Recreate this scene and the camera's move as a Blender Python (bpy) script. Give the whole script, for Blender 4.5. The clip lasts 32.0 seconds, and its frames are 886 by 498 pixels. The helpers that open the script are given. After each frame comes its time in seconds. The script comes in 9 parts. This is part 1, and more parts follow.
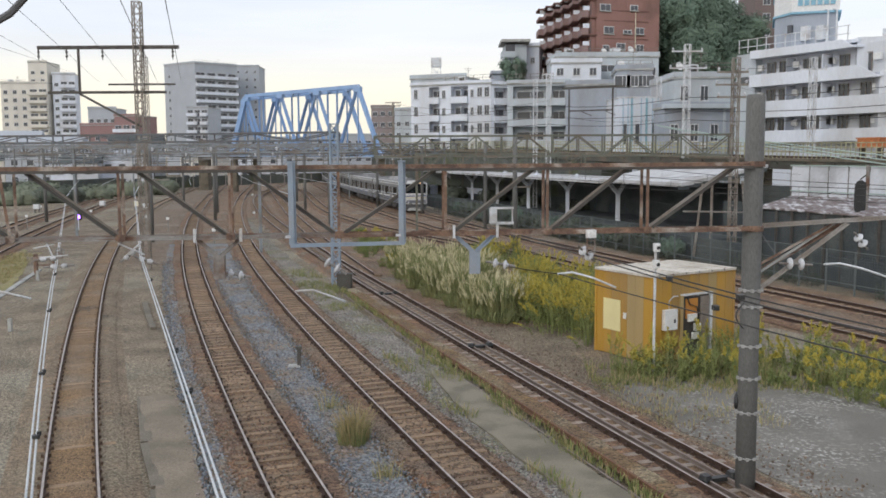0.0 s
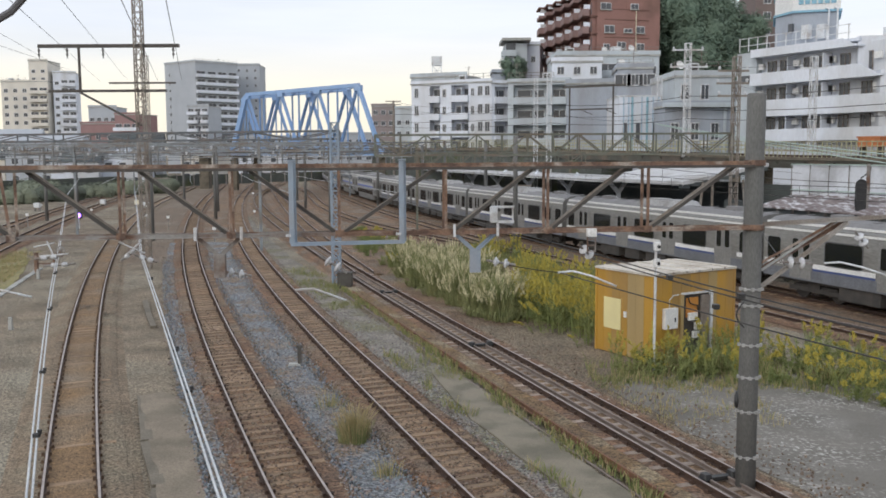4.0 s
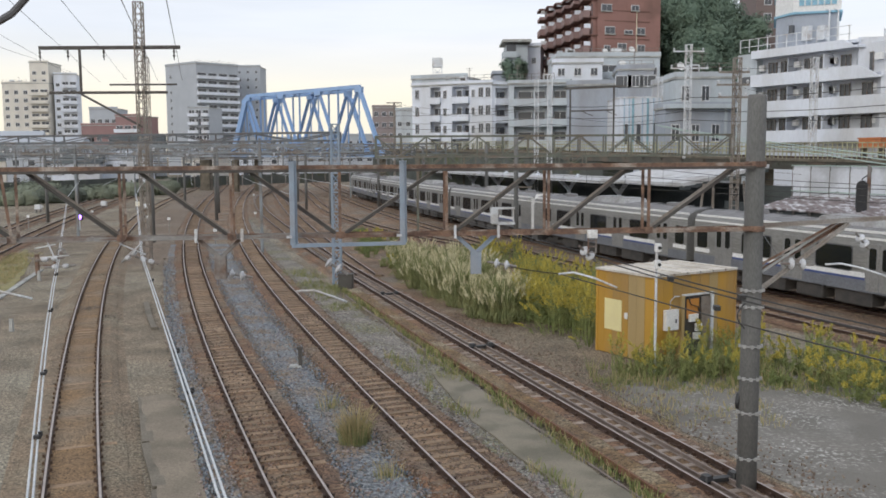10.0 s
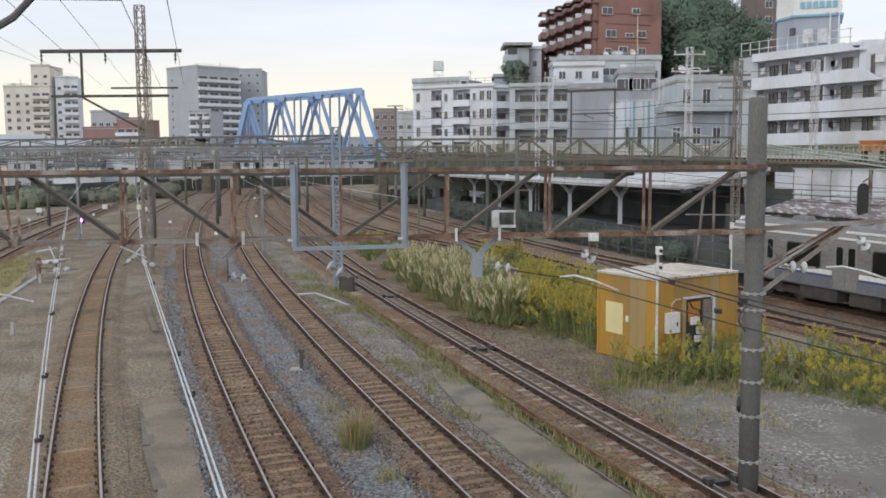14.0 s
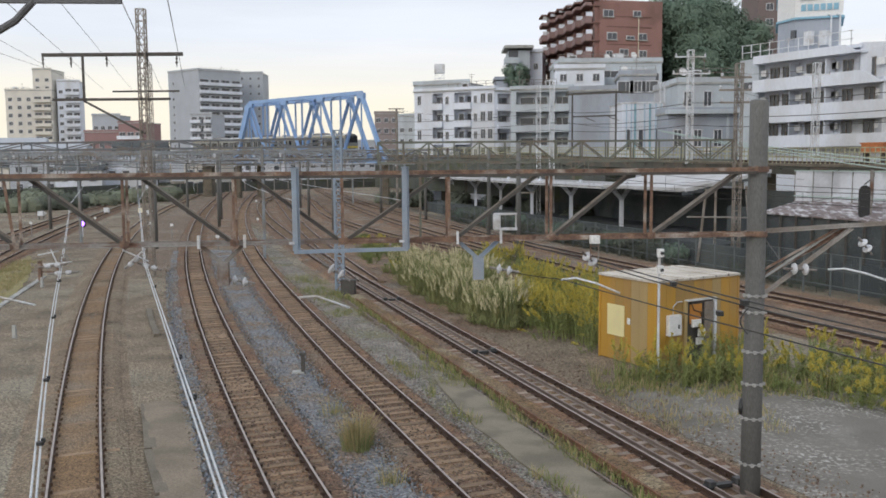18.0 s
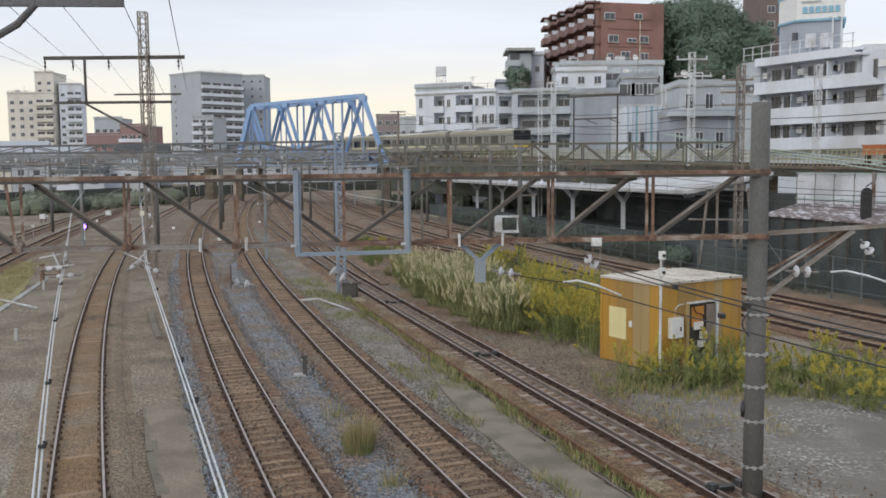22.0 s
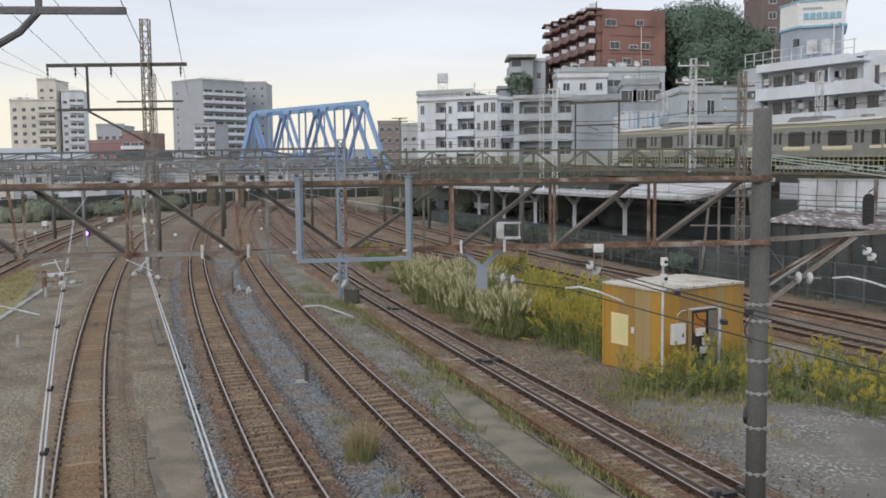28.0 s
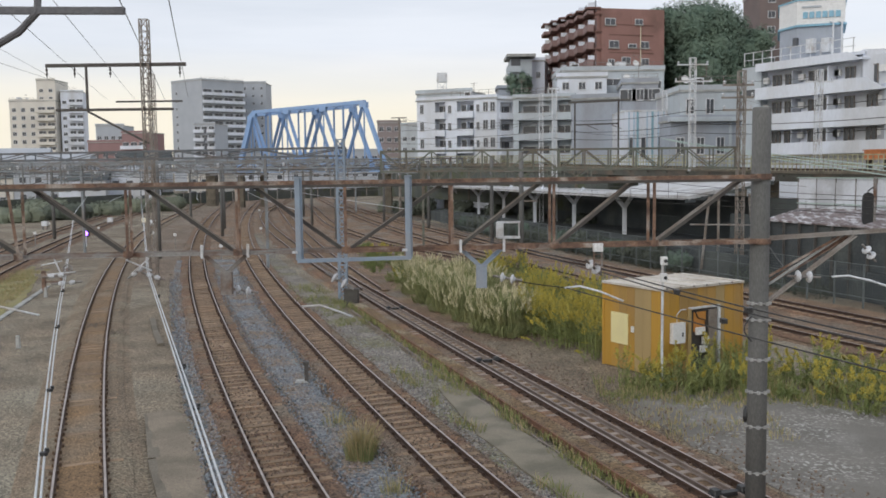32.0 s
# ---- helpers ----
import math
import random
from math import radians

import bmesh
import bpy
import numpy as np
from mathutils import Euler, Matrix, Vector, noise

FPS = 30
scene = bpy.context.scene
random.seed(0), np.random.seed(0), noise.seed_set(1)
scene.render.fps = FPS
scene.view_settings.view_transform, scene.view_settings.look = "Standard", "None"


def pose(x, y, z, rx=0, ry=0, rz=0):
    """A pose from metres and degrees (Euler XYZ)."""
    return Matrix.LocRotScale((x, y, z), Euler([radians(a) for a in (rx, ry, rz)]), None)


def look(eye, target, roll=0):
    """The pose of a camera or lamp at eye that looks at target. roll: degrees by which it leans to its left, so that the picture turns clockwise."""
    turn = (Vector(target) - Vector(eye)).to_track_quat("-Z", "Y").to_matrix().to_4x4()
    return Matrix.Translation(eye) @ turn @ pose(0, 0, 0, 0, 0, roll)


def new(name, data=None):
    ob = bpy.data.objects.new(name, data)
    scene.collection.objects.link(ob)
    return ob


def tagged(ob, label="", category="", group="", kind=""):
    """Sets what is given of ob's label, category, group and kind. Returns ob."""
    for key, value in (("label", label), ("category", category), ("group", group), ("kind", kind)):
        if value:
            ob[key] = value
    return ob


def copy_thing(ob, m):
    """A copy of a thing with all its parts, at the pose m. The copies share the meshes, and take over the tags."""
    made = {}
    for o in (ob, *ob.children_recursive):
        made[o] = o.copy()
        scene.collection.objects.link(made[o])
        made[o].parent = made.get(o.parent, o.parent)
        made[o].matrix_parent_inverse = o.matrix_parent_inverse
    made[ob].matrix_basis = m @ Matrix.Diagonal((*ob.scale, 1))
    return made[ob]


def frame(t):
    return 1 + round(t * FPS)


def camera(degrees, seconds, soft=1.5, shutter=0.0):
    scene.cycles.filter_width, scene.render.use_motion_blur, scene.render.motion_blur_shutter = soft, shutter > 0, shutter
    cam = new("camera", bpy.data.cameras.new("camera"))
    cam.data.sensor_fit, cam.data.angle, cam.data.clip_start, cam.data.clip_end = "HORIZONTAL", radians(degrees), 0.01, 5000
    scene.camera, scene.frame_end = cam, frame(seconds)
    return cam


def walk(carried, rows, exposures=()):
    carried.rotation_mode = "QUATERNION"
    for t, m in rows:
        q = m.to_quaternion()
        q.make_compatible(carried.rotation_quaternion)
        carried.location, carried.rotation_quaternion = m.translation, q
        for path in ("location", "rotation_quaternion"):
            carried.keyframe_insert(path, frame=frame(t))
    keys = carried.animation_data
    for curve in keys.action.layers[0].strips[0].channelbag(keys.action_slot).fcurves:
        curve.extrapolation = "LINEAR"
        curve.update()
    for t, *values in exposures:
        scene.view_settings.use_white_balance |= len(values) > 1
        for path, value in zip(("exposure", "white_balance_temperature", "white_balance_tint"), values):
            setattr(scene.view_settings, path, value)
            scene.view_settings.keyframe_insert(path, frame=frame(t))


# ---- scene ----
# ---- camera ----
cam = camera(51.5, 32.0, soft=1.7)
EYE = (0, 0, 7.1)
PATH = [
    (0, 84.106, 0.316, -0.291), (0.5, 84.129, 0.373, -0.278), (1, 84.025, 0.312, -0.281), (1.5, 83.957, 0.316, -0.292), (2, 83.957, 0.326, -0.271),
    (2.5, 83.960, 0.343, -0.272), (3, 83.946, 0.317, -0.273), (3.5, 84.021, 0.297, -0.266), (5.5, 84.033, 0.289, -0.258), (6, 84.079, 0.278, -0.249),
    (6.5, 84.131, 0.285, -0.247), (7, 84.149, 0.254, -0.245), (7.5, 84.096, 0.256, -0.240), (8, 84.099, 0.308, -0.226), (8.5, 84.129, 0.316, -0.227),
    (9, 84.132, 0.312, -0.224), (9.5, 84.092, 0.313, -0.224), (10, 84.116, 0.325, -0.220), (10.5, 84.151, 0.296, -0.211), (11, 84.183, 0.308, -0.184),
    (11.5, 84.201, 0.368, -0.181), (12, 84.230, 0.325, -0.175), (12.5, 84.245, 0.362, -0.174), (13, 84.255, 0.354, -0.166), (13.5, 84.290, 0.337, -0.156),
    (14, 84.307, 0.362, -0.153), (14.5, 84.335, 0.380, -0.132), (16.5, 84.406, 0.388, -0.110), (17, 84.424, 0.449, -0.119), (17.5, 84.460, 0.368, -0.088),
    (18, 84.480, 0.453, -0.077), (18.5, 84.508, 0.500, -0.080), (19, 84.518, 0.498, -0.048), (19.5, 84.540, 0.466, -0.044), (20, 84.579, 0.429, -0.033),
    (20.5, 84.593, 0.479, -0.021), (21, 84.639, 0.526, -0.015), (21.5, 84.668, 0.535, 0.014), (22, 84.643, 0.507, 0.022), (22.5, 84.678, 0.539, 0.031),
    (23, 84.677, 0.557, 0.026), (23.5, 84.775, 0.540, 0.037), (24, 84.835, 0.565, 0.060), (24.5, 84.841, 0.576, 0.059), (25, 84.941, 0.575, 0.078),
    (25.5, 84.941, 0.559, 0.079), (27.5, 85.047, 0.578, 0.111), (28, 85.049, 0.583, 0.128), (28.5, 85.082, 0.637, 0.123), (29, 85.101, 0.585, 0.126),
    (29.5, 85.107, 0.605, 0.140), (30, 85.107, 0.642, 0.166), (30.5, 85.133, 0.667, 0.165), (31, 85.172, 0.641, 0.162), (31.5, 85.103, 0.589, 0.126),
    (32, 85.016, 0.688, 0.097),
]
walk(cam, [(t, pose(*EYE, rx, ry, rz)) for t, rx, ry, rz in PATH], [(0, 0.10), (12, 0.06), (19, 0.02), (25, -0.03), (32, -0.05)])

# ---- sky, sun ----
world = bpy.data.worlds.new("overcast_sky")
scene.world = world
world.use_nodes = True
wn, wl = world.node_tree.nodes, world.node_tree.links
wn.clear()
w_out = wn.new("ShaderNodeOutputWorld")
w_mix = wn.new("ShaderNodeMixShader")
w_sky = wn.new("ShaderNodeTexSky")
w_sky.sky_type, w_sky.sun_disc = "NISHITA", False
w_sky.sun_elevation, w_sky.sun_rotation = radians(30), radians(-145)
w_b1 = wn.new("ShaderNodeBackground")
w_b1.inputs[1].default_value = 0.10
w_b2 = wn.new("ShaderNodeBackground")
w_b2.inputs[1].default_value = 1.0
w_tc = wn.new("ShaderNodeTexCoord")
w_sep = wn.new("ShaderNodeSeparateXYZ")
w_ramp = wn.new("ShaderNodeValToRGB")
for p, c in ((0.0, (1.0, 0.93, 0.79, 1)), (0.06, (1.06, 0.985, 0.83, 1)), (0.095, (1.0, 0.975, 0.92, 1)), (0.13, (0.90, 0.94, 1.02, 1)), (1.0, (0.88, 0.94, 1.05, 1))):
    e = w_ramp.color_ramp.elements.new(p) if p not in (0.0, 1.0) else w_ramp.color_ramp.elements[0 if p == 0 else -1]
    e.position, e.color = p, c
w_map = wn.new("ShaderNodeMapping")
w_map.inputs["Scale"].default_value = (1.5, 1.5, 9.0)
w_noise = wn.new("ShaderNodeTexNoise")
w_noise.inputs["Scale"].default_value = 1.6
w_noise.inputs["Detail"].default_value = 6
w_fac = wn.new("ShaderNodeMapRange")
w_fac.inputs["From Min"].default_value, w_fac.inputs["From Max"].default_value = 0.3, 0.7
w_fac.inputs["To Min"].default_value, w_fac.inputs["To Max"].default_value = 0.84, 0.98
wl.new(w_tc.outputs["Generated"], w_sep.inputs[0])
wl.new(w_sep.outputs[2], w_ramp.inputs[0])
w_map2 = wn.new("ShaderNodeMapping")
w_map2.inputs["Scale"].default_value = (1.3, 1.3, 13.0)
w_map2.inputs["Rotation"].default_value = (0.02, 0.05, 0.6)
w_cloud = wn.new("ShaderNodeTexNoise")
w_cloud.inputs["Scale"].default_value, w_cloud.inputs["Detail"].default_value, w_cloud.inputs["Roughness"].default_value = 1.9, 7, 0.55
w_cut = wn.new("ShaderNodeMapRange")
w_cut.inputs["From Min"].default_value, w_cut.inputs["From Max"].default_value = 0.38, 0.68
w_cut.inputs["To Min"].default_value, w_cut.inputs["To Max"].default_value = 0.0, 0.62
w_tint = wn.new("ShaderNodeMix")
w_tint.data_type = "RGBA"
w_tint.inputs[7].default_value = (0.74, 0.79, 0.88, 1)
wl.new(w_tc.outputs["Generated"], w_map2.inputs[0])
wl.new(w_map2.outputs[0], w_cloud.inputs[0])
wl.new(w_cloud.outputs[0], w_cut.inputs[0])
w_high = wn.new("ShaderNodeMapRange")
w_high.inputs["From Min"].default_value, w_high.inputs["From Max"].default_value = 0.075, 0.135
w_high.inputs["To Min"].default_value, w_high.inputs["To Max"].default_value = 0.05, 1.0
w_mul = wn.new("ShaderNodeMath")
w_mul.operation = "MULTIPLY"
wl.new(w_sep.outputs[2], w_high.inputs[0])
wl.new(w_cut.outputs[0], w_mul.inputs[0])
wl.new(w_high.outputs[0], w_mul.inputs[1])
wl.new(w_mul.outputs[0], w_tint.inputs[0])
wl.new(w_ramp.outputs[0], w_tint.inputs[6])
wl.new(w_tint.outputs[2], w_b2.inputs[0])
wl.new(w_sky.outputs[0], w_b1.inputs[0])
wl.new(w_tc.outputs["Generated"], w_map.inputs[0])
wl.new(w_map.outputs[0], w_noise.inputs[0])
wl.new(w_noise.outputs[0], w_fac.inputs[0])
wl.new(w_fac.outputs[0], w_mix.inputs[0])
wl.new(w_b1.outputs[0], w_mix.inputs[1])
wl.new(w_b2.outputs[0], w_mix.inputs[2])
wl.new(w_mix.outputs[0], w_out.inputs[0])
sun = new("sun", bpy.data.lights.new("sun", "SUN"))
sun.data.energy, sun.data.angle, sun.data.color = 1.0, radians(40), (1.0, 0.95, 0.88)
sun.matrix_world = look((-70, -60, 62), (0, 40, 0))


# ---- materials ----
def mat(name, a, b=None, scale=3.0, rough=0.8, metal=0.0, bump=0.15, fine=40.0, stain=None, stain_scale=0.4, vary=0.0, cells=0.0, stretch=(1, 1, 1), bump_dist=0.01, grain_amt=0.2, specks=None, stain_range=(0.48, 0.66)):
    """A mottled surface: a and b mix by a broad noise, a fine grain on top, stain in larger patches, vary per object."""
    b = b or tuple(x * 0.8 for x in a)
    m = bpy.data.materials.new(name)
    m.use_nodes = True
    n, l = m.node_tree.nodes, m.node_tree.links
    bs = n["Principled BSDF"]
    bs.inputs["Roughness"].default_value, bs.inputs["Metallic"].default_value = rough, metal
    tc = n.new("ShaderNodeTexCoord")
    mp = n.new("ShaderNodeMapping")
    mp.inputs["Scale"].default_value = stretch
    l.new(tc.outputs["Object"], mp.inputs[0])

    def noisy(s, detail=4.0):
        t = n.new("ShaderNodeTexNoise")
        t.inputs["Scale"].default_value, t.inputs["Detail"].default_value = s, detail
        l.new(mp.outputs[0], t.inputs[0])
        return t.outputs[0]

    def mix(fac, c1, c2, kind="MIX"):
        x = n.new("ShaderNodeMix")
        x.data_type, x.blend_type = "RGBA", kind
        for sock, val in ((x.inputs[0], fac), (x.inputs[6], c1), (x.inputs[7], c2)):
            if isinstance(val, (float, int)):
                sock.default_value = val
            elif isinstance(val, tuple):
                sock.default_value = (*val, 1)
            else:
                l.new(val, sock)
        return x.outputs[2]

    def spread(v, lo, hi, to=(0.0, 1.0)):
        r = n.new("ShaderNodeMapRange")
        for k, x in zip(("From Min", "From Max", "To Min", "To Max"), (lo, hi, *to)):
            r.inputs[k].default_value = x
        l.new(v, r.inputs[0])
        return r.outputs[0]

    grain = noisy(fine, 3.0)
    col = mix(spread(noisy(scale), 0.35, 0.65), a, b)
    if stain:
        col = mix(spread(noisy(stain_scale, 5.0), *stain_range), col, stain)
    height = grain
    if cells:
        v = n.new("ShaderNodeTexVoronoi")
        v.inputs["Scale"].default_value = cells
        l.new(mp.outputs[0], v.inputs[0])
        h = n.new("ShaderNodeSeparateColor")
        l.new(v.outputs["Color"], h.inputs[0])
        col = mix(1.0, col, mix(h.outputs[0], (0.42, 0.42, 0.43), (1.75, 1.73, 1.70)), "MULTIPLY")
        height = v.outputs["Distance"]
    col = mix(1.0, col, mix(spread(grain, 0.3, 0.7), (1 - grain_amt,) * 3, (1 + grain_amt,) * 3), "MULTIPLY")
    if specks:
        tone, size, level = specks
        patch = n.new("ShaderNodeMath")
        patch.operation = "MULTIPLY"
        l.new(spread(noisy(size, 6.0), level, level + 0.07), patch.inputs[0])
        l.new(spread(noisy(0.28, 2.0), 0.42, 0.62), patch.inputs[1])
        col = mix(patch.outputs[0], col, tone)
    if vary:
        oi = n.new("ShaderNodeObjectInfo")
        col = mix(1.0, col, mix(oi.outputs["Random"], (1 - vary,) * 3, (1 + vary,) * 3), "MULTIPLY")
    l.new(col, bs.inputs["Base Color"])
    if bump:
        bp = n.new("ShaderNodeBump")
        bp.inputs["Strength"].default_value, bp.inputs["Distance"].default_value = bump, bump_dist
        l.new(height, bp.inputs["Height"])
        l.new(bp.outputs[0], bs.inputs["Normal"])
    r = n.new("ShaderNodeMapRange")
    r.inputs["To Min"].default_value, r.inputs["To Max"].default_value = max(rough - 0.12, 0.02), min(rough + 0.12, 1)
    l.new(grain, r.inputs[0])
    l.new(r.outputs[0], bs.inputs["Roughness"])
    return m


def glass(name, color, rough=0.08):
    m = bpy.data.materials.new(name)
    m.use_nodes = True
    bs = m.node_tree.nodes["Principled BSDF"]
    bs.inputs["Base Color"].default_value = (*color, 1)
    bs.inputs["Roughness"].default_value = rough
    bs.inputs["IOR"].default_value = 1.5
    return m


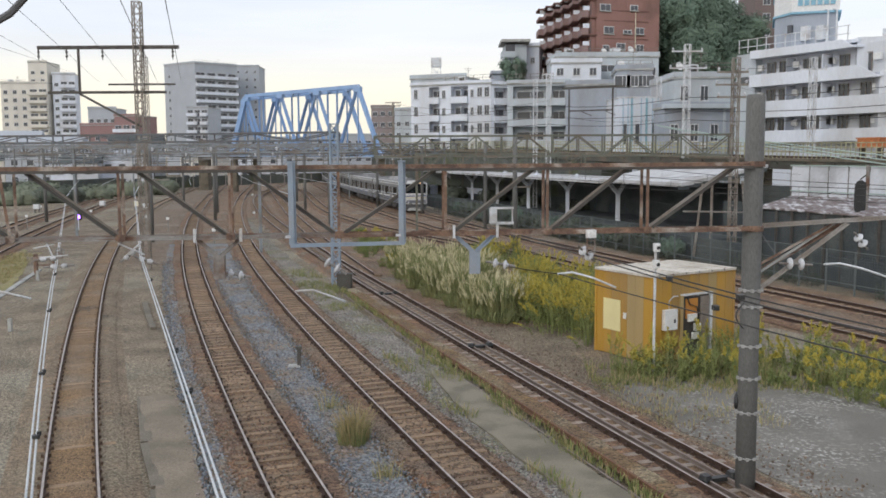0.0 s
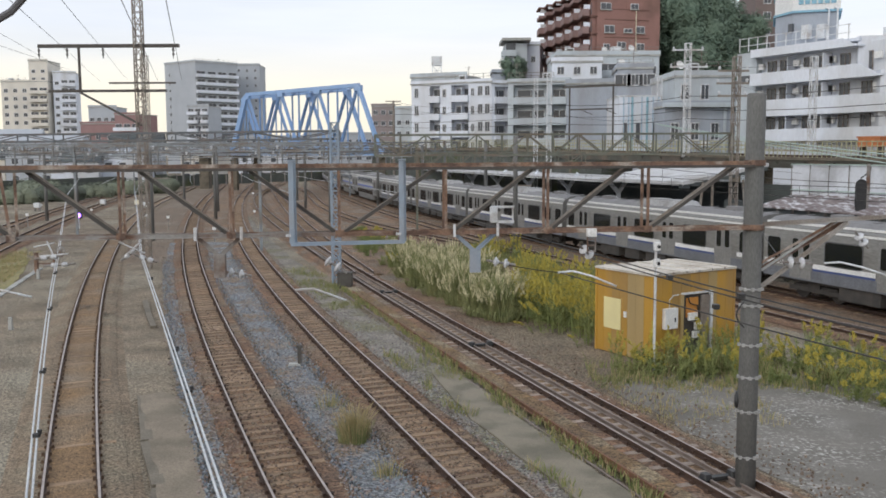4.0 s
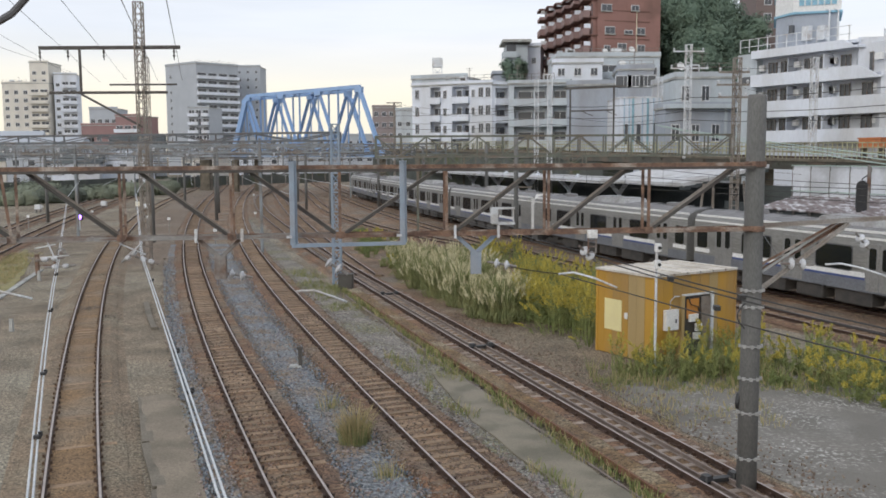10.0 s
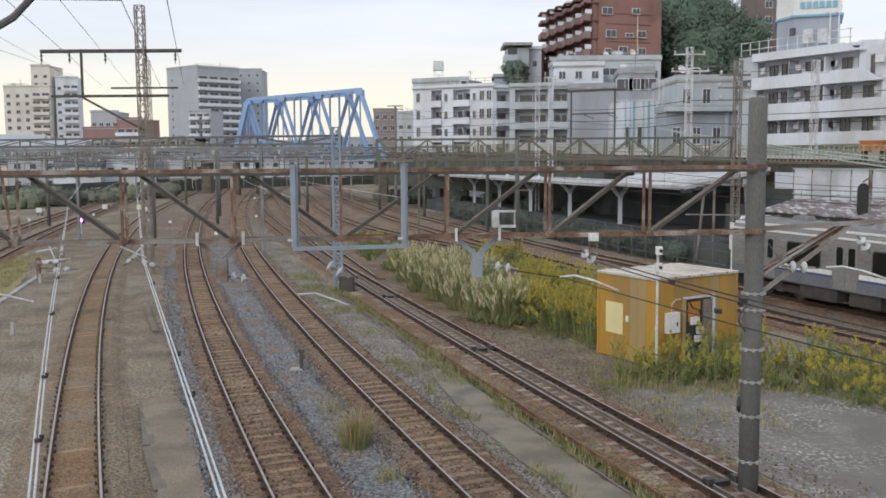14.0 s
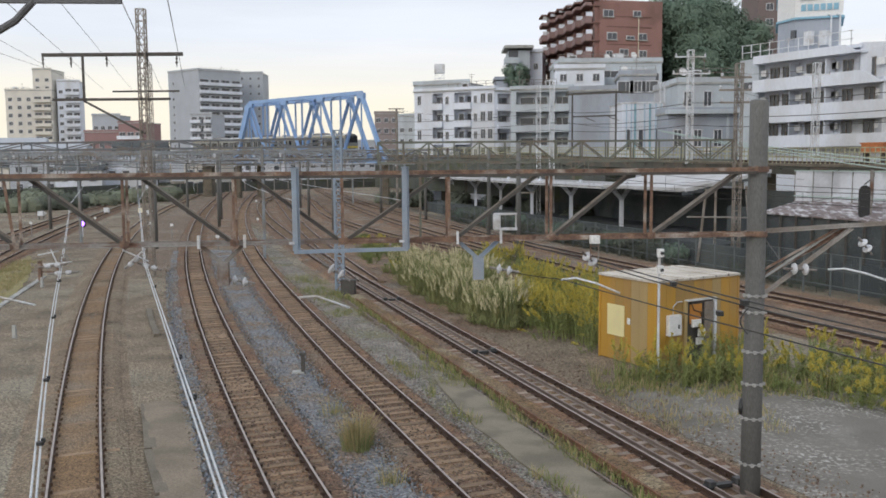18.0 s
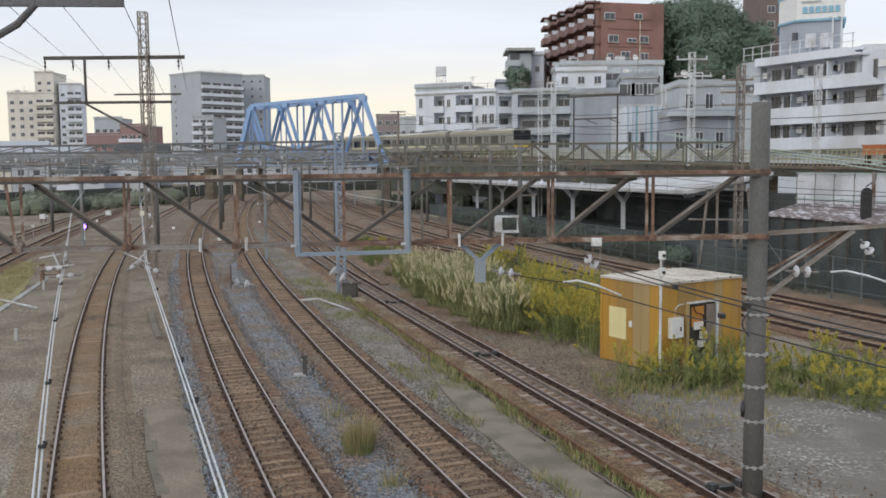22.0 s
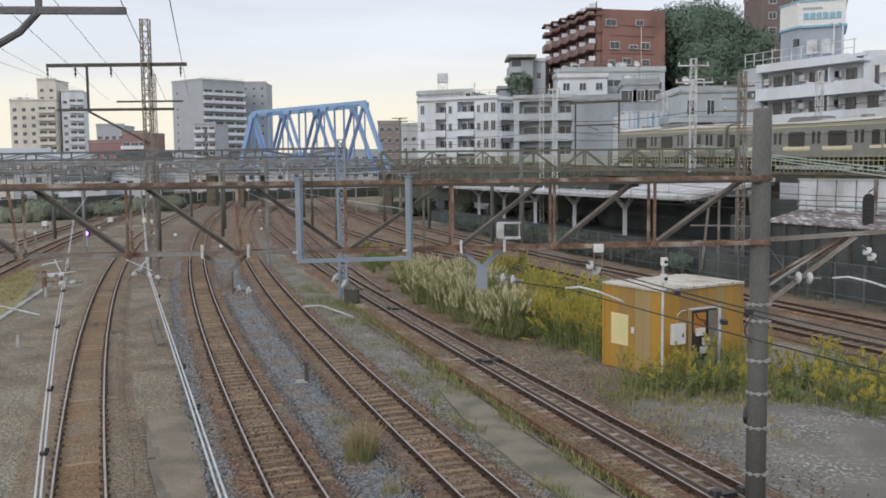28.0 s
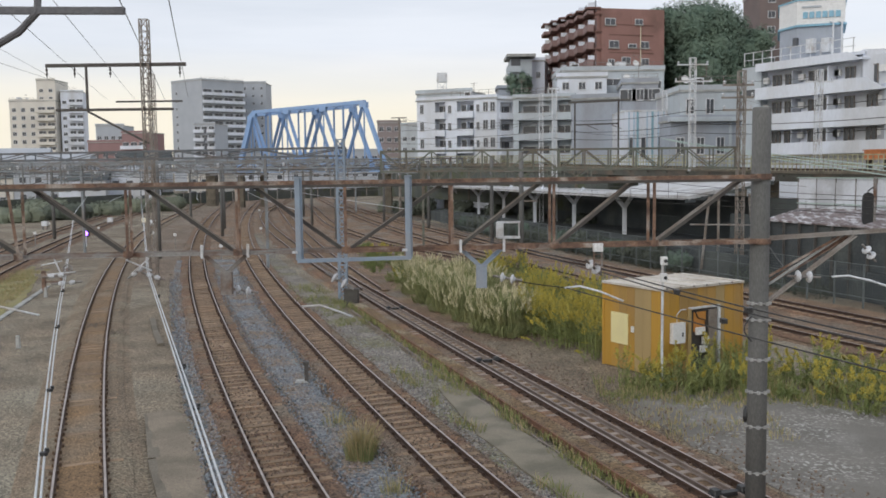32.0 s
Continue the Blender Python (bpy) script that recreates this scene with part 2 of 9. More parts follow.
M = dict(
    ground=mat("dirt_and_gravel", (0.215, 0.172, 0.120), (0.122, 0.097, 0.068), 0.5, 0.95, grain_amt=0.34, fine=14, stain=(0.235, 0.21, 0.158), stain_scale=0.12, cells=24, bump=0.5, bump_dist=0.03),
    rust_ballast=mat("rusty_ballast", (0.174, 0.101, 0.055), (0.111, 0.069, 0.043), 0.7, 0.95, fine=12, stain=(0.269, 0.190, 0.123), stain_scale=0.3, cells=22, bump=0.7, bump_dist=0.03),
    ballast=mat("brown_grey_ballast", (0.228, 0.149, 0.092), (0.127, 0.084, 0.054), 0.6, 0.95, grain_amt=0.3, fine=14, stain=(0.19, 0.16, 0.125), stain_scale=0.25, cells=20, bump=0.8, bump_dist=0.03),
    blue_ballast=mat("fresh_blue_grey_ballast", (0.155, 0.168, 0.182), (0.193, 0.196, 0.198), 0.8, 0.95, fine=12, stain=(0.190, 0.144, 0.106), stain_scale=0.55, cells=18, bump=0.9, bump_dist=0.04, stain_range=(0.46, 0.64)),
    pale_ballast=mat("pale_grey_gravel", (0.216, 0.194, 0.167), (0.157, 0.140, 0.119), 0.7, 0.95, fine=12, stain=(0.162, 0.151, 0.092), stain_scale=0.35, cells=18, bump=0.9, bump_dist=0.04),
    rail_ballast=mat("rust_stained_ballast", (0.184, 0.103, 0.059), (0.117, 0.072, 0.047), 0.6, 0.95, fine=12, stain=(0.172, 0.136, 0.101), stain_scale=0.3, cells=20, bump=0.8, bump_dist=0.03),
    smooth_rust=mat("rust_brown_cinders", (0.213, 0.131, 0.063), (0.155, 0.099, 0.054), 0.4, 0.95, fine=14, stain=(0.20, 0.16, 0.115), stain_scale=0.25, cells=30, bump=0.4),
    dark_crib=mat("dark_rusty_crib", (0.137, 0.090, 0.057), (0.178, 0.113, 0.063), 0.6, 0.95, fine=12, stain=(0.205, 0.135, 0.065), stain_scale=0.3, cells=20, bump=0.8, bump_dist=0.03),
    cinder=mat("brown_grey_cinders", (0.185, 0.135, 0.095), (0.13, 0.097, 0.07), 0.5, 0.95, fine=14, stain=(0.20, 0.165, 0.125), stain_scale=0.2, cells=22, bump=0.6, bump_dist=0.03),
    dirt_shoulder=mat("brown_dirt_shoulder", (0.205, 0.155, 0.105), (0.145, 0.108, 0.072), 0.6, 0.95, fine=14, stain=(0.215, 0.18, 0.125), stain_scale=0.3, cells=24, bump=0.6, bump_dist=0.03),
    fastening=mat("rust_brown_fastening", (0.10, 0.062, 0.04), (0.14, 0.088, 0.052), 3, 0.85, fine=25),
    pale_sleeper=mat("pale_sleeper", (0.36, 0.30, 0.255), (0.25, 0.19, 0.145), 2.5, 0.9, fine=30, vary=0.25, bump=0.3),
    sleeper=mat("weathered_sleeper", (0.292, 0.202, 0.125), (0.176, 0.120, 0.077), 2.5, 0.9, fine=30, vary=0.25, bump=0.3),
    # rust brown, darkened further to paint the shadow along the rail web
    rail_side=mat("rusty_shaded_rail", (0.050, 0.030, 0.022), (0.08, 0.046, 0.031), 3, 0.75, 0.2, fine=25),
    rail_top=mat("polished_rail", (0.46, 0.40, 0.365), (0.36, 0.305, 0.275), 2, 0.42, 0.7, fine=30, bump=0.03),
    old_rail=mat("orange_rusty_rail", (0.20, 0.10, 0.055), (0.13, 0.068, 0.042), 3, 0.85, fine=25),
    concrete=mat("weathered_concrete", (0.185, 0.160, 0.122), (0.145, 0.124, 0.096), 0.8, 0.9, fine=25, stain=(0.105, 0.09, 0.066), stain_scale=0.6, grain_amt=0.26),
    pale_concrete=mat("pale_concrete", (0.42, 0.42, 0.40), (0.34, 0.34, 0.325), 1.0, 0.9, fine=25, stain=(0.26, 0.26, 0.24), stain_scale=0.5),
    pole=mat("grey_concrete_pole", (0.15, 0.15, 0.145), (0.12, 0.12, 0.115), 1.5, 0.85, fine=40, stain=(0.20, 0.19, 0.18), stain_scale=0.9, stretch=(1, 1, 0.3)),
    rust_steel=mat("rusty_steel", (0.245, 0.150, 0.102), (0.115, 0.072, 0.055), 4.0, 0.75, 0.15, fine=26, stain=(0.37, 0.32, 0.275), stain_scale=2.2, grain_amt=0.3, stain_range=(0.52, 0.66)),
    tan_steel=mat("grey_brown_steel", (0.26, 0.225, 0.19), (0.18, 0.145, 0.12), 2.0, 0.7, 0.15, fine=22, stain=(0.34, 0.32, 0.295), stain_scale=1.0),
    grey_steel=mat("dull_galvanised_steel", (0.30, 0.29, 0.275), (0.24, 0.22, 0.205), 2.0, 0.65, 0.4, fine=20, stain=(0.17, 0.10, 0.07), stain_scale=1.6),
    band_steel=mat("bright_galvanised_band", (0.46, 0.46, 0.45), (0.36, 0.36, 0.35), 4.0, 0.5, 0.4, fine=30),
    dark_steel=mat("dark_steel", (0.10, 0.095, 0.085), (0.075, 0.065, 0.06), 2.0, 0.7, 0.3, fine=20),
    blue_steel=mat("blue_grey_painted_steel", (0.27, 0.34, 0.42), (0.23, 0.29, 0.365), 2.0, 0.5, 0.1, fine=20, stain=(0.29, 0.32, 0.36), stain_scale=1.2, grain_amt=0.07, bump=0.05),
    bridge_blue=mat("sky_blue_bridge_paint", (0.27, 0.42, 0.68), (0.24, 0.38, 0.62), 0.6, 0.5, 0.0, fine=10, grain_amt=0.06, stain=(0.30, 0.42, 0.62), stain_scale=0.3),
    green_steel=mat("faded_grey_green_steel", (0.165, 0.180, 0.145), (0.125, 0.130, 0.108), 1.0, 0.7, 0.2, fine=15, stain=(0.17, 0.14, 0.11), stain_scale=0.7),
    # steel of the far gantries: distance haze is mixed into both blue-grey colours
    dark_haze=mat("haze_tinted_dark_steel", (0.15, 0.165, 0.18), (0.115, 0.125, 0.135), 1.0, 0.7, 0.2, fine=15, stain=(0.14, 0.115, 0.10), stain_scale=0.6),
    haze_steel=mat("haze_tinted_blue_grey_steel", (0.27, 0.295, 0.315), (0.21, 0.23, 0.24), 1.0, 0.7, 0.2, fine=15, stain=(0.22, 0.19, 0.165), stain_scale=0.6),
    fence_steel=mat("dull_green_grey_fence", (0.155, 0.175, 0.175), (0.115, 0.13, 0.13), 1.0, 0.7, 0.2, fine=15),
    white_steel=mat("white_painted_steel", (0.68, 0.70, 0.72), (0.58, 0.60, 0.62), 1.5, 0.5, 0.1, fine=20, stain=(0.45, 0.42, 0.4), stain_scale=0.9),
    wire=mat("dark_cable", (0.04, 0.04, 0.04), (0.06, 0.055, 0.05), 4, 0.6, 0.3, bump=0),
    pale_wire=mat("pale_green_cable", (0.42, 0.52, 0.47), (0.36, 0.45, 0.41), 4, 0.6, 0.0, bump=0),
    # near-white colour paints the sky's light on the contact wires
    bright_wire=mat("sky_lit_copper_alloy_wire", (0.60, 0.62, 0.63), (0.50, 0.52, 0.54), 3, 0.45, 0.3, bump=0),
    ceramic=mat("white_porcelain", (0.60, 0.61, 0.63), (0.50, 0.51, 0.53), 6, 0.25, bump=0),
    hut_yellow=mat("ochre_painted_sheet_steel", (0.48, 0.27, 0.04), (0.43, 0.24, 0.042), 0.7, 0.5, 0.0, fine=45, grain_amt=0.05, bump=0.04, stain=(0.37, 0.225, 0.075), stain_scale=0.8, stretch=(1, 1, 0.25), vary=0.10),
    hut_tan=mat("faded_tan_sheet_steel", (0.42, 0.30, 0.13), (0.36, 0.26, 0.12), 0.8, 0.55, 0.0, fine=45, grain_amt=0.05, bump=0.04, stretch=(1, 1, 0.25)),
    hut_brown=mat("brown_stained_sheet_steel", (0.29, 0.185, 0.075), (0.36, 0.22, 0.06), 0.8, 0.55, 0.0, fine=45, grain_amt=0.05, bump=0.04, stretch=(1, 1, 0.25)),
    orange_panel=mat("orange_inner_panel", (0.50, 0.22, 0.04), (0.44, 0.19, 0.04), 1.5, 0.6, fine=30, grain_amt=0.06, bump=0.03),
    canopy_roof=mat("weathered_pale_grey_roofing", (0.55, 0.55, 0.555), (0.48, 0.48, 0.485), 0.6, 0.7, fine=12, stain=(0.36, 0.345, 0.33), stain_scale=0.4),
    hut_roof=mat("white_sheet_roof", (0.60, 0.555, 0.49), (0.50, 0.455, 0.39), 1.0, 0.6, fine=12, stain=(0.36, 0.31, 0.25), stain_scale=0.7),
    paper=mat("cream_panel", (0.74, 0.66, 0.34), (0.69, 0.61, 0.32), 1.2, 0.7, fine=30, grain_amt=0.04, bump=0.03),
    white_box=mat("white_enamel", (0.75, 0.75, 0.74), (0.68, 0.68, 0.67), 3, 0.4, fine=20),
    black=mat("black_housing", (0.022, 0.022, 0.024), (0.03, 0.03, 0.03), 4, 0.5, fine=30),
    train_steel=mat("brushed_stainless_steel", (0.285, 0.282, 0.272), (0.245, 0.242, 0.235), 1.5, 0.45, 0.5, fine=14, bump=0.03, stretch=(0.2, 1, 1)),
    train_roof=mat("grey_train_roof", (0.21, 0.205, 0.205), (0.17, 0.165, 0.165), 1.5, 0.7, fine=14),
    train_white=mat("white_train_paint", (0.74, 0.74, 0.73), (0.68, 0.68, 0.67), 1.5, 0.4, fine=14, bump=0.02),
    train_blue=mat("navy_stripe", (0.06, 0.09, 0.24), (0.05, 0.075, 0.20), 1.5, 0.4, fine=14, bump=0),
    train_cream=mat("cream_stripe", (0.72, 0.66, 0.50), (0.68, 0.62, 0.47), 1.5, 0.4, fine=14, bump=0),
    train_yellow=mat("pale_yellow_stripe", (0.54, 0.475, 0.27), (0.50, 0.44, 0.25), 1.5, 0.4, fine=14, bump=0),
    underframe=mat("sooty_underframe", (0.045, 0.042, 0.04), (0.07, 0.062, 0.055), 2, 0.85, fine=14),
    # pane colour lifted to grey for haze in front and curtains behind
    window=glass("haze_grey_window_glass", (0.085, 0.09, 0.10), 0.15),
    train_glass=glass("tinted_train_glass", (0.012, 0.014, 0.016), 0.12),
    leaf=mat("weed_leaf", (0.15, 0.19, 0.060), (0.24, 0.255, 0.088), 1.5, 0.8, fine=6, bump=0),
    gold=mat("goldenrod_flower", (0.50, 0.40, 0.065), (0.36, 0.32, 0.075), 1.5, 0.85, fine=6, bump=0),
    pink=mat("pinkish_balcony_tile", (0.275, 0.185, 0.172), (0.245, 0.165, 0.155), 0.3, 0.8, fine=4, grain_amt=0.05, bump=0),
    mid_grey=mat("mid_grey_render", (0.375, 0.41, 0.465), (0.33, 0.36, 0.41), 0.25, 0.85, fine=5, grain_amt=0.05, bump=0.03, stain=(0.26, 0.26, 0.265), stain_scale=0.15, stretch=(1, 1, 0.4)),
    plume=mat("pampas_plume", (0.66, 0.60, 0.40), (0.52, 0.47, 0.29), 1.5, 0.9, fine=8, bump=0),
    blade=mat("pampas_blade", (0.17, 0.20, 0.075), (0.27, 0.265, 0.12), 1.5, 0.8, fine=6, bump=0),
    straw=mat("dry_grass", (0.44, 0.36, 0.20), (0.34, 0.285, 0.14), 1.5, 0.9, fine=6, bump=0),
    hill=mat("dark_undergrowth", (0.06, 0.07, 0.04), (0.09, 0.085, 0.05), 0.2, 0.9, fine=2, bump=0.5, bump_dist=0.3),
    crown=mat("dark_evergreen_leaf", (0.120, 0.180, 0.135), (0.155, 0.21, 0.15), 0.35, 0.85, fine=3, bump=0, grain_amt=0.12),
    bush=mat("muted_green_leaf", (0.115, 0.13, 0.098), (0.085, 0.098, 0.075), 0.35, 0.85, fine=3, bump=0, grain_amt=0.12),
    # far leaves are paled towards grey to imitate haze
    far_bush=mat("hazed_grey_green_leaf", (0.165, 0.19, 0.135), (0.20, 0.215, 0.15), 0.35, 0.85, fine=3, bump=0, grain_amt=0.12),
    bark=mat("bark", (0.10, 0.08, 0.06), (0.07, 0.055, 0.045), 3, 0.9, fine=20),
    asphalt=mat("worn_grey_asphalt", (0.188, 0.172, 0.148), (0.142, 0.130, 0.111), 0.5, 0.9, fine=34, stain=(0.215, 0.20, 0.176), stain_scale=0.7, bump=0.3, grain_amt=0.25, specks=((0.44, 0.42, 0.385), 9.0, 0.55)),
    dry_lawn=mat("dry_short_grass", (0.30, 0.265, 0.115), (0.22, 0.205, 0.085), 0.8, 0.95, fine=22, grain_amt=0.3, stain=(0.235, 0.19, 0.11), stain_scale=0.4, bump=0.5, bump_dist=0.03),
    walk_slab=mat("smooth_old_concrete", (0.235, 0.205, 0.152), (0.19, 0.165, 0.122), 0.9, 0.9, fine=30, stain=(0.14, 0.125, 0.09), stain_scale=0.9, grain_amt=0.16, bump=0.2),
    slab=mat("worn_brown_concrete", (0.255, 0.21, 0.155), (0.195, 0.16, 0.118), 0.8, 0.9, fine=25, stain=(0.15, 0.125, 0.09), stain_scale=0.5, grain_amt=0.26),
)


# ---- mesh helpers ----
class Geo:
    """Collects plain faces for one mesh."""

    def __init__(self):
        self.v, self.f = [], []

    def add(self, verts, faces, m=None):
        k = len(self.v)
        self.v += [tuple(m @ Vector(p)) if m else tuple(p) for p in verts]
        self.f += [tuple(i + k for i in f) for f in faces]
        return self

    def box(self, c, s, m=None, taper=1.0, cut=0.0):
        """A box of size s about c; taper shrinks the top, cut chamfers the upright edges."""
        x, y, z = (a / 2 for a in s)
        if cut:
            ring = [(x - cut, -y), (x, -y + cut), (x, y - cut), (x - cut, y), (-x + cut, y), (-x, y - cut), (-x, -y + cut), (-x + cut, -y)]
        else:
            ring = [(x, -y), (x, y), (-x, y), (-x, -y)]
        n = len(ring)
        vs = [(c[0] + a, c[1] + b, c[2] - z) for a, b in ring] + [(c[0] + a * taper, c[1] + b * taper, c[2] + z) for a, b in ring]
        fs = [(i, (i + 1) % n, n + (i + 1) % n, n + i) for i in range(n)] + [tuple(range(n))[::-1], tuple(range(n, 2 * n))]
        return self.add(vs, fs, m)

    def beam(self, p, q, w=0.1, h=0.1, up=(0, 0, 1)):
        """A square bar from p to q."""
        p, q = Vector(p), Vector(q)
        d = (q - p).normalized()
        s = d.cross(Vector(up))
        s = (s if s.length > 1e-4 else d.cross(Vector((1, 0, 0)))).normalized()
        u = s.cross(d)
        vs = [e + s * a * w / 2 + u * b * h / 2 for e in (p, q) for a, b in ((1, -1), (1, 1), (-1, 1), (-1, -1))]
        return self.add(vs, [(0, 1, 5, 4), (1, 2, 6, 5), (2, 3, 7, 6), (3, 0, 4, 7), (3, 2, 1, 0), (4, 5, 6, 7)])

    def angle(self, p, q, w=0.1, t=0.012, up=(0, 0, 1), flip=1):
        """An L-section steel angle from p to q."""
        p, q = Vector(p), Vector(q)
        d = (q - p).normalized()
        s = d.cross(Vector(up))
        s = (s if s.length > 1e-4 else d.cross(Vector((1, 0, 0)))).normalized() * flip
        u = s.cross(d) * flip
        prof = [(0, 0), (w, 0), (w, t), (t, t), (t, w), (0, w)]
        return self.sweep([p, q], [(a - w / 2, b - w / 2) for a, b in prof], side=s, over=u)

    def sweep(self, pts, prof, side=None, over=None, caps=True):
        """Sweeps a closed profile (side, up) along points."""
        pts = [Vector(p) for p in pts]
        n, k = len(prof), len(self.v)
        for i, p in enumerate(pts):
            if side is None:
                d = pts[min(i + 1, len(pts) - 1)] - pts[max(i - 1, 0)]
                s = Vector((d.y, -d.x, 0)).normalized()
                u = Vector((0, 0, 1))
            else:
                s, u = side, over
            self.v += [tuple(p + s * a + u * b) for a, b in prof]
        for i in range(len(pts) - 1):
            for j in range(n):
                a, b = k + i * n + j, k + i * n + (j + 1) % n
                self.f.append((a, b, b + n, a + n))
        if caps:
            self.f.append(tuple(range(k, k + n))[::-1])
            self.f.append(tuple(range(k + (len(pts) - 1) * n, k + len(pts) * n)))
        return self

    def tube(self, pts, r, n=6, taper=1.0):
        """A round bar along points."""
        pts = [Vector(p) for p in pts]
        k = len(self.v)
        for i, p in enumerate(pts):
            d = (pts[min(i + 1, len(pts) - 1)] - pts[max(i - 1, 0)]).normalized()
            s = d.cross(Vector((0, 0, 1)))
            s = (s if s.length > 1e-3 else d.cross(Vector((1, 0, 0)))).normalized()
            u = s.cross(d)
            rr = r * (1 + (taper - 1) * i / max(len(pts) - 1, 1))
            self.v += [tuple(p + (s * math.cos(a) + u * math.sin(a)) * rr) for a in (2 * math.pi * j / n for j in range(n))]
        for i in range(len(pts) - 1):
            for j in range(n):
                a, b = k + i * n + j, k + i * n + (j + 1) % n
                self.f.append((a, b, b + n, a + n))
        self.f.append(tuple(range(k, k + n))[::-1])
        self.f.append(tuple(range(k + (len(pts) - 1) * n, k + len(pts) * n)))
        return self

    def lathe(self, prof, n=12, m=None):
        """Turns (radius, height) pairs round z."""
        vs = [(r * math.cos(2 * math.pi * j / n), r * math.sin(2 * math.pi * j / n), h) for r, h in prof for j in range(n)]
        fs = [(i * n + j, i * n + (j + 1) % n, (i + 1) * n + (j + 1) % n, (i + 1) * n + j) for i in range(len(prof) - 1) for j in range(n)]
        fs += [tuple(range(n))[::-1], tuple(range((len(prof) - 1) * n, len(prof) * n))]
        return self.add(vs, fs, m)

    def prism(self, poly, z0, z1, m=None):
        n = len(poly)
        vs = [(x, y, z0) for x, y in poly] + [(x, y, z1) for x, y in poly]
        return self.add(vs, [(i, (i + 1) % n, n + (i + 1) % n, n + i) for i in range(n)] + [tuple(range(n))[::-1], tuple(range(n, 2 * n))], m)

    def mesh(self, name, material, smooth=False):
        me = bpy.data.meshes.new(name)
        me.from_pydata(self.v, [], self.f)
        if material:
            me.materials.append(material)
        if smooth:
            me.polygons.foreach_set("use_smooth", [True] * len(me.polygons))
        me.update()
        return me


def part(name, geo, material, parent, label="", kind="", smooth=False, m=None):
    """One mesh object under a thing or under a part."""
    me = geo if isinstance(geo, bpy.types.Mesh) else geo.mesh(name, material, smooth)
    ob = new(name, me)
    ob.parent = parent
    if m is not None:
        ob.matrix_basis = m
    return tagged(ob, label, kind=kind)


def thing(name, label, category, m=None, group="", kind=""):
    ob = new(name)
    ob.matrix_basis = m or Matrix.Identity(4)
    return tagged(ob, label, category, group, kind)


def solid(name, geo, material, label, category="", kind="", group="", smooth=False, m=None):
    """A thing or a piece of the setting that is one mesh."""
    ob = new(name, geo.mesh(name, material, smooth))
    if m is not None:
        ob.matrix_basis = m
    return tagged(ob, label, category, group, kind)


class Line:
    """A railway line in plan: a polynomial in y / 100 between y0 and y1, straight on beyond. z: height of the rail tops."""

    def __init__(self, coef, y0, y1, z=0.0):
        self.c, self.y0, self.y1, self.z = coef, y0, y1, z

    def x(self, y):
        u = min(max(y, self.y0), self.y1)
        t, v, dv = u / 100, 0.0, 0.0
        for k in self.c:
            dv = dv * t + v
            v = v * t + k
        return v + (y - u) * dv / 100

    def slope(self, y):
        return (self.x(y + 0.5) - self.x(y - 0.5))

    def at(self, y, off=0.0, z=0.0):
        s = self.slope(y)
        k = math.hypot(1, s)
        return Vector((self.x(y) + off / k, y - off * s / k, self.z + z))

    def points(self, ya, yb, step, off=0.0, z=0.0):
        n = max(2, int(abs(yb - ya) / step) + 1)
        return [self.at(ya + (yb - ya) * i / (n - 1), off, z) for i in range(n)]

    def heading(self, y):
        return math.degrees(math.atan2(-self.slope(y), 1))


LINES = dict(
    A=Line((-0.747, 9.537, -42.026, -0.248), 5, 150),
    B=Line((-1.652, 10.026, -39.231, 4.053), 5, 180),
    C=Line((-1.466, 9.771, -38.194, 7.977), 5, 210),
    D=Line((1.6516, -3.7837, 6.7826, -35.5133, 12.8754), 5, 178),
    S=Line((-1.722, 8.04, -33.226, 11.62), 50, 168, 0.004),
    T=Line((-17.437, 79.711, -139.158, 67.775), 60, 172, 0.004),
    E=Line((-2.183, 13.43, -46.636, 31.93), 20, 210),
    F=Line((-0.639, 7.923, -42.139, 35.66), 20, 300),
    L=Line((0.0, 4.0, -32.0, -13.4), 60, 200),
    K=Line((0.0, 4.0, -32.0, -17.5), 60, 200),
)
GROUND = -0.32



# ---- ground ----
def ground():
    g = Geo()
    xs = [-2500, -600, -200, -120, -80, -60, -40, -20, 0, 20, 40, 60, 80, 120, 200, 600, 2500]
    ys = [-1500, -300, -60, -20, 0, 20, 40, 60, 80, 100, 130, 160, 200, 300, 600, 1500, 4000]
    for y in ys:
        for x in xs:
            g.v.append((x, y, GROUND))
    n = len(xs)
    for j in range(len(ys) - 1):
        for i in range(n - 1):
            a = j * n + i
            g.f.append((a, a + 1, a + n + 1, a + n))
    solid("ground", g, M["ground"], "brown-grey dirt and gravel of a railway yard", kind="structure")


ground()


def strip(name, la, oa, lb, ob, ya, yb, z, material, label):
    """A gravel or dirt strip between two lines."""
    g = Geo()
    n = int((yb - ya) / 2) + 1
    for i in range(n):
        y = ya + (yb - ya) * i / (n - 1)
        p, q = la.at(y, oa), lb.at(y, ob)
        zt = z if 0 < i < n - 1 else GROUND - 0.04
        w1, w2 = noise.noise((y * 0.35, 3.1, z)) * 0.25, noise.noise((y * 0.3, 9.7, z)) * 0.25
        g.v += [(p.x + w1, p.y, GROUND - 0.05), (p.x + w1 + 0.15, p.y, zt), (q.x + w2 - 0.15, q.y, zt), (q.x + w2, q.y, GROUND - 0.05)]
        if i:
            k = 4 * i
            g.f += [(k - 4 + j, k - 3 + j, k + 1 + j, k + j) for j in range(3)]
    return solid(name, g, material, label, kind="structure")


strip("gravel_strip", LINES["B"], 1.2, LINES["C"], -1.35, 8, 78, -0.195, M["blue_ballast"], "blue-grey crushed stone between two tracks")
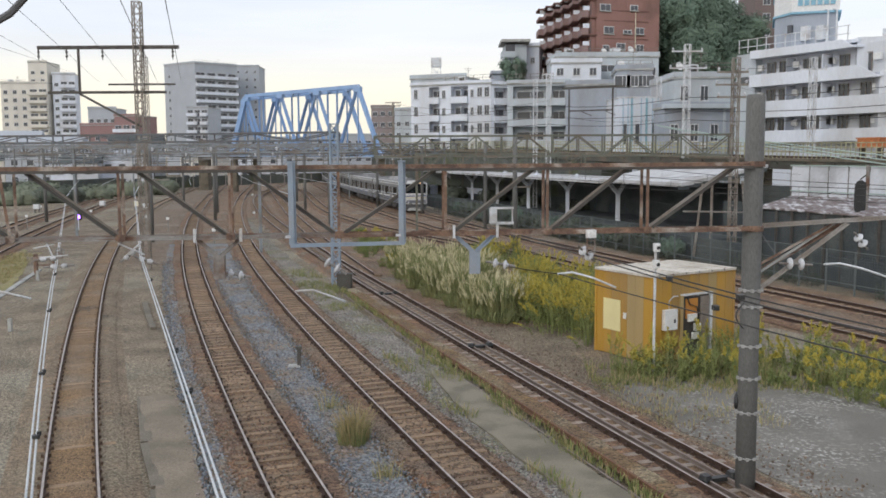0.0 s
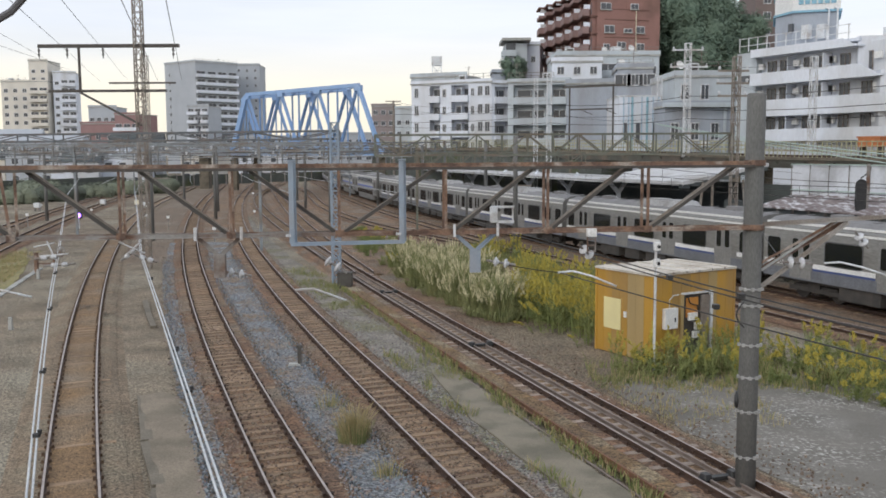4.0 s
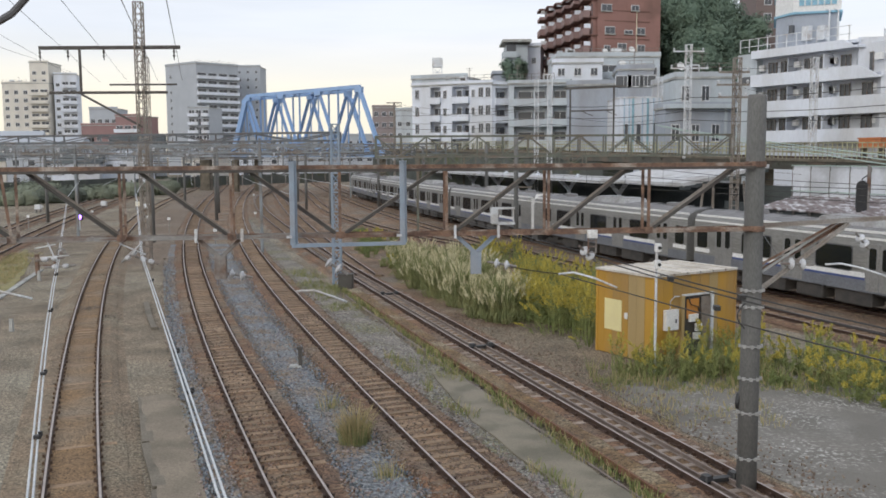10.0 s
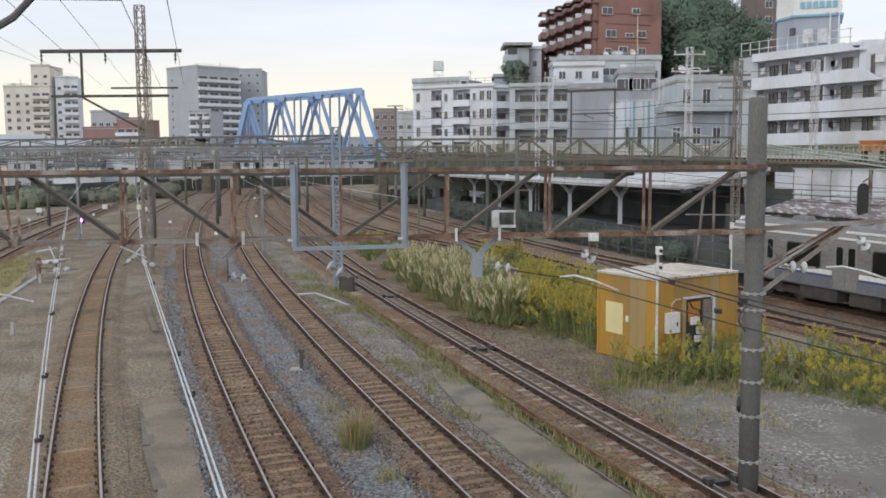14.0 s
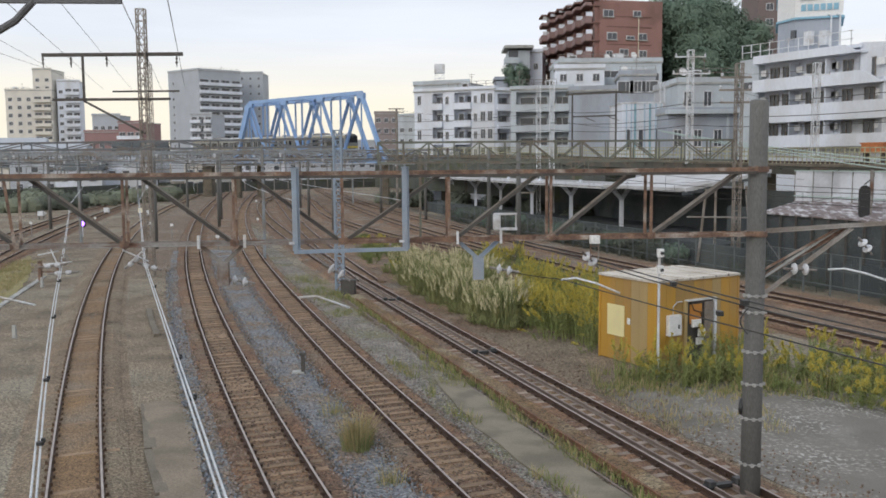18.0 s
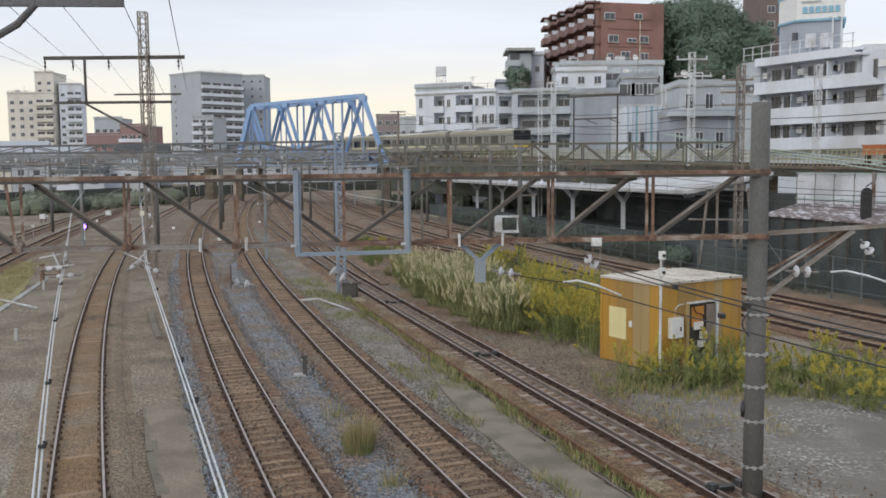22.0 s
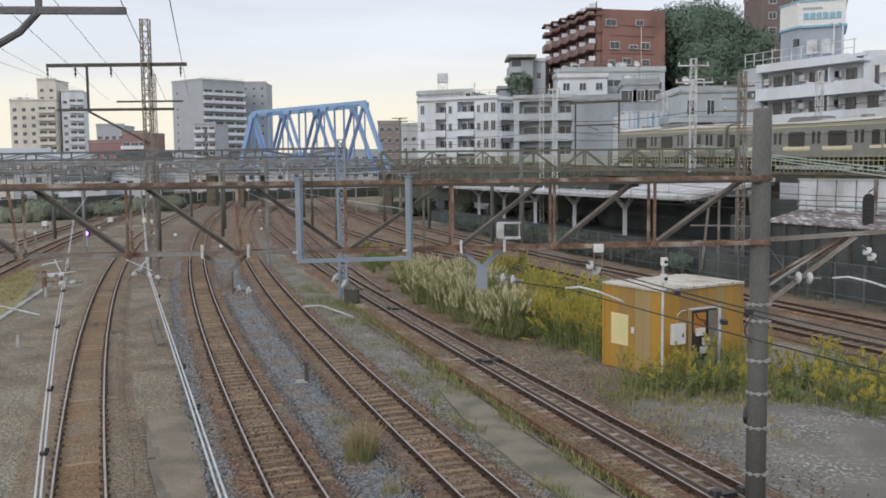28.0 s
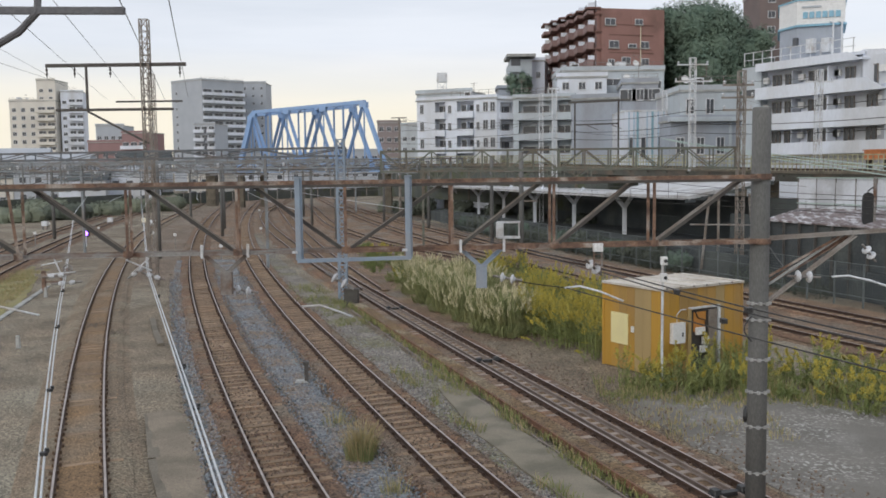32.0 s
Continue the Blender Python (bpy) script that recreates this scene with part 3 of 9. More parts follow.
strip("gravel_strip", LINES["B"], -1.75, LINES["B"], -1.05, 8, 78, -0.20, M["blue_ballast"], "blue-grey crushed stone beside the track")
strip("gravel_strip", LINES["C"], 1.0, LINES["D"], -2.2, 8, 110, -0.20, M["pale_ballast"], "pale grey gravel between two tracks")
strip("gravel_strip", LINES["D"], 1.0, LINES["E"], -1.2, 38, 200, -0.255, M["ballast"], "brown-grey gravel under the weeds")
strip("gravel_strip", LINES["E"], 1.0, LINES["F"], -1.0, 24, 260, -0.20, M["ballast"], "brown ballast between the main-line tracks")
strip("gravel_strip", LINES["F"], 1.0, LINES["F"], 3.0, 24, 260, -0.21, M["ballast"], "brown ballast beside the main line")
strip("gravel_strip", LINES["B"], 1.0, LINES["C"], -1.0, 79, 230, -0.215, M["ballast"], "brown ballast between distant tracks")
strip("gravel_strip", LINES["A"], 1.3, LINES["B"], -1.2, 62, 190, -0.225, M["cinder"], "brown-grey cinders between distant tracks")
strip("gravel_strip", LINES["C"], -1.0, LINES["D"], 1.0, 110, 260, -0.21, M["ballast"], "brown ballast between distant tracks")


# ---- tracks ----
RAIL = [(-0.065, -0.150), (0.065, -0.150), (0.065, -0.138), (0.010, -0.118), (0.010, -0.045), (0.0325, -0.032), (0.0325, -0.004), (0.026, 0.0), (-0.026, 0.0), (-0.0325, -0.004), (-0.0325, -0.032), (-0.010, -0.045), (-0.010, -0.118), (-0.065, -0.138)]
PALE_SLEEPER = Geo().box((0, 0, 0), (2.0, 0.2, 0.10), cut=0.02).mesh("sleeper", M["pale_sleeper"])
SLEEPER = Geo().box((0, 0, 0), (2.0, 0.22, 0.10), cut=0.02).mesh("sleeper", M["sleeper"])


def ragged(line, ya, yb, o0, o1, z0, z1, seed, wob=0.12):
    """A ballast shoulder with an uneven outer edge: from o0 at height z0 out to o1 at z1."""
    g = Geo()
    n = int((yb - ya) / 0.8) + 1
    for i in range(n):
        y = ya + (yb - ya) * i / (n - 1)
        w = noise.noise((y * 0.8, seed, 0)) * wob + noise.noise((y * 2.9, seed, 5)) * wob * 0.5
        dz = noise.noise((y * 1.7, seed, 9)) * 0.014
        mid = o0 + (o1 - o0) * 0.55
        g.v += [tuple(line.at(y, o0, z0 - 0.03)), tuple(line.at(y, o0 + 0.02 * (1 if o1 > o0 else -1), z0 + dz)), tuple(line.at(y, mid + w * 0.5, z0 + dz)), tuple(line.at(y, o1 + w, z1))]
        if i:
            k = 4 * i
            for j in range(3):
                f = (k - 4 + j, k - 3 + j, k + 1 + j, k + j)
                g.f.append(f if o1 > o0 else f[::-1])
    return g


def railway_track(line, ya, yb, near, label, step=0.57, bed="rust_ballast", shoulder="rail_ballast", sleeper_z=-0.187, crib=-0.152, wood=None):
    """Two rails on sleepers in a ballast bed; sleepers up to y = near are parts of their own."""
    tr = thing("railway_track", label, "railway track", group="tracks of the yard")
    pts = line.points(ya, yb, 2.5)
    sd = line.x(20)
    part("ballast_crib", Geo().sweep(pts, [(-0.66, GROUND), (-0.64, crib), (0.64, crib), (0.66, GROUND)]), M[bed], tr)
    far = min(yb, 150)
    for s in (-1, 1):
        part("ballast_shoulder", ragged(line, ya, far, s * 0.62, s * 1.25, -0.14, -0.235, sd + s), M[shoulder], tr)
    part("ballast_bed", Geo().sweep(pts, [(-1.6, GROUND - 0.02), (-1.25, -0.262), (1.25, -0.262), (1.6, GROUND - 0.02)]), M["ballast" if shoulder == "rail_ballast" else shoulder], tr)
    for s in (-0.566, 0.566):
        rail = part("rail", Geo().sweep(line.points(ya, yb, 2.5, s), RAIL), M["rail_side"], tr)
        part("running_surface", Geo().sweep(line.points(ya, yb, 2.5, s), [(-0.027, 0.0005), (0.027, 0.0005), (0.022, 0.003), (-0.022, 0.003)]), M["rail_top"], rail, "polished rail head")
    rest, plates = Geo(), Geo()
    y = ya
    rng = random.Random(int(abs(sd) * 100))
    while y < far:
        m = Matrix.Translation(line.at(y, rng.uniform(-0.03, 0.03), sleeper_z + rng.uniform(-0.014, 0.012))) @ pose(0, 0, 0, 0, 0, line.heading(y) + rng.uniform(-1.2, 1.2))
        if near > 15 and 12 < y < 75:
            for s in (-0.566, 0.566):
                plates.box((s, 0, 0.062), (0.25, 0.15, 0.045), m, taper=0.8)
                plates.box((s - 0.09, 0, 0.10), (0.05, 0.09, 0.06), m)
                plates.box((s + 0.09, 0, 0.10), (0.05, 0.09, 0.06), m)
        if 15 < y < near:
            part("sleeper", wood or SLEEPER, None, tr, m=m)
        else:
            rest.box((0, 0, 0), (2.0, 0.22, 0.10), m)
        y += step / math.hypot(1, line.slope(y)) * rng.uniform(0.96, 1.04)
    if plates.f:
        part("rail_fastening", plates, M["rail_side"] if sleeper_z > -0.19 else M["fastening"], tr, "dark rusty rail fastenings", kind="stuff")
    part("buried_sleeper", rest, M["sleeper"], tr, kind="stuff")
    return tr


railway_track(LINES["A"], -25, 210, 60, "track with polished rails on rust-brown ballast that buries its sleepers", crib=-0.142, sleeper_z=-0.197, bed="smooth_rust", shoulder="dirt_shoulder")
railway_track(LINES["B"], -25, 260, 60, "curving track on wooden sleepers in rusty ballast")
railway_track(LINES["C"], -25, 260, 60, "curving track on wooden sleepers in brown ballast")
railway_track(LINES["D"], -25, 260, 60, "dark rusty track with inner guard rails", bed="dark_crib", wood=PALE_SLEEPER)
railway_track(LINES["S"], 55, 200, 15, "curving siding that leaves the guard-railed track")
railway_track(LINES["T"], 63, 200, 15, "curving track that leaves the main line behind the weeds")
railway_track(LINES["E"], -25, 260, 15, "track half hidden behind tall weeds")
railway_track(LINES["F"], -60, 420, 15, "main-line track beside a mesh fence")
railway_track(LINES["L"], 20, 240, 15, "distant branching track on brown ballast")
railway_track(LINES["K"], 20, 240, 15, "distant branching track on brown ballast")


# ---- near gantry ----
def lattice_mast(g, base, h, w, seg, t=0.05, taper=1.0):
    """Adds a square lattice mast to g."""
    b = Vector(base)
    n = max(1, round(h / seg))
    for i in range(n):
        z0, z1 = h * i / n, h * (i + 1) / n
        a0, a1 = (w / 2 * (1 + (taper - 1) * k / n) for k in (i, i + 1))
        cs = ((1, 1), (-1, 1), (-1, -1), (1, -1))
        for j in range(4):
            (x0, y0), (x1, y1) = cs[j], cs[(j + 1) % 4]
            g.beam(b + Vector((x0 * a0, y0 * a0, z0)), b + Vector((x0 * a1, y0 * a1, z1)), t, t)
            if i % 2:
                x0, y0, x1, y1 = x1, y1, x0, y0
            g.beam(b + Vector((x0 * a0, y0 * a0, z0)), b + Vector((x1 * a1, y1 * a1, z1)), t * 0.6, t * 0.6)
            g.beam(b + Vector((x0 * a1, y0 * a1, z1)), b + Vector((x1 * a1, y1 * a1, z1)), t * 0.6, t * 0.6)


GL, GR = Vector((-8.15, 17.6, 0)), Vector((6.62, 19.3, 0))
GD = (GR - GL).normalized()
GN = Vector((-GD.y, GD.x, 0))


def gp(u, z, off=0.0):
    """A point on the near gantry: u metres from its left panel point, at height z, off metres behind."""
    return GL + GD * u + GN * off + Vector((0, 0, z))


def near_gantry():
    L = (GR - GL).length
    gt = thing("overhead_line_gantry", "rusty steel truss gantry spanning the tracks from a grey concrete pole", "gantry")
    for off in (-0.18, 0.18):
        part("top_chord", Geo().angle(gp(-6, 6.86, off), gp(L - 0.1, 6.86, off), 0.08, 0.014), M["rust_steel"], gt)
        part("bottom_chord", Geo().angle(gp(-6, 5.51, off), gp(6.2, 5.51, off), 0.075, 0.014), M["grey_steel"], gt, "pale grey lower chord")
        part("bottom_chord", Geo().angle(gp(6.2, 5.51, off), gp(L + 0.15, 5.51, off), 0.085, 0.014), M["rust_steel"], gt)
    # dark strip paints the shade under the top chord
    part("chord_flange", Geo().beam(gp(-6, 6.795, -0.225), gp(L - 0.1, 6.795, -0.225), 0.02, 0.055), M["dark_steel"], gt, "dark strip standing in for the shaded underside of the top chord")
    us = [0.0, 2.02, 4.1, 6.2, 8.32, 10.4, 12.5]
    for u in us:
        for off in (-0.19, 0.19):
            part("upright", Geo().angle(gp(u, 5.51, off), gp(u - (0.15 if off < 0 and u < 0.1 else 0), 6.86, off), 0.055, 0.012), M["rust_steel"], gt)
        part("tie", Geo().beam(gp(u, 5.47, -0.2), gp(u, 5.47, 0.2), 0.07, 0.04), M["rust_steel"], gt)
        part("gusset_plate", Geo().box((0, 0, 0), (0.17, 0.014, 0.13), Matrix.Translation(gp(u, 5.53, -0.235)) @ pose(0, 0, 0, 0, 0, math.degrees(math.atan2(GD.y, GD.x)))), M["rust_steel"], gt)
    diag = [(0.28, 1.92), (2.35, 4.0), (4.42, 6.1), (8.15, 6.3), (10.15, 8.5), (12.1, 10.5), (14.4, 12.6), (-1.8, -0.05), (-3.9, -2.1)]
    for a, b in diag:
        for off in (-0.1, 0.12):
            # dark and tan bars paint a shaded and a lit edge on each diagonal
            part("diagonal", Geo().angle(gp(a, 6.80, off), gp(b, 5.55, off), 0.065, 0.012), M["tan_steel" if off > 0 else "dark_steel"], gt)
    for i in range(14):
        a, b = -5.5 + i * 1.45, -5.5 + (i + 1) * 1.45
        part("lacing", Geo().beam(gp(a, 5.50, -0.17 if i % 2 else 0.17), gp(b, 5.50, 0.17 if i % 2 else -0.17), 0.05, 0.012), M["rust_steel"], gt)
    # pole
    r = 0.2
    pole = part("pole", Geo().lathe([(0.215, 0), (0.2, 4), (0.19, 8.58), (0.17, 8.62)], 20, Matrix.Translation((GR.x, GR.y, GROUND))), M["pole"], gt, "grey round concrete pole", smooth=True)
    for z in (0.55, 1.55, 2.3, 3.0, 3.85, 4.2):
        band = Geo().lathe([(0.212, -0.015), (0.222, 0), (0.212, 0.015)], 16, Matrix.Translation((GR.x, GR.y, z)))
        for a in (-100, -60, -140, -20, -175):
            band.box((0, 0, 0), (0.06, 0.05, 0.07), Matrix.Translation((GR.x + 0.225 * math.cos(radians(a)), GR.y + 0.225 * math.sin(radians(a)), z)))
        part("clamp_band", band, M["band_steel"], pole, "galvanised clamp band")
    for z in (6.86, 5.51):
        part("pole_clamp", Geo().lathe([(0.21, -0.06), (0.225, -0.06), (0.225, 0.06), (0.21, 0.06)], 16, Matrix.Translation((GR.x, GR.y, z))), M["rust_steel"], pole)
    part("cable_drum", Geo().lathe([(0.16, -0.05), (0.19, -0.03), (0.19, 0.03), (0.16, 0.05)], 16, Matrix.Translation((GR.x - 0.16, GR.y + 0.15, 1.75)) @ pose(0, 0, 0, 90, 0, 60)), M["black"], pole, "black round box")
    # bracket beyond the pole
    e = Vector((10.4, 20.8, 5.62))
    for off in (-0.08, 0.08):
        part("bracket_arm", Geo().angle(gp(L + 0.15, 5.56, off), e + GN * off, 0.08, 0.012), M["tan_steel"], gt)
        part("bracket_strut", Geo().angle(gp(L + 0.2, 4.42 + off * 2, off), Vector((9.0, 20.2, 5.55)) + GN * off, 0.075, 0.012), M["tan_steel" if off < 0 else "rust_steel"], gt)
    for k in (-0.05, 0.12):
        part("bracket_strut", Geo().angle(gp(L + 0.2, 4.62 + k, 0.02), Vector((8.75, 20.1, 5.57)) + GN * 0.02, 0.04, 0.01), M["pale_concrete" if k < 0 else "rust_steel"], gt)
    loop = [(GR.x - 0.2 - 0.16 * math.sin(a), GR.y - 0.2, 3.95 - 0.55 * a / math.pi) for a in np.linspace(0, math.pi, 9)]
    part("cable_loop", Geo().tube(loop, 0.016, 6), M["black"], pole, "black looped cable")
    return gt


near_gantry()


def hanging_support():
    f = thing("hanging_support", "blue-grey steel U-shaped support hung under the gantry", "steel support")
    for u in (5.28, 7.42):
        p = part("post", Geo().beam(gp(u, 5.36, -0.36), gp(u, 6.95, -0.36), 0.075, 0.10), M["blue_steel"], f)
        part("web", Geo().beam(gp(u + 0.055, 5.36, -0.34), gp(u + 0.055, 6.95, -0.34), 0.02, 0.07), M["blue_steel"], p)
        part("cap_plate", Geo().beam(gp(u - 0.06, 6.97, -0.36), gp(u + 0.09, 6.97, -0.36), 0.15, 0.025), M["blue_steel"], f)
        part("bolt", Geo().beam(gp(u - 0.12, 5.52, -0.42), gp(u - 0.02, 5.52, -0.42), 0.05, 0.05), M["ceramic"], f)
    part("cross_member", Geo().beam(gp(5.25, 5.34, -0.36), gp(7.48, 5.36, -0.36), 0.09, 0.07), M["blue_steel"], f)


hanging_support()


# ---- hut ----
def hut():
    m = pose(7.46, 31.75, GROUND, 0, 0, 31.0)
    h = thing("equipment_hut", "ochre-yellow sheet-steel equipment hut with a white roof among weeds", "hut", m)
    W, D, H = 4.1, 2.95, 3.1
    part("wall", Geo().box((W / 2, D / 2, H / 2), (W - 0.04, D - 0.04, H - 0.02)), M["hut_yellow"], h)
    rng = random.Random(4)
    # sheet panels, front and side
    n = 9
    for i in range(n):
        part("sheet", Geo().box((W * (i + 0.5) / n, -0.002, H / 2), (W / n - 0.007, 0.03, H - 0.06), cut=0.006), M["hut_brown" if i in (2, 3) else "hut_tan" if i == 6 else "hut_yellow"], h)
    for i in range(7):
        part("sheet", Geo().box((-0.002, D * (i + 0.5) / 7, H / 2), (0.03, D / 7 - 0.007, H - 0.06), cut=0.006), M["hut_tan" if i in (1, 2) else "hut_brown" if i == 4 else "hut_yellow"], h)
    for x, y in ((0, 0), (W, 0), (0, D)):
        part("corner_post", Geo().box((x, y, H / 2), (0.09, 0.09, H)), M["hut_yellow"], h)
    roof = part("roof", Geo().box((W / 2, D / 2, H + 0.03), (W + 0.14, D + 0.14, 0.08), cut=0.02), M["hut_roof"], h)
    for i in range(5):
        part("roof_seam", Geo().box((W * (i + 0.5) / 5, D / 2, H + 0.085), (0.045, D + 0.12, 0.03)), M["hut_roof"], roof)
    for i in range(6):
        part("roof_bolt", Geo().box((0.25 + W * i / 6.3, -0.075, H + 0.05), (0.05, 0.03, 0.06)), M["grey_steel"], roof)
    part("notice_panel", Geo().box((-0.03, 2.05, 1.5), (0.02, 0.92, 1.15)), M["paper"], h, "cream rectangular panel")
    # no opening is cut: a near-black sheet paints the shade inside
    dr = part("doorway", Geo().box((2.08, -0.022, 1.2), (1.4, 0.02, 2.2)), M["underframe"], h, "dark panel standing in for the shaded open doorway")
    part("door_frame", Geo().box((2.83, -0.06, 1.2), (0.12, 0.12, 2.36)).box((2.1, -0.05, 2.36), (1.52, 0.08, 0.07)), M["white_steel"], dr, "white door frame")
    part("door_post", Geo().box((1.36, -0.05, 1.2), (0.14, 0.1, 2.3)), M["hut_tan"], dr)
    part("door_leaf", Geo().box((2.5, -0.09, 1.25), (0.42, 0.05, 2.0)), M["tan_steel"], dr, "half-open grey door leaf")
    part("inner_panel", Geo().box((1.88, -0.05, 1.85), (0.6, 0.03, 0.7)), M["orange_panel"], dr, "orange inner panel")
    part("cable", Geo().tube([(1.6, -0.08, 2.3), (1.75, -0.1, 2.0), (2.1, -0.1, 1.9), (2.2, -0.08, 1.5)], 0.02, 6), M["black"], dr)
    part("junction_box", Geo().box((1.85, -0.12, 1.52), (0.42, 0.12, 0.26), cut=0.02), M["white_box"], h, "small white junction box")
    part("junction_box", Geo().box((2.1, -0.13, 1.16), (0.3, 0.12, 0.26), cut=0.02), M["white_box"], h, "small white junction box")
    part("junction_box", Geo().box((2.05, -0.1, 0.85), (0.34, 0.1, 0.24), cut=0.02), M["white_box"], h, "small white junction box")
    bx = part("cabinet_box", Geo().box((0.75, -0.11, 1.55), (0.62, 0.18, 0.72), cut=0.02), M["white_box"], h, "white electrical cabinet")
    part("latch", Geo().box((0.9, -0.21, 1.5), (0.05, 0.03, 0.14)), M["black"], bx)
    part("switch", Geo().box((-0.03, 1.35, 1.55), (0.05, 0.14, 0.22)), M["white_box"], h)
    part("conduit", Geo().tube([(0.75, -0.06, 1.9), (0.75, -0.06, 2.2), (0.95, -0.06, 2.35), (1.2, -0.06, 2.35)], 0.02, 6), M["white_steel"], h)
    for k, (x, w) in enumerate(((0.35, 0.3), (0.95, 0.2))):
        part("rust_streak", Geo().box((x, -0.019, 0.35 + 0.2 * k), (w, 0.006, 0.5)), M["hut_brown"], h, "brown rust stain")


hut()


# ---- viaduct line ----
class Path3:
    """A smooth line through a few points, by its length."""

    def __init__(self, pts):
        pts = [Vector(p) for p in pts]
        out = []
        for i in range(len(pts) - 1):
            p0, p1, p2, p3 = pts[max(i - 1, 0)], pts[i], pts[i + 1], pts[min(i + 2, len(pts) - 1)]
            n = max(4, int((p2 - p1).length / 2))
            for k in range(n):
                t = k / n
                out.append(0.5 * ((2 * p1) + (p2 - p0) * t + (2 * p0 - 5 * p1 + 4 * p2 - p3) * t * t + (3 * p1 - p0 - 3 * p2 + p3) * t ** 3))
        self.p = out + [pts[-1]]
        self.s = [0.0]
        for a, b in zip(self.p, self.p[1:]):
            self.s.append(self.s[-1] + (b - a).length)

    def at(self, s):
        p, q = self.p, self.s
        if s <= 0:
            return p[0] + (p[0] - p[1]).normalized() * -s
        if s >= q[-1]:
            return p[-1] + (p[-1] - p[-2]).normalized() * (s - q[-1])
        i = int(np.searchsorted(q, s)) - 1
        i = max(i, 0)
        return p[i].lerp(p[i + 1], (s - q[i]) / (q[i + 1] - q[i]))

    def frame_at(self, s, off=0.0, z=0.0):
        """Pose on the line: x ahead, z up; off metres to its left."""
        d = (self.at(s + 4) - self.at(s - 4)).normalized()
        yaw = math.atan2(d.y, d.x)
        pitch = -math.asin(d.z)
        return Matrix.Translation(self.at(s)) @ Euler((0, pitch, yaw)).to_matrix().to_4x4() @ Matrix.Translation((0, off, z))

    def run(self, a, b, step, off=0.0, z=0.0):
        n = max(2, int((b - a) / step) + 1)
        return [(self.frame_at(a + (b - a) * i / (n - 1), off, z)).translation for i in range(n)]

    def near_y(self, y):
        k = min(range(len(self.p)), key=lambda i: abs(self.p[i].y - y))
        return self.s[k]


VIA = Path3([(-330, 352, 8.3), (-200, 316, 8.3), (-130, 274, 8.3), (-80, 228, 8.2), (-44.9, 194.5, 8.1), (-10.4, 158.5, 8.0), (0.6, 139, 7.9), (8.8, 123.5, 7.7), (14.3, 111, 7.5), (19.2, 99, 7.25), (24, 86.5, 7.05), (28.4, 75, 6.8), (32, 64, 6.7), (36.4, 48, 6.6), (42, 25, 6.6), (60, -50, 6.6)])
S_BR, S_BL = VIA.near_y(158.5), VIA.near_y(194.5)


def viaduct():
    v = thing("viaduct", "elevated single railway line on olive-green girders with a pale railing", "viaduct", kind="structure")
    a, b = S_BR + 1, VIA.s[-1]
    part("deck", Geo().sweep(VIA.run(a, b, 4), [(-2.2, -0.35), (2.2, -0.35), (2.2, -0.15), (-2.2, -0.15)]), M["concrete"], v)
    part("girder", Geo().sweep(VIA.run(a, b, 4, -2.0), [(-0.12, -1.0), (0.12, -1.0), (0.12, -0.36), (-0.12, -0.36)]), M["viaduct_steel"], v)
    part("girder", Geo().sweep(VIA.run(a, b, 4, 2.0), [(-0.12, -1.0), (0.12, -1.0), (0.12, -0.36), (-0.12, -0.36)]), M["viaduct_steel"], v)
    for s in (-0.566, 0.566):
        part("rail", Geo().sweep(VIA.run(0, b, 4, s), RAIL), M["rail_side"], v)
    n = int((b - a) / 0.5)
    rest = Geo()
    post = Geo().box((0, 0, 0.45), (0.055, 0.055, 1.25)).mesh("railing_post", M["train_cream"])
    post.materials[0] = M["railing"]
    for i in range(n):
        fm = VIA.frame_at(a + (b - a) * i / n, -2.1, -0.05)
        if 40 < fm.translation.y < 122 and i % 2:
            part("railing_post", post, None, v, m=fm)
        else:
            rest.box((0, 0, 0.45), (0.05, 0.05, 1.2), fm)
    part("railing_post", rest, M["railing"], v, kind="stuff")
    for z in (0.35, 0.72, 1.05):
        part("railing_bar", Geo().sweep(VIA.run(a, b, 3, -2.1, z), [(-0.025, -0.03), (0.025, -0.03), (0.025, 0.03), (-0.025, 0.03)]), M["railing"], v)
        part("railing_bar", Geo().sweep(VIA.run(a, b, 3, 2.1, z), [(-0.025, -0.03), (0.025, -0.03), (0.025, 0.03), (-0.025, 0.03)]), M["railing"], v)
    k = 0
    while a + k * 3.2 < b:
        p = VIA.frame_at(a + k * 3.2)
        g = Geo().beam(p @ Vector((0, -2.3, -0.45)), p @ Vector((0, -1.7, -1.0)), 0.1, 0.1)
        part("bracket", g, M["viaduct_steel"], v)
        k += 1
    s = a + 3
    while s < b:
        p = VIA.at(s)
        col = Geo()
        f = VIA.frame_at(s)
        for off in (-1.7, 1.7):
            q = f @ Vector((0, off, 0))
            col.box((q.x, q.y, (p.z - 1.2 + GROUND) / 2), (0.7, 0.7, p.z - 1.2 - GROUND))
        part("pier", col, M["concrete"], v)
        s += 14
    part("embankment_wall", Geo().sweep(VIA.run(a, VIA.near_y(100), 4), [(-2.0, GROUND - 5), (2.0, GROUND - 5), (1.9, -1.05), (-1.9, -1.05)]), M["bank"], v, "dark overgrown stone embankment")


M["viaduct_steel"] = mat("dark_olive_brown_steel", (0.085, 0.085, 0.068), (0.062, 0.056, 0.046), 1.0, 0.75, 0.1, fine=12, stain=(0.13, 0.10, 0.075), stain_scale=0.5)
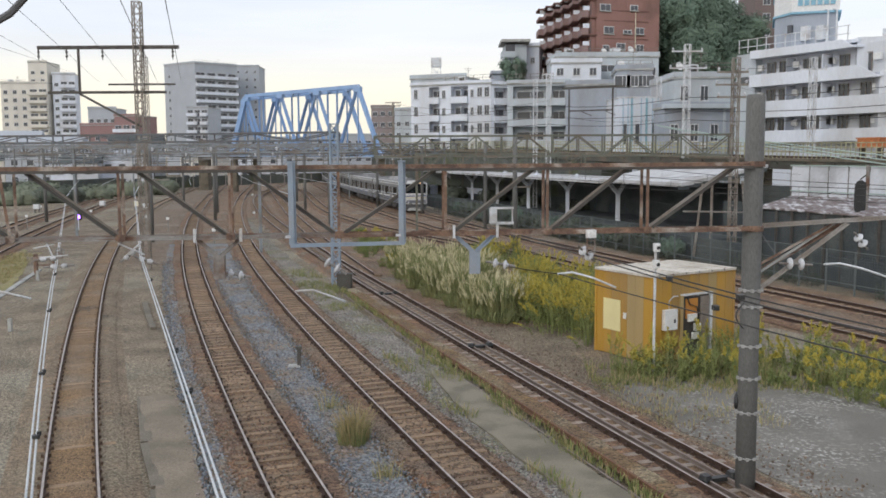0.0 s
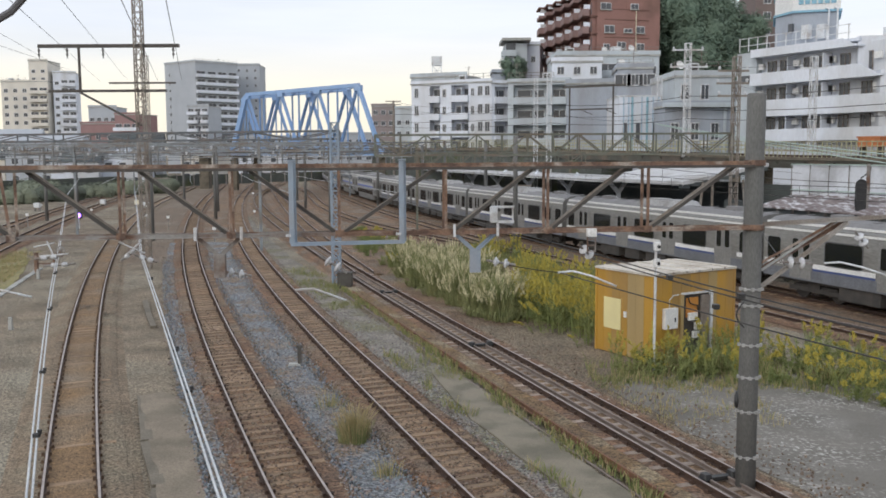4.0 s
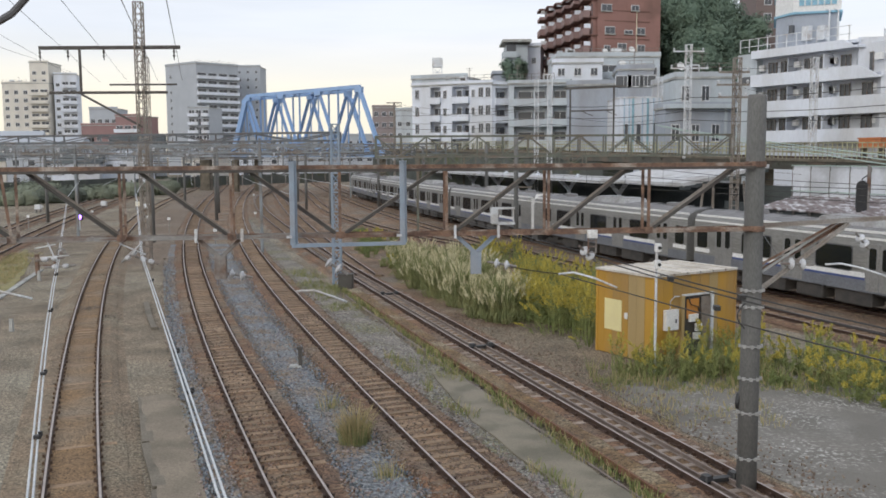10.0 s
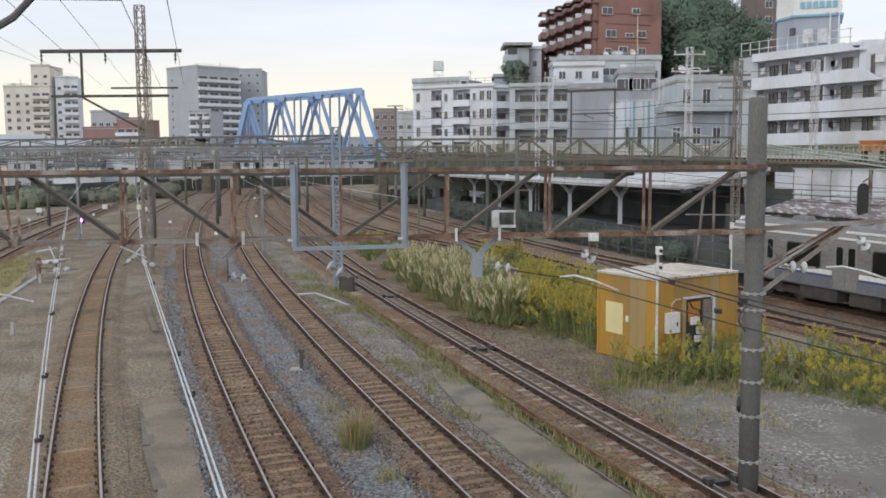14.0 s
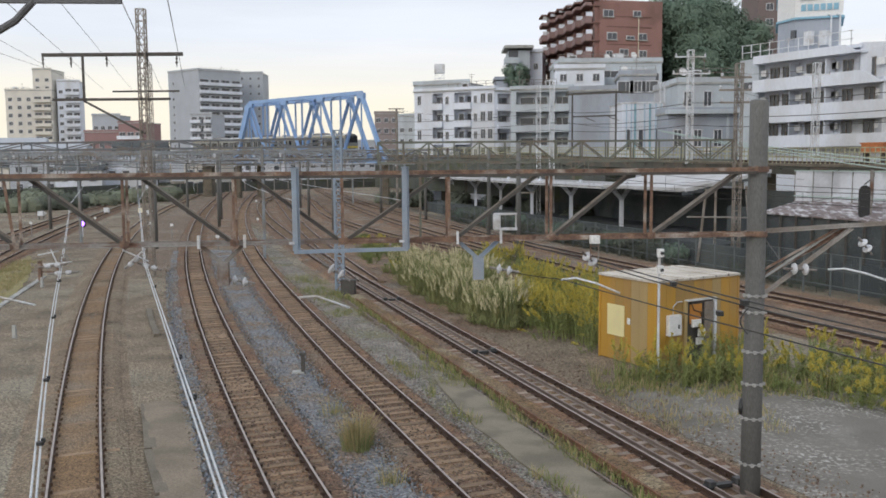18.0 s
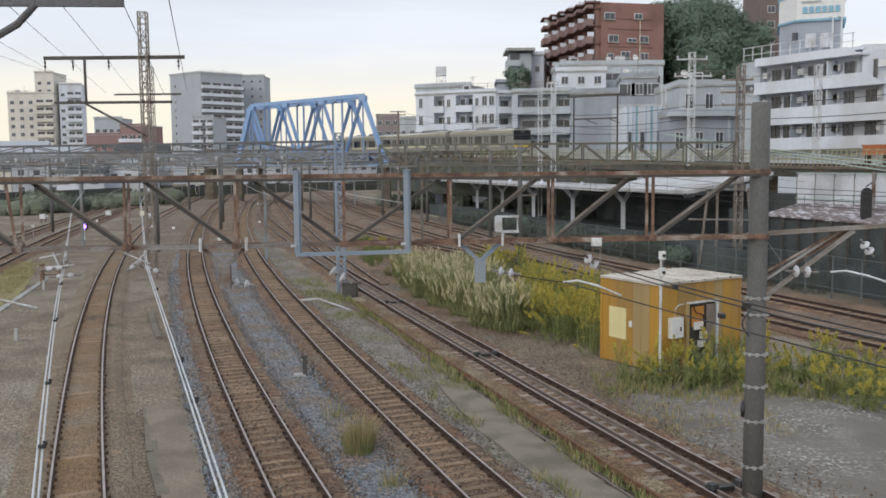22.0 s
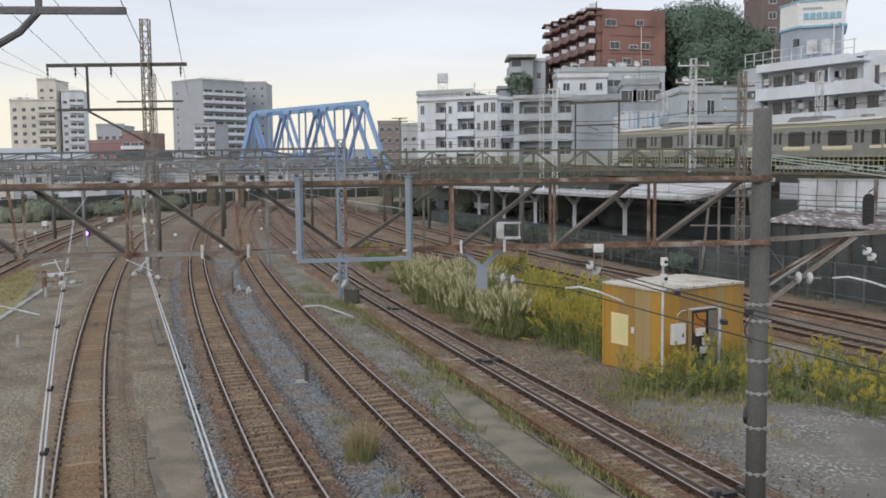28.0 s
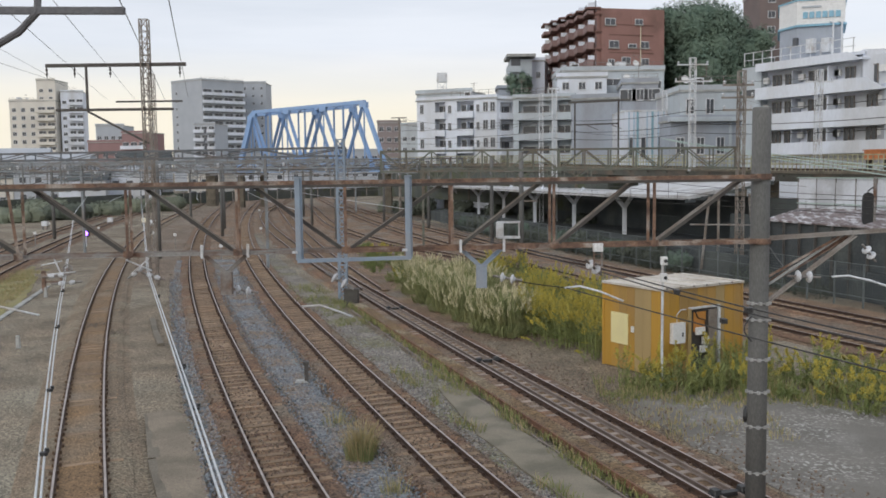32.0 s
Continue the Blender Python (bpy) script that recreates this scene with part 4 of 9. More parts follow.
M["bank"] = mat("overgrown_stone", (0.075, 0.085, 0.075), (0.10, 0.105, 0.095), 0.5, 0.9, fine=5, stain=(0.08, 0.09, 0.045), stain_scale=0.3, bump=0.5, bump_dist=0.1)
# grey render with the blue of distance haze put into its colour
M["far_grey"] = mat("haze_tinted_grey_render", (0.42, 0.445, 0.48), (0.38, 0.405, 0.44), 0.2, 0.85, fine=4, grain_amt=0.04, bump=0)
M["railing"] = mat("pale_yellow_green_railing", (0.40, 0.39, 0.25), (0.33, 0.32, 0.20), 1.0, 0.7, fine=10, stain=(0.22, 0.17, 0.10), stain_scale=0.8)
viaduct()


def truss_bridge():
    br = thing("truss_bridge", "sky-blue steel through-truss railway bridge", "bridge", kind="structure")
    H, n = 11.5, 4
    paint = M["bridge_blue"]
    A, B = VIA.at(S_BR), VIA.at(S_BL)
    unit = (B - A) / 8
    A, B = A - unit * 0.67, A + unit * 6.73
    d = (B - A) / n
    along = d.normalized()
    side = Vector((d.y, -d.x, 0)).normalized() * 2.9
    up = Vector((0, 0, 1))

    def flanged(p, q, w, h):
        """An I-shaped member: two flanges and a web."""
        k = (q - p).cross(side).normalized()
        g = Geo()
        for e in (-1, 1):
            g.beam(p + k * e * (h / 2 - 0.04), q + k * e * (h / 2 - 0.04), w, 0.08, up=tuple(k))
        return g.beam(p, q, 0.07, h - 0.1, up=tuple(k))

    for sgn in (1, -1):
        o = side * sgn + (d * 0.9 if sgn > 0 else Vector((0, 0, 0)))
        lo = [A + d * i + o - up * 0.9 for i in range(n + 1)]
        hi = [A + d * (i + 0.5) + o + up * (H - 0.9) for i in range(n)]
        part("bottom_chord", Geo().beam(lo[0], lo[-1], 0.5, 0.75), paint, br)
        part("top_chord", Geo().beam(hi[0] - along * 0.3, hi[-1] + along * 0.3, 0.5, 0.62), paint, br)
        part("end_post", Geo().beam(lo[0], hi[0], 0.55, 0.62), paint, br)
        part("end_post", Geo().beam(lo[-1], hi[-1], 0.55, 0.62), paint, br)
        for i in range(1, n):
            part("diagonal", flanged(hi[i - 1], lo[i], 0.42, 0.46), paint, br)
            part("diagonal", flanged(lo[i], hi[i], 0.42, 0.46), paint, br)
            part("upright", flanged(lo[i], lo[i] + up * H, 0.26, 0.26), paint, br)
        for i in range(n):
            part("hanger", flanged(hi[i], hi[i] - up * H, 0.2, 0.2), paint, br)
            part("gusset_plate", Geo().beam(hi[i] - along * 0.9 - up * 0.5, hi[i] + along * 0.9 - up * 0.5, 0.58, 0.9), paint, br)
        for i in range(n + 1):
            part("gusset_plate", Geo().beam(lo[i] - along * 0.8 + up * 0.5, lo[i] + along * 0.8 + up * 0.5, 0.58, 0.8), paint, br)
    for i in range(n):
        c = A + d * (i + 0.5) + up * (H - 0.9)
        part("top_strut", Geo().beam(c + side + d * 0.9, c - side, 0.3, 0.35), paint, br)
        if i < n - 1:
            part("wind_brace", Geo().beam(c + side + d * 0.9, c + d - side, 0.16, 0.16).beam(c - side, c + d * 1.9 + side, 0.16, 0.16), paint, br)
            part("top_strut", Geo().beam(c + d * 1.4 + side, c + d / 2 - side, 0.22, 0.28), paint, br)
    for i in range(2 * n + 1):
        c = A + d * i / 2 - up * 0.9
        part("floor_beam", Geo().beam(c + side, c - side, 0.35, 0.7), paint, br)
    for sgn in (1, -1):
        for z in (0.3, 1.0):
            part("handrail", Geo().beam(A + side * sgn * 1.18 + up * z, B + side * sgn * 1.18 + up * z, 0.1, 0.1), paint, br)
        part("walkway", Geo().beam(A + side * sgn * 1.14 - up * 0.62, B + side * sgn * 1.14 - up * 0.62, 0.7, 0.1), M["viaduct_steel"], br)
        for i in range(25):
            c = A.lerp(B, i / 24) + side * sgn * 1.18
            part("handrail_post", Geo().beam(c - up * 0.7, c + up * 1.0, 0.1, 0.1), paint, br)
    part("deck", Geo().beam(A - up * 0.5, B - up * 0.5, 4.4, 0.25), M["viaduct_steel"], br)
    for c in (A, B):
        for k in (-1, 1):
            q = c + side * k * 0.9
            part("pier", Geo().box((q.x, q.y, (c.z - 1.3 + GROUND) / 2), (1.3, 1.3, c.z - 1.3 - GROUND), cut=0.2), M["concrete"], br)
        part("pier_cap", Geo().beam(c + side * 1.2 - up * 1.55, c - side * 1.2 - up * 1.55, 1.6, 0.6), M["concrete"], br)

truss_bridge()
# approach beyond the bridge
app = thing("approach_viaduct", "distant elevated line on concrete beyond the blue bridge", "viaduct", kind="structure")
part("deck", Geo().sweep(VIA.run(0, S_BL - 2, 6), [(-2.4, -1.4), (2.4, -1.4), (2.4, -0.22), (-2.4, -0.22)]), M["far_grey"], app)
for i in range(12):
    p = VIA.at(8 + i * (S_BL - 16) / 11)
    part("pier", Geo().box((p.x, p.y, (p.z - 1.4) / 2 + GROUND / 2), (2, 3, p.z - 1.4 - GROUND)), M["concrete"], app)


# ---- buildings ----
def face(p, q):
    """Pose with x from p to q along the front, y into the building."""
    return Matrix.Translation((p[0], p[1], 0)) @ pose(0, 0, 0, 0, 0, math.degrees(math.atan2(q[1] - p[1], q[0] - p[0]))), math.hypot(q[0] - p[0], q[1] - p[1])


def building(name, label, p, q, depth, z0, z1, floor_h, bays, wall, first=None, style="window", balcony=None, win=(1.5, 1.3), roof_mat="pale_concrete", skip=(), side=0, category="apartment building"):
    """A block with rows of windows or balconies on its front, and windows on its left end if side > 0."""
    m, w = face(p, q)
    b = thing(name, label, category, m)
    body = part("wall", Geo().box((w / 2, depth / 2, (z0 + z1) / 2), (w, depth, z1 - z0)), M[wall], b)
    rf = part("roof", Geo().box((w / 2, depth / 2, z1 + 0.12), (w + 0.3, depth + 0.3, 0.24)), M[roof_mat], b)
    part("parapet", Geo().box((w / 2, 0.0, z1 + 0.5), (w + 0.3, 0.22, 0.6)).box((0.0, depth / 2, z1 + 0.5), (0.22, depth + 0.3, 0.6)), M[wall], rf)
    z = first if first is not None else z0 + 0.6
    pane = Geo().box((0, -0.03, 0), (win[0], 0.05, win[1])).mesh("window_pane", M["window"])
    frame_m = Geo().beam((-win[0] / 2, -0.06, -win[1] / 2), (-win[0] / 2, -0.06, win[1] / 2), 0.09, 0.09).beam((win[0] / 2, -0.06, -win[1] / 2), (win[0] / 2, -0.06, win[1] / 2), 0.09, 0.09).beam((-win[0] / 2, -0.06, win[1] / 2), (win[0] / 2, -0.06, win[1] / 2), 0.09, 0.09).beam((-win[0] / 2, -0.08, -win[1] / 2), (win[0] / 2, -0.08, -win[1] / 2), 0.12, 0.12).beam((0, -0.06, -win[1] / 2), (0, -0.06, win[1] / 2), 0.06, 0.06).mesh("window_frame", M["white_steel"])
    k = 0
    while z + floor_h <= z1 + 0.3:
        for i in range(bays):
            if (k, i) in skip:
                continue
            x = w * (i + 0.5) / bays
            if balcony and any(i0 <= i + 0.5 <= i1 for i0, i1 in balcony):
                bw = w / bays * 0.78
                # flat dark door panel also stands in for the shaded balcony recess
                dr = part("balcony_door", Geo().box((x, -0.03, z + 1.15), (bw, 0.05, 2.1)), M["window"], b)
                part("door_frame", Geo().box((x - bw / 2, -0.06, z + 1.15), (0.08, 0.08, 2.1)).box((x + bw / 2, -0.06, z + 1.15), (0.08, 0.08, 2.1)).box((x, -0.06, z + 1.15), (0.06, 0.06, 2.1)).box((x, -0.06, z + 2.2), (bw, 0.08, 0.1)), M["white_steel"], dr)
                continue
            win_o = part("window", frame_m, None, b, m=pose(x, 0, z + 0.35 + win[1] / 2 + (0.45 if not balcony else 0.1)))
            part("window_pane", pane, None, win_o)
        if balcony:
            for i0, i1 in balcony:
                x0, x1 = w * i0 / bays + 0.15, w * i1 / bays - 0.15
                bl = part("balcony", Geo().box(((x0 + x1) / 2, -0.65, z), (x1 - x0, 1.3, 0.18)), M[wall], b)
                part("balcony_wall", Geo().box(((x0 + x1) / 2, -1.24, z + 0.6), (x1 - x0, 0.12, 1.05)).box((x0 + 0.06, -0.62, z + 0.6), (0.12, 1.2, 1.05)).box((x1 - 0.06, -0.62, z + 0.6), (0.12, 1.2, 1.05)), M[style], bl)
        for i in range(side):
            y = depth * (i + 0.5) / side
            win_o = part("window", frame_m, None, b, m=pose(0, y, z + 0.8 + win[1] / 2, 0, 0, -90))
            part("window_pane", pane, None, win_o)
        z += floor_h
        k += 1
    return b, w


def bay_block(name, label, p, q, depth, z1, floors, cols, wall, storey=2.85, inset=1.3):
    """A block whose front is made of piers with windows and columns of recessed balconies.
    cols: (start, end, windows), windows None for a balcony column, or (middle, width, height) of each window of a floor."""
    m, w = face(p, q)
    b = thing(name, label, "apartment building", m)
    part("wall", Geo().box((w / 2, (depth + inset) / 2, (z1 + GROUND) / 2), (w, depth - inset, z1 - GROUND)), M[wall], b)
    rf = part("roof", Geo().box((w / 2, depth / 2 - 0.05, z1 + 0.1), (w + 0.3, depth + 0.3, 0.2)), M["pale_concrete"], b)
    part("parapet", Geo().box((w / 2, 0.0, z1 + 0.42), (w + 0.2, 0.22, 0.44)).box((0.0, depth / 2, z1 + 0.42), (0.22, depth, 0.44)).box((w, depth / 2, z1 + 0.42), (0.22, depth, 0.44)), M[wall], rf)
    for u0, u1, wins in cols:
        c, wd = (u0 + u1) / 2, u1 - u0
        if wins is not None:
            part("pier", Geo().box((c, inset / 2, (z1 + GROUND) / 2), (wd, inset, z1 - GROUND)), M[wall], b)
            for z in floors:
                for mid, ww, hh in wins:
                    wo = part("window", Geo().beam((mid - ww / 2, -0.04, z + 0.85), (mid - ww / 2, -0.04, z + 0.85 + hh), 0.08, 0.08).beam((mid + ww / 2, -0.04, z + 0.85), (mid + ww / 2, -0.04, z + 0.85 + hh), 0.08, 0.08).beam((mid - ww / 2, -0.04, z + 0.85 + hh), (mid + ww / 2, -0.04, z + 0.85 + hh), 0.08, 0.08).beam((mid - ww / 2 - 0.06, -0.07, z + 0.82), (mid + ww / 2 + 0.06, -0.07, z + 0.82), 0.16, 0.08).beam((mid, -0.03, z + 0.85), (mid, -0.03, z + 0.85 + hh), 0.05, 0.05), M["white_steel"], b)
                    part("window_pane", Geo().box((mid, -0.012, z + 0.85 + hh / 2), (ww, 0.04, hh)), M["window"], wo)
            continue
        part("lintel", Geo().box((c, inset / 2, (floors[0] + storey - 0.2 + z1) / 2), (wd, inset, z1 - floors[0] - storey + 0.2)), M[wall], b)
        for z in floors:
            bl = part("balcony", Geo().box((c, inset / 2 - 0.25, z), (wd + 0.1, inset + 0.5, 0.16)), M[wall], b)
            part("balcony_wall", Geo().box((c, -0.45, z + 0.52), (wd + 0.16, 0.1, 0.9)).box((u0 + 0.0, -0.2, z + 0.52), (0.1, 0.4, 0.9)).box((u1, -0.2, z + 0.52), (0.1, 0.4, 0.9)), M[wall], bl)
            part("handrail", Geo().beam((u0, -0.45, z + 1.08), (u1, -0.45, z + 1.08), 0.06, 0.06), M["grey_steel"], bl)
            dr = part("balcony_door", Geo().box((c, inset - 0.03, z + 1.1), (wd * 0.82, 0.05, 2.0)), M["window"], b)
            part("door_frame", Geo().box((c - wd * 0.41, inset - 0.06, z + 1.1), (0.08, 0.08, 2.0)).box((c + wd * 0.41, inset - 0.06, z + 1.1), (0.08, 0.08, 2.0)).box((c, inset - 0.06, z + 1.1), (0.06, 0.06, 2.0)).box((c, inset - 0.06, z + 2.1), (wd * 0.82, 0.08, 0.08)), M["white_steel"], dr)
            part("air_conditioner", Geo().box((u1 - 0.5, inset - 0.3, z + 0.45), (0.7, 0.3, 0.55), cut=0.03), M["white_box"], bl)
            if wd > 2.6:
                part("partition", Geo().box((u0 + wd * 0.58, inset / 2, z + 1.15), (0.08, inset, 2.1)), M[wall], bl)
    return b, w


M["grey_wall"] = mat("light_grey_render", (0.495, 0.542, 0.575), (0.44, 0.485, 0.515), 0.25, 0.85, fine=5, stain=(0.34, 0.34, 0.35), stain_scale=0.15, stretch=(1, 1, 0.4), grain_amt=0.05, bump=0.03)
M["white_wall"] = mat("white_render", (0.71, 0.745, 0.81), (0.66, 0.695, 0.76), 0.25, 0.8, fine=5, stain=(0.55, 0.555, 0.565), stain_scale=0.15, stretch=(1, 1, 0.4), grain_amt=0.05, bump=0.03)
M["beige_wall"] = mat("beige_render", (0.70, 0.665, 0.595), (0.64, 0.61, 0.55), 0.2, 0.85, fine=4, stain=(0.58, 0.55, 0.50), stain_scale=0.1, grain_amt=0.05, bump=0.03)
M["red_wall"] = mat("red_brown_tile_wall", (0.30, 0.162, 0.138), (0.262, 0.144, 0.122), 0.3, 0.8, fine=4, stain=(0.185, 0.105, 0.085), stain_scale=0.15, grain_amt=0.05, bump=0.03)
M["red_dark"] = mat("dark_red_brown_tile", (0.165, 0.085, 0.068), (0.14, 0.075, 0.06), 0.3, 0.8, fine=4, grain_amt=0.05, bump=0.03)
# red-brown tile paled and greyed to paint in distance haze
M["hazed_red"] = mat("hazed_red_brown_tile", (0.30, 0.185, 0.18), (0.265, 0.165, 0.16), 0.3, 0.8, fine=4, grain_amt=0.05, bump=0.03)
M["pink_wall"] = mat("grey_brown_tile_wall", (0.30, 0.25, 0.245), (0.26, 0.22, 0.215), 0.3, 0.8, fine=4, grain_amt=0.05, bump=0.03)
# near-black blue-grey with slightly paler patches
M["dark_wall"] = mat("near_black_wall", (0.046, 0.054, 0.058), (0.066, 0.074, 0.077), 0.4, 0.9, fine=8, stain=(0.09, 0.10, 0.095), stain_scale=0.3)
M["teal"] = mat("teal_blue_panel", (0.25, 0.46, 0.58), (0.22, 0.42, 0.54), 0.5, 0.6, fine=6)
M["orange"] = mat("orange_sheet", (0.48, 0.17, 0.06), (0.42, 0.15, 0.06), 0.8, 0.7, fine=6)



# white hospital block beside the viaduct
def hospital():
    m, w = face((32.2, 96), (39.4, 82.7))
    b = thing("hospital_building", "white four-storey hospital with long balconies and a rooftop sign", "building", m)
    part("wall", Geo().box((w / 2 - 0.3, 8.1, 8.4), (w - 0.6, 13, 17.4)), M["white_wall"], b)
    pane = Geo().box((0, 0, 0), (1.0, 0.06, 1.6)).mesh("window_pane", M["window"])
    fm = Geo()
    for x in (-0.52, 0, 0.52):
        fm.beam((x, -0.05, -0.9), (x, -0.05, 0.9), 0.08, 0.08)
    fm.beam((-0.55, -0.05, 0.85), (0.55, -0.05, 0.85), 0.08, 0.08)
    fm = fm.mesh("window_frame", M["grey_steel"])
    ac = Geo().box((0, 0, 0), (0.8, 0.35, 0.6), cut=0.04).mesh("air_conditioner", M["white_box"])
    # balcony walls: foot, top, right end at the top and at the foot
    for k, (z0, z1, e1, e0) in enumerate(((8.1, 9.28, 17.0, 17.0), (10.6, 12.26, 17.0, 17.0), (13.78, 15.0, 12.9, 15.1), (16.64, 17.45, 11.0, 12.5))):
        bl = part("balcony", Geo().box((e0 / 2, 0.85, z0 + 0.1), (e0, 1.7, 0.2)), M["white_wall"], b)
        prof = [(0.0, z0), (e0, z0), (e1, z1), (0.0, z1)]
        part("balcony_wall", Geo().add([(x, -0.08, z) for x, z in prof] + [(x, 0.08, z) for x, z in prof], [(0, 1, 2, 3), (7, 6, 5, 4), (0, 4, 5, 1), (1, 5, 6, 2), (2, 6, 7, 3), (3, 7, 4, 0)]), M["white_wall"], bl)
        if k == 3:
            continue
        for i, x in enumerate((1.5, 3.1, 6.0, 7.6, 10.2, 12.6)):
            if x < e0 - 1.5:
                wo = part("window", fm, None, b, m=pose(x, 1.52, z1 + 0.35))
                part("window_pane", pane, None, wo)
                part("air_conditioner", ac, None, b, m=pose(x + (1.3 if i % 2 else -1.2), 1.2, z1 + 0.75))
                if i % 2 == 0:
                    part("partition", Geo().box((x - 1.5 if i else 4.5, 0.85, z1 + 0.3), (0.1, 1.3, 2.2)), M["white_wall"], bl)
    part("side_storey", Geo().box((-1.2, 3.2, 8.6), (2.6, 5, 17.4)), M["grey_wall"], b, "set-back grey end bay")
    part("window_pane", Geo().box((-1.3, 0.66, 14.6), (1.2, 0.06, 0.7)), M["window"], b)
    part("roof", Geo().box((6, 7.6, 17.3), (12.6, 14, 0.3)), M["white_wall"], b)
    for x in np.arange(-2.0, 11.5, 1.2):
        part("rail_post", Geo().box((float(x), 0.5, 18.1), (0.07, 0.07, 1.4)), M["white_steel"], b)
    for z in (18.0, 18.75):
        part("roof_rail", Geo().beam((-2.1, 0.5, z), (11.4, 0.5, z), 0.06, 0.06), M["white_steel"], b)
    inv = m.inverted()

    def ring(pts):
        return [tuple((inv @ Vector((x, y, 0))).xy) for x, y in pts]
    part("end_wall", Geo().prism(ring([(38.6, 85.7), (54, 83), (54, 97), (42, 97)]), 14.2, 17.6), M["white_wall"], b, "plain white end wall")
    part("end_wall", Geo().prism(ring([(39.5, 83.0), (54, 80), (54, 96), (42, 96)]), GROUND, 14.3), M["white_wall"], b)
    # rooftop house with a sign round two sides
    out = [(35.0, 97), (35.6, 94), (39.6, 92.5), (42.2, 98.5), (37.5, 104)]
    rh = part("rooftop_house", Geo().prism(ring(out), 17.3, 20.9), M["mid_grey"], b)
    big = [(34.9, 97), (35.5, 93.8), (39.7, 92.3), (42.3, 98.5), (37.4, 104)]
    sg = part("rooftop_sign", Geo().prism(ring(big), 21.0, 23.4), M["white_box"], b, "white rooftop sign with pale blue writing")
    part("sign_band", Geo().prism(ring([(34.8, 97.1), (35.45, 93.7), (39.8, 92.15), (42.4, 98.6), (37.3, 104.1)]), 20.85, 21.05), M["teal"], sg)
    part("sign_band", Geo().prism(ring([(34.8, 97.1), (35.45, 93.7), (39.8, 92.15), (42.4, 98.6), (37.3, 104.1)]), 23.38, 23.55), M["teal"], sg)
    P, Q = Vector((35.5, 93.72, 0)), Vector((39.7, 92.22, 0))
    for i in range(6):
        a, c = P.lerp(Q, 0.12 + i * 0.135), P.lerp(Q, 0.12 + i * 0.135 + 0.1)
        part("letter_bar", Geo().beam(inv @ (a + Vector((0, 0, 21.95))), inv @ (c + Vector((0, 0, 21.95))), 0.1, 0.62), M["teal"], sg)
    a, c = P.lerp(Q, 0.1), P.lerp(Q, 0.5)
    part("letter_bar", Geo().beam(inv @ (a + Vector((0, 0, 22.75))), inv @ (c + Vector((0, 0, 22.75))), 0.08, 0.16), M["far_grey"], sg)
    top = part("roof_plant", Geo().prism(ring([(36.8, 95), (39, 94.2), (41, 98), (38.5, 100)]), 23.5, 24.6), M["grey_wall"], b)
    for t in (0.3, 0.62):
        c = P.lerp(Q, t)
        part("vent_hood", Geo().box(tuple((inv @ c).xy) + (18.9,), (0.9, 0.5, 1.4)), M["white_steel"], rh)
    c = P.lerp(Q, 0.02)
    part("window_pane", Geo().box(tuple((inv @ (c + Vector((-0.1, 0.3, 0)))).xy) + (19.4,), (0.5, 0.3, 0.8)), M["window"], rh)
    for t in (0.8, 0.98):
        c = inv @ (P.lerp(Q, t) + Vector((-0.35, -0.3, 0)))
        part("drain_pipe", Geo().tube([(c.x, c.y, 17.5), (c.x, c.y, 21.0), (c.x - 1.2, c.y + 0.4, 21.4)], 0.09, 6), M["white_steel"], b)
    for x, h in ((13.5, 5.5), (14.6, 2.4)):
        part("mast", Geo().tube([(x, 4, 17.5), (x, 4, 17.5 + h)], 0.08, 6), M["grey_steel"], b)
    for x in (12.0, 13.0, 16.0):
        part("roof_unit", Geo().box((x, 5.5, 18.1), (1.2, 0.9, 1.2), cut=0.08), M["white_steel"], b)


hospital()
building("concrete_house", "grey concrete block with few windows", (27.0, 106), (33.8, 106), 12, 0, 15.5, 3.3, 3, "grey_wall", first=8.9, win=(0.9, 1.7), skip=((0, 1), (1, 2)))
building("concrete_house", "lower grey wing of the concrete block", (33.8, 106.5), (36.2, 106), 10, 0, 14.4, 3.3, 1, "mid_grey", first=8.9, win=(0.9, 1.5))
ax, ax_w = building("annex", "low grey annex with a flat roof", (25.4, 104), (34.6, 104.6), 4, 0, 12.0, 3.6, 4, "mid_grey", first=7.6, win=(0.9, 1.9))
part("eave", Geo().box((ax_w / 2, -0.35, 12.3), (ax_w + 0.5, 1.1, 0.5)), M["grey_wall"], ax)
for x in (2.3, 6.9):
    part("pilaster", Geo().box((x, -0.08, 6), (0.3, 0.2, 12)), M["grey_wall"], ax)
part("air_conditioner", Geo().box((4.6, -0.3, 8.0), (0.8, 0.4, 0.6), cut=0.04), M["white_box"], ax)


M["stripe_teal"] = mat("teal_stripe_paint", (0.27, 0.43, 0.50), (0.24, 0.39, 0.46), 0.5, 0.6, fine=6)
M["stripe_blue"] = mat("pale_blue_stripe_paint", (0.42, 0.54, 0.64), (0.38, 0.49, 0.59), 0.5, 0.6, fine=6)


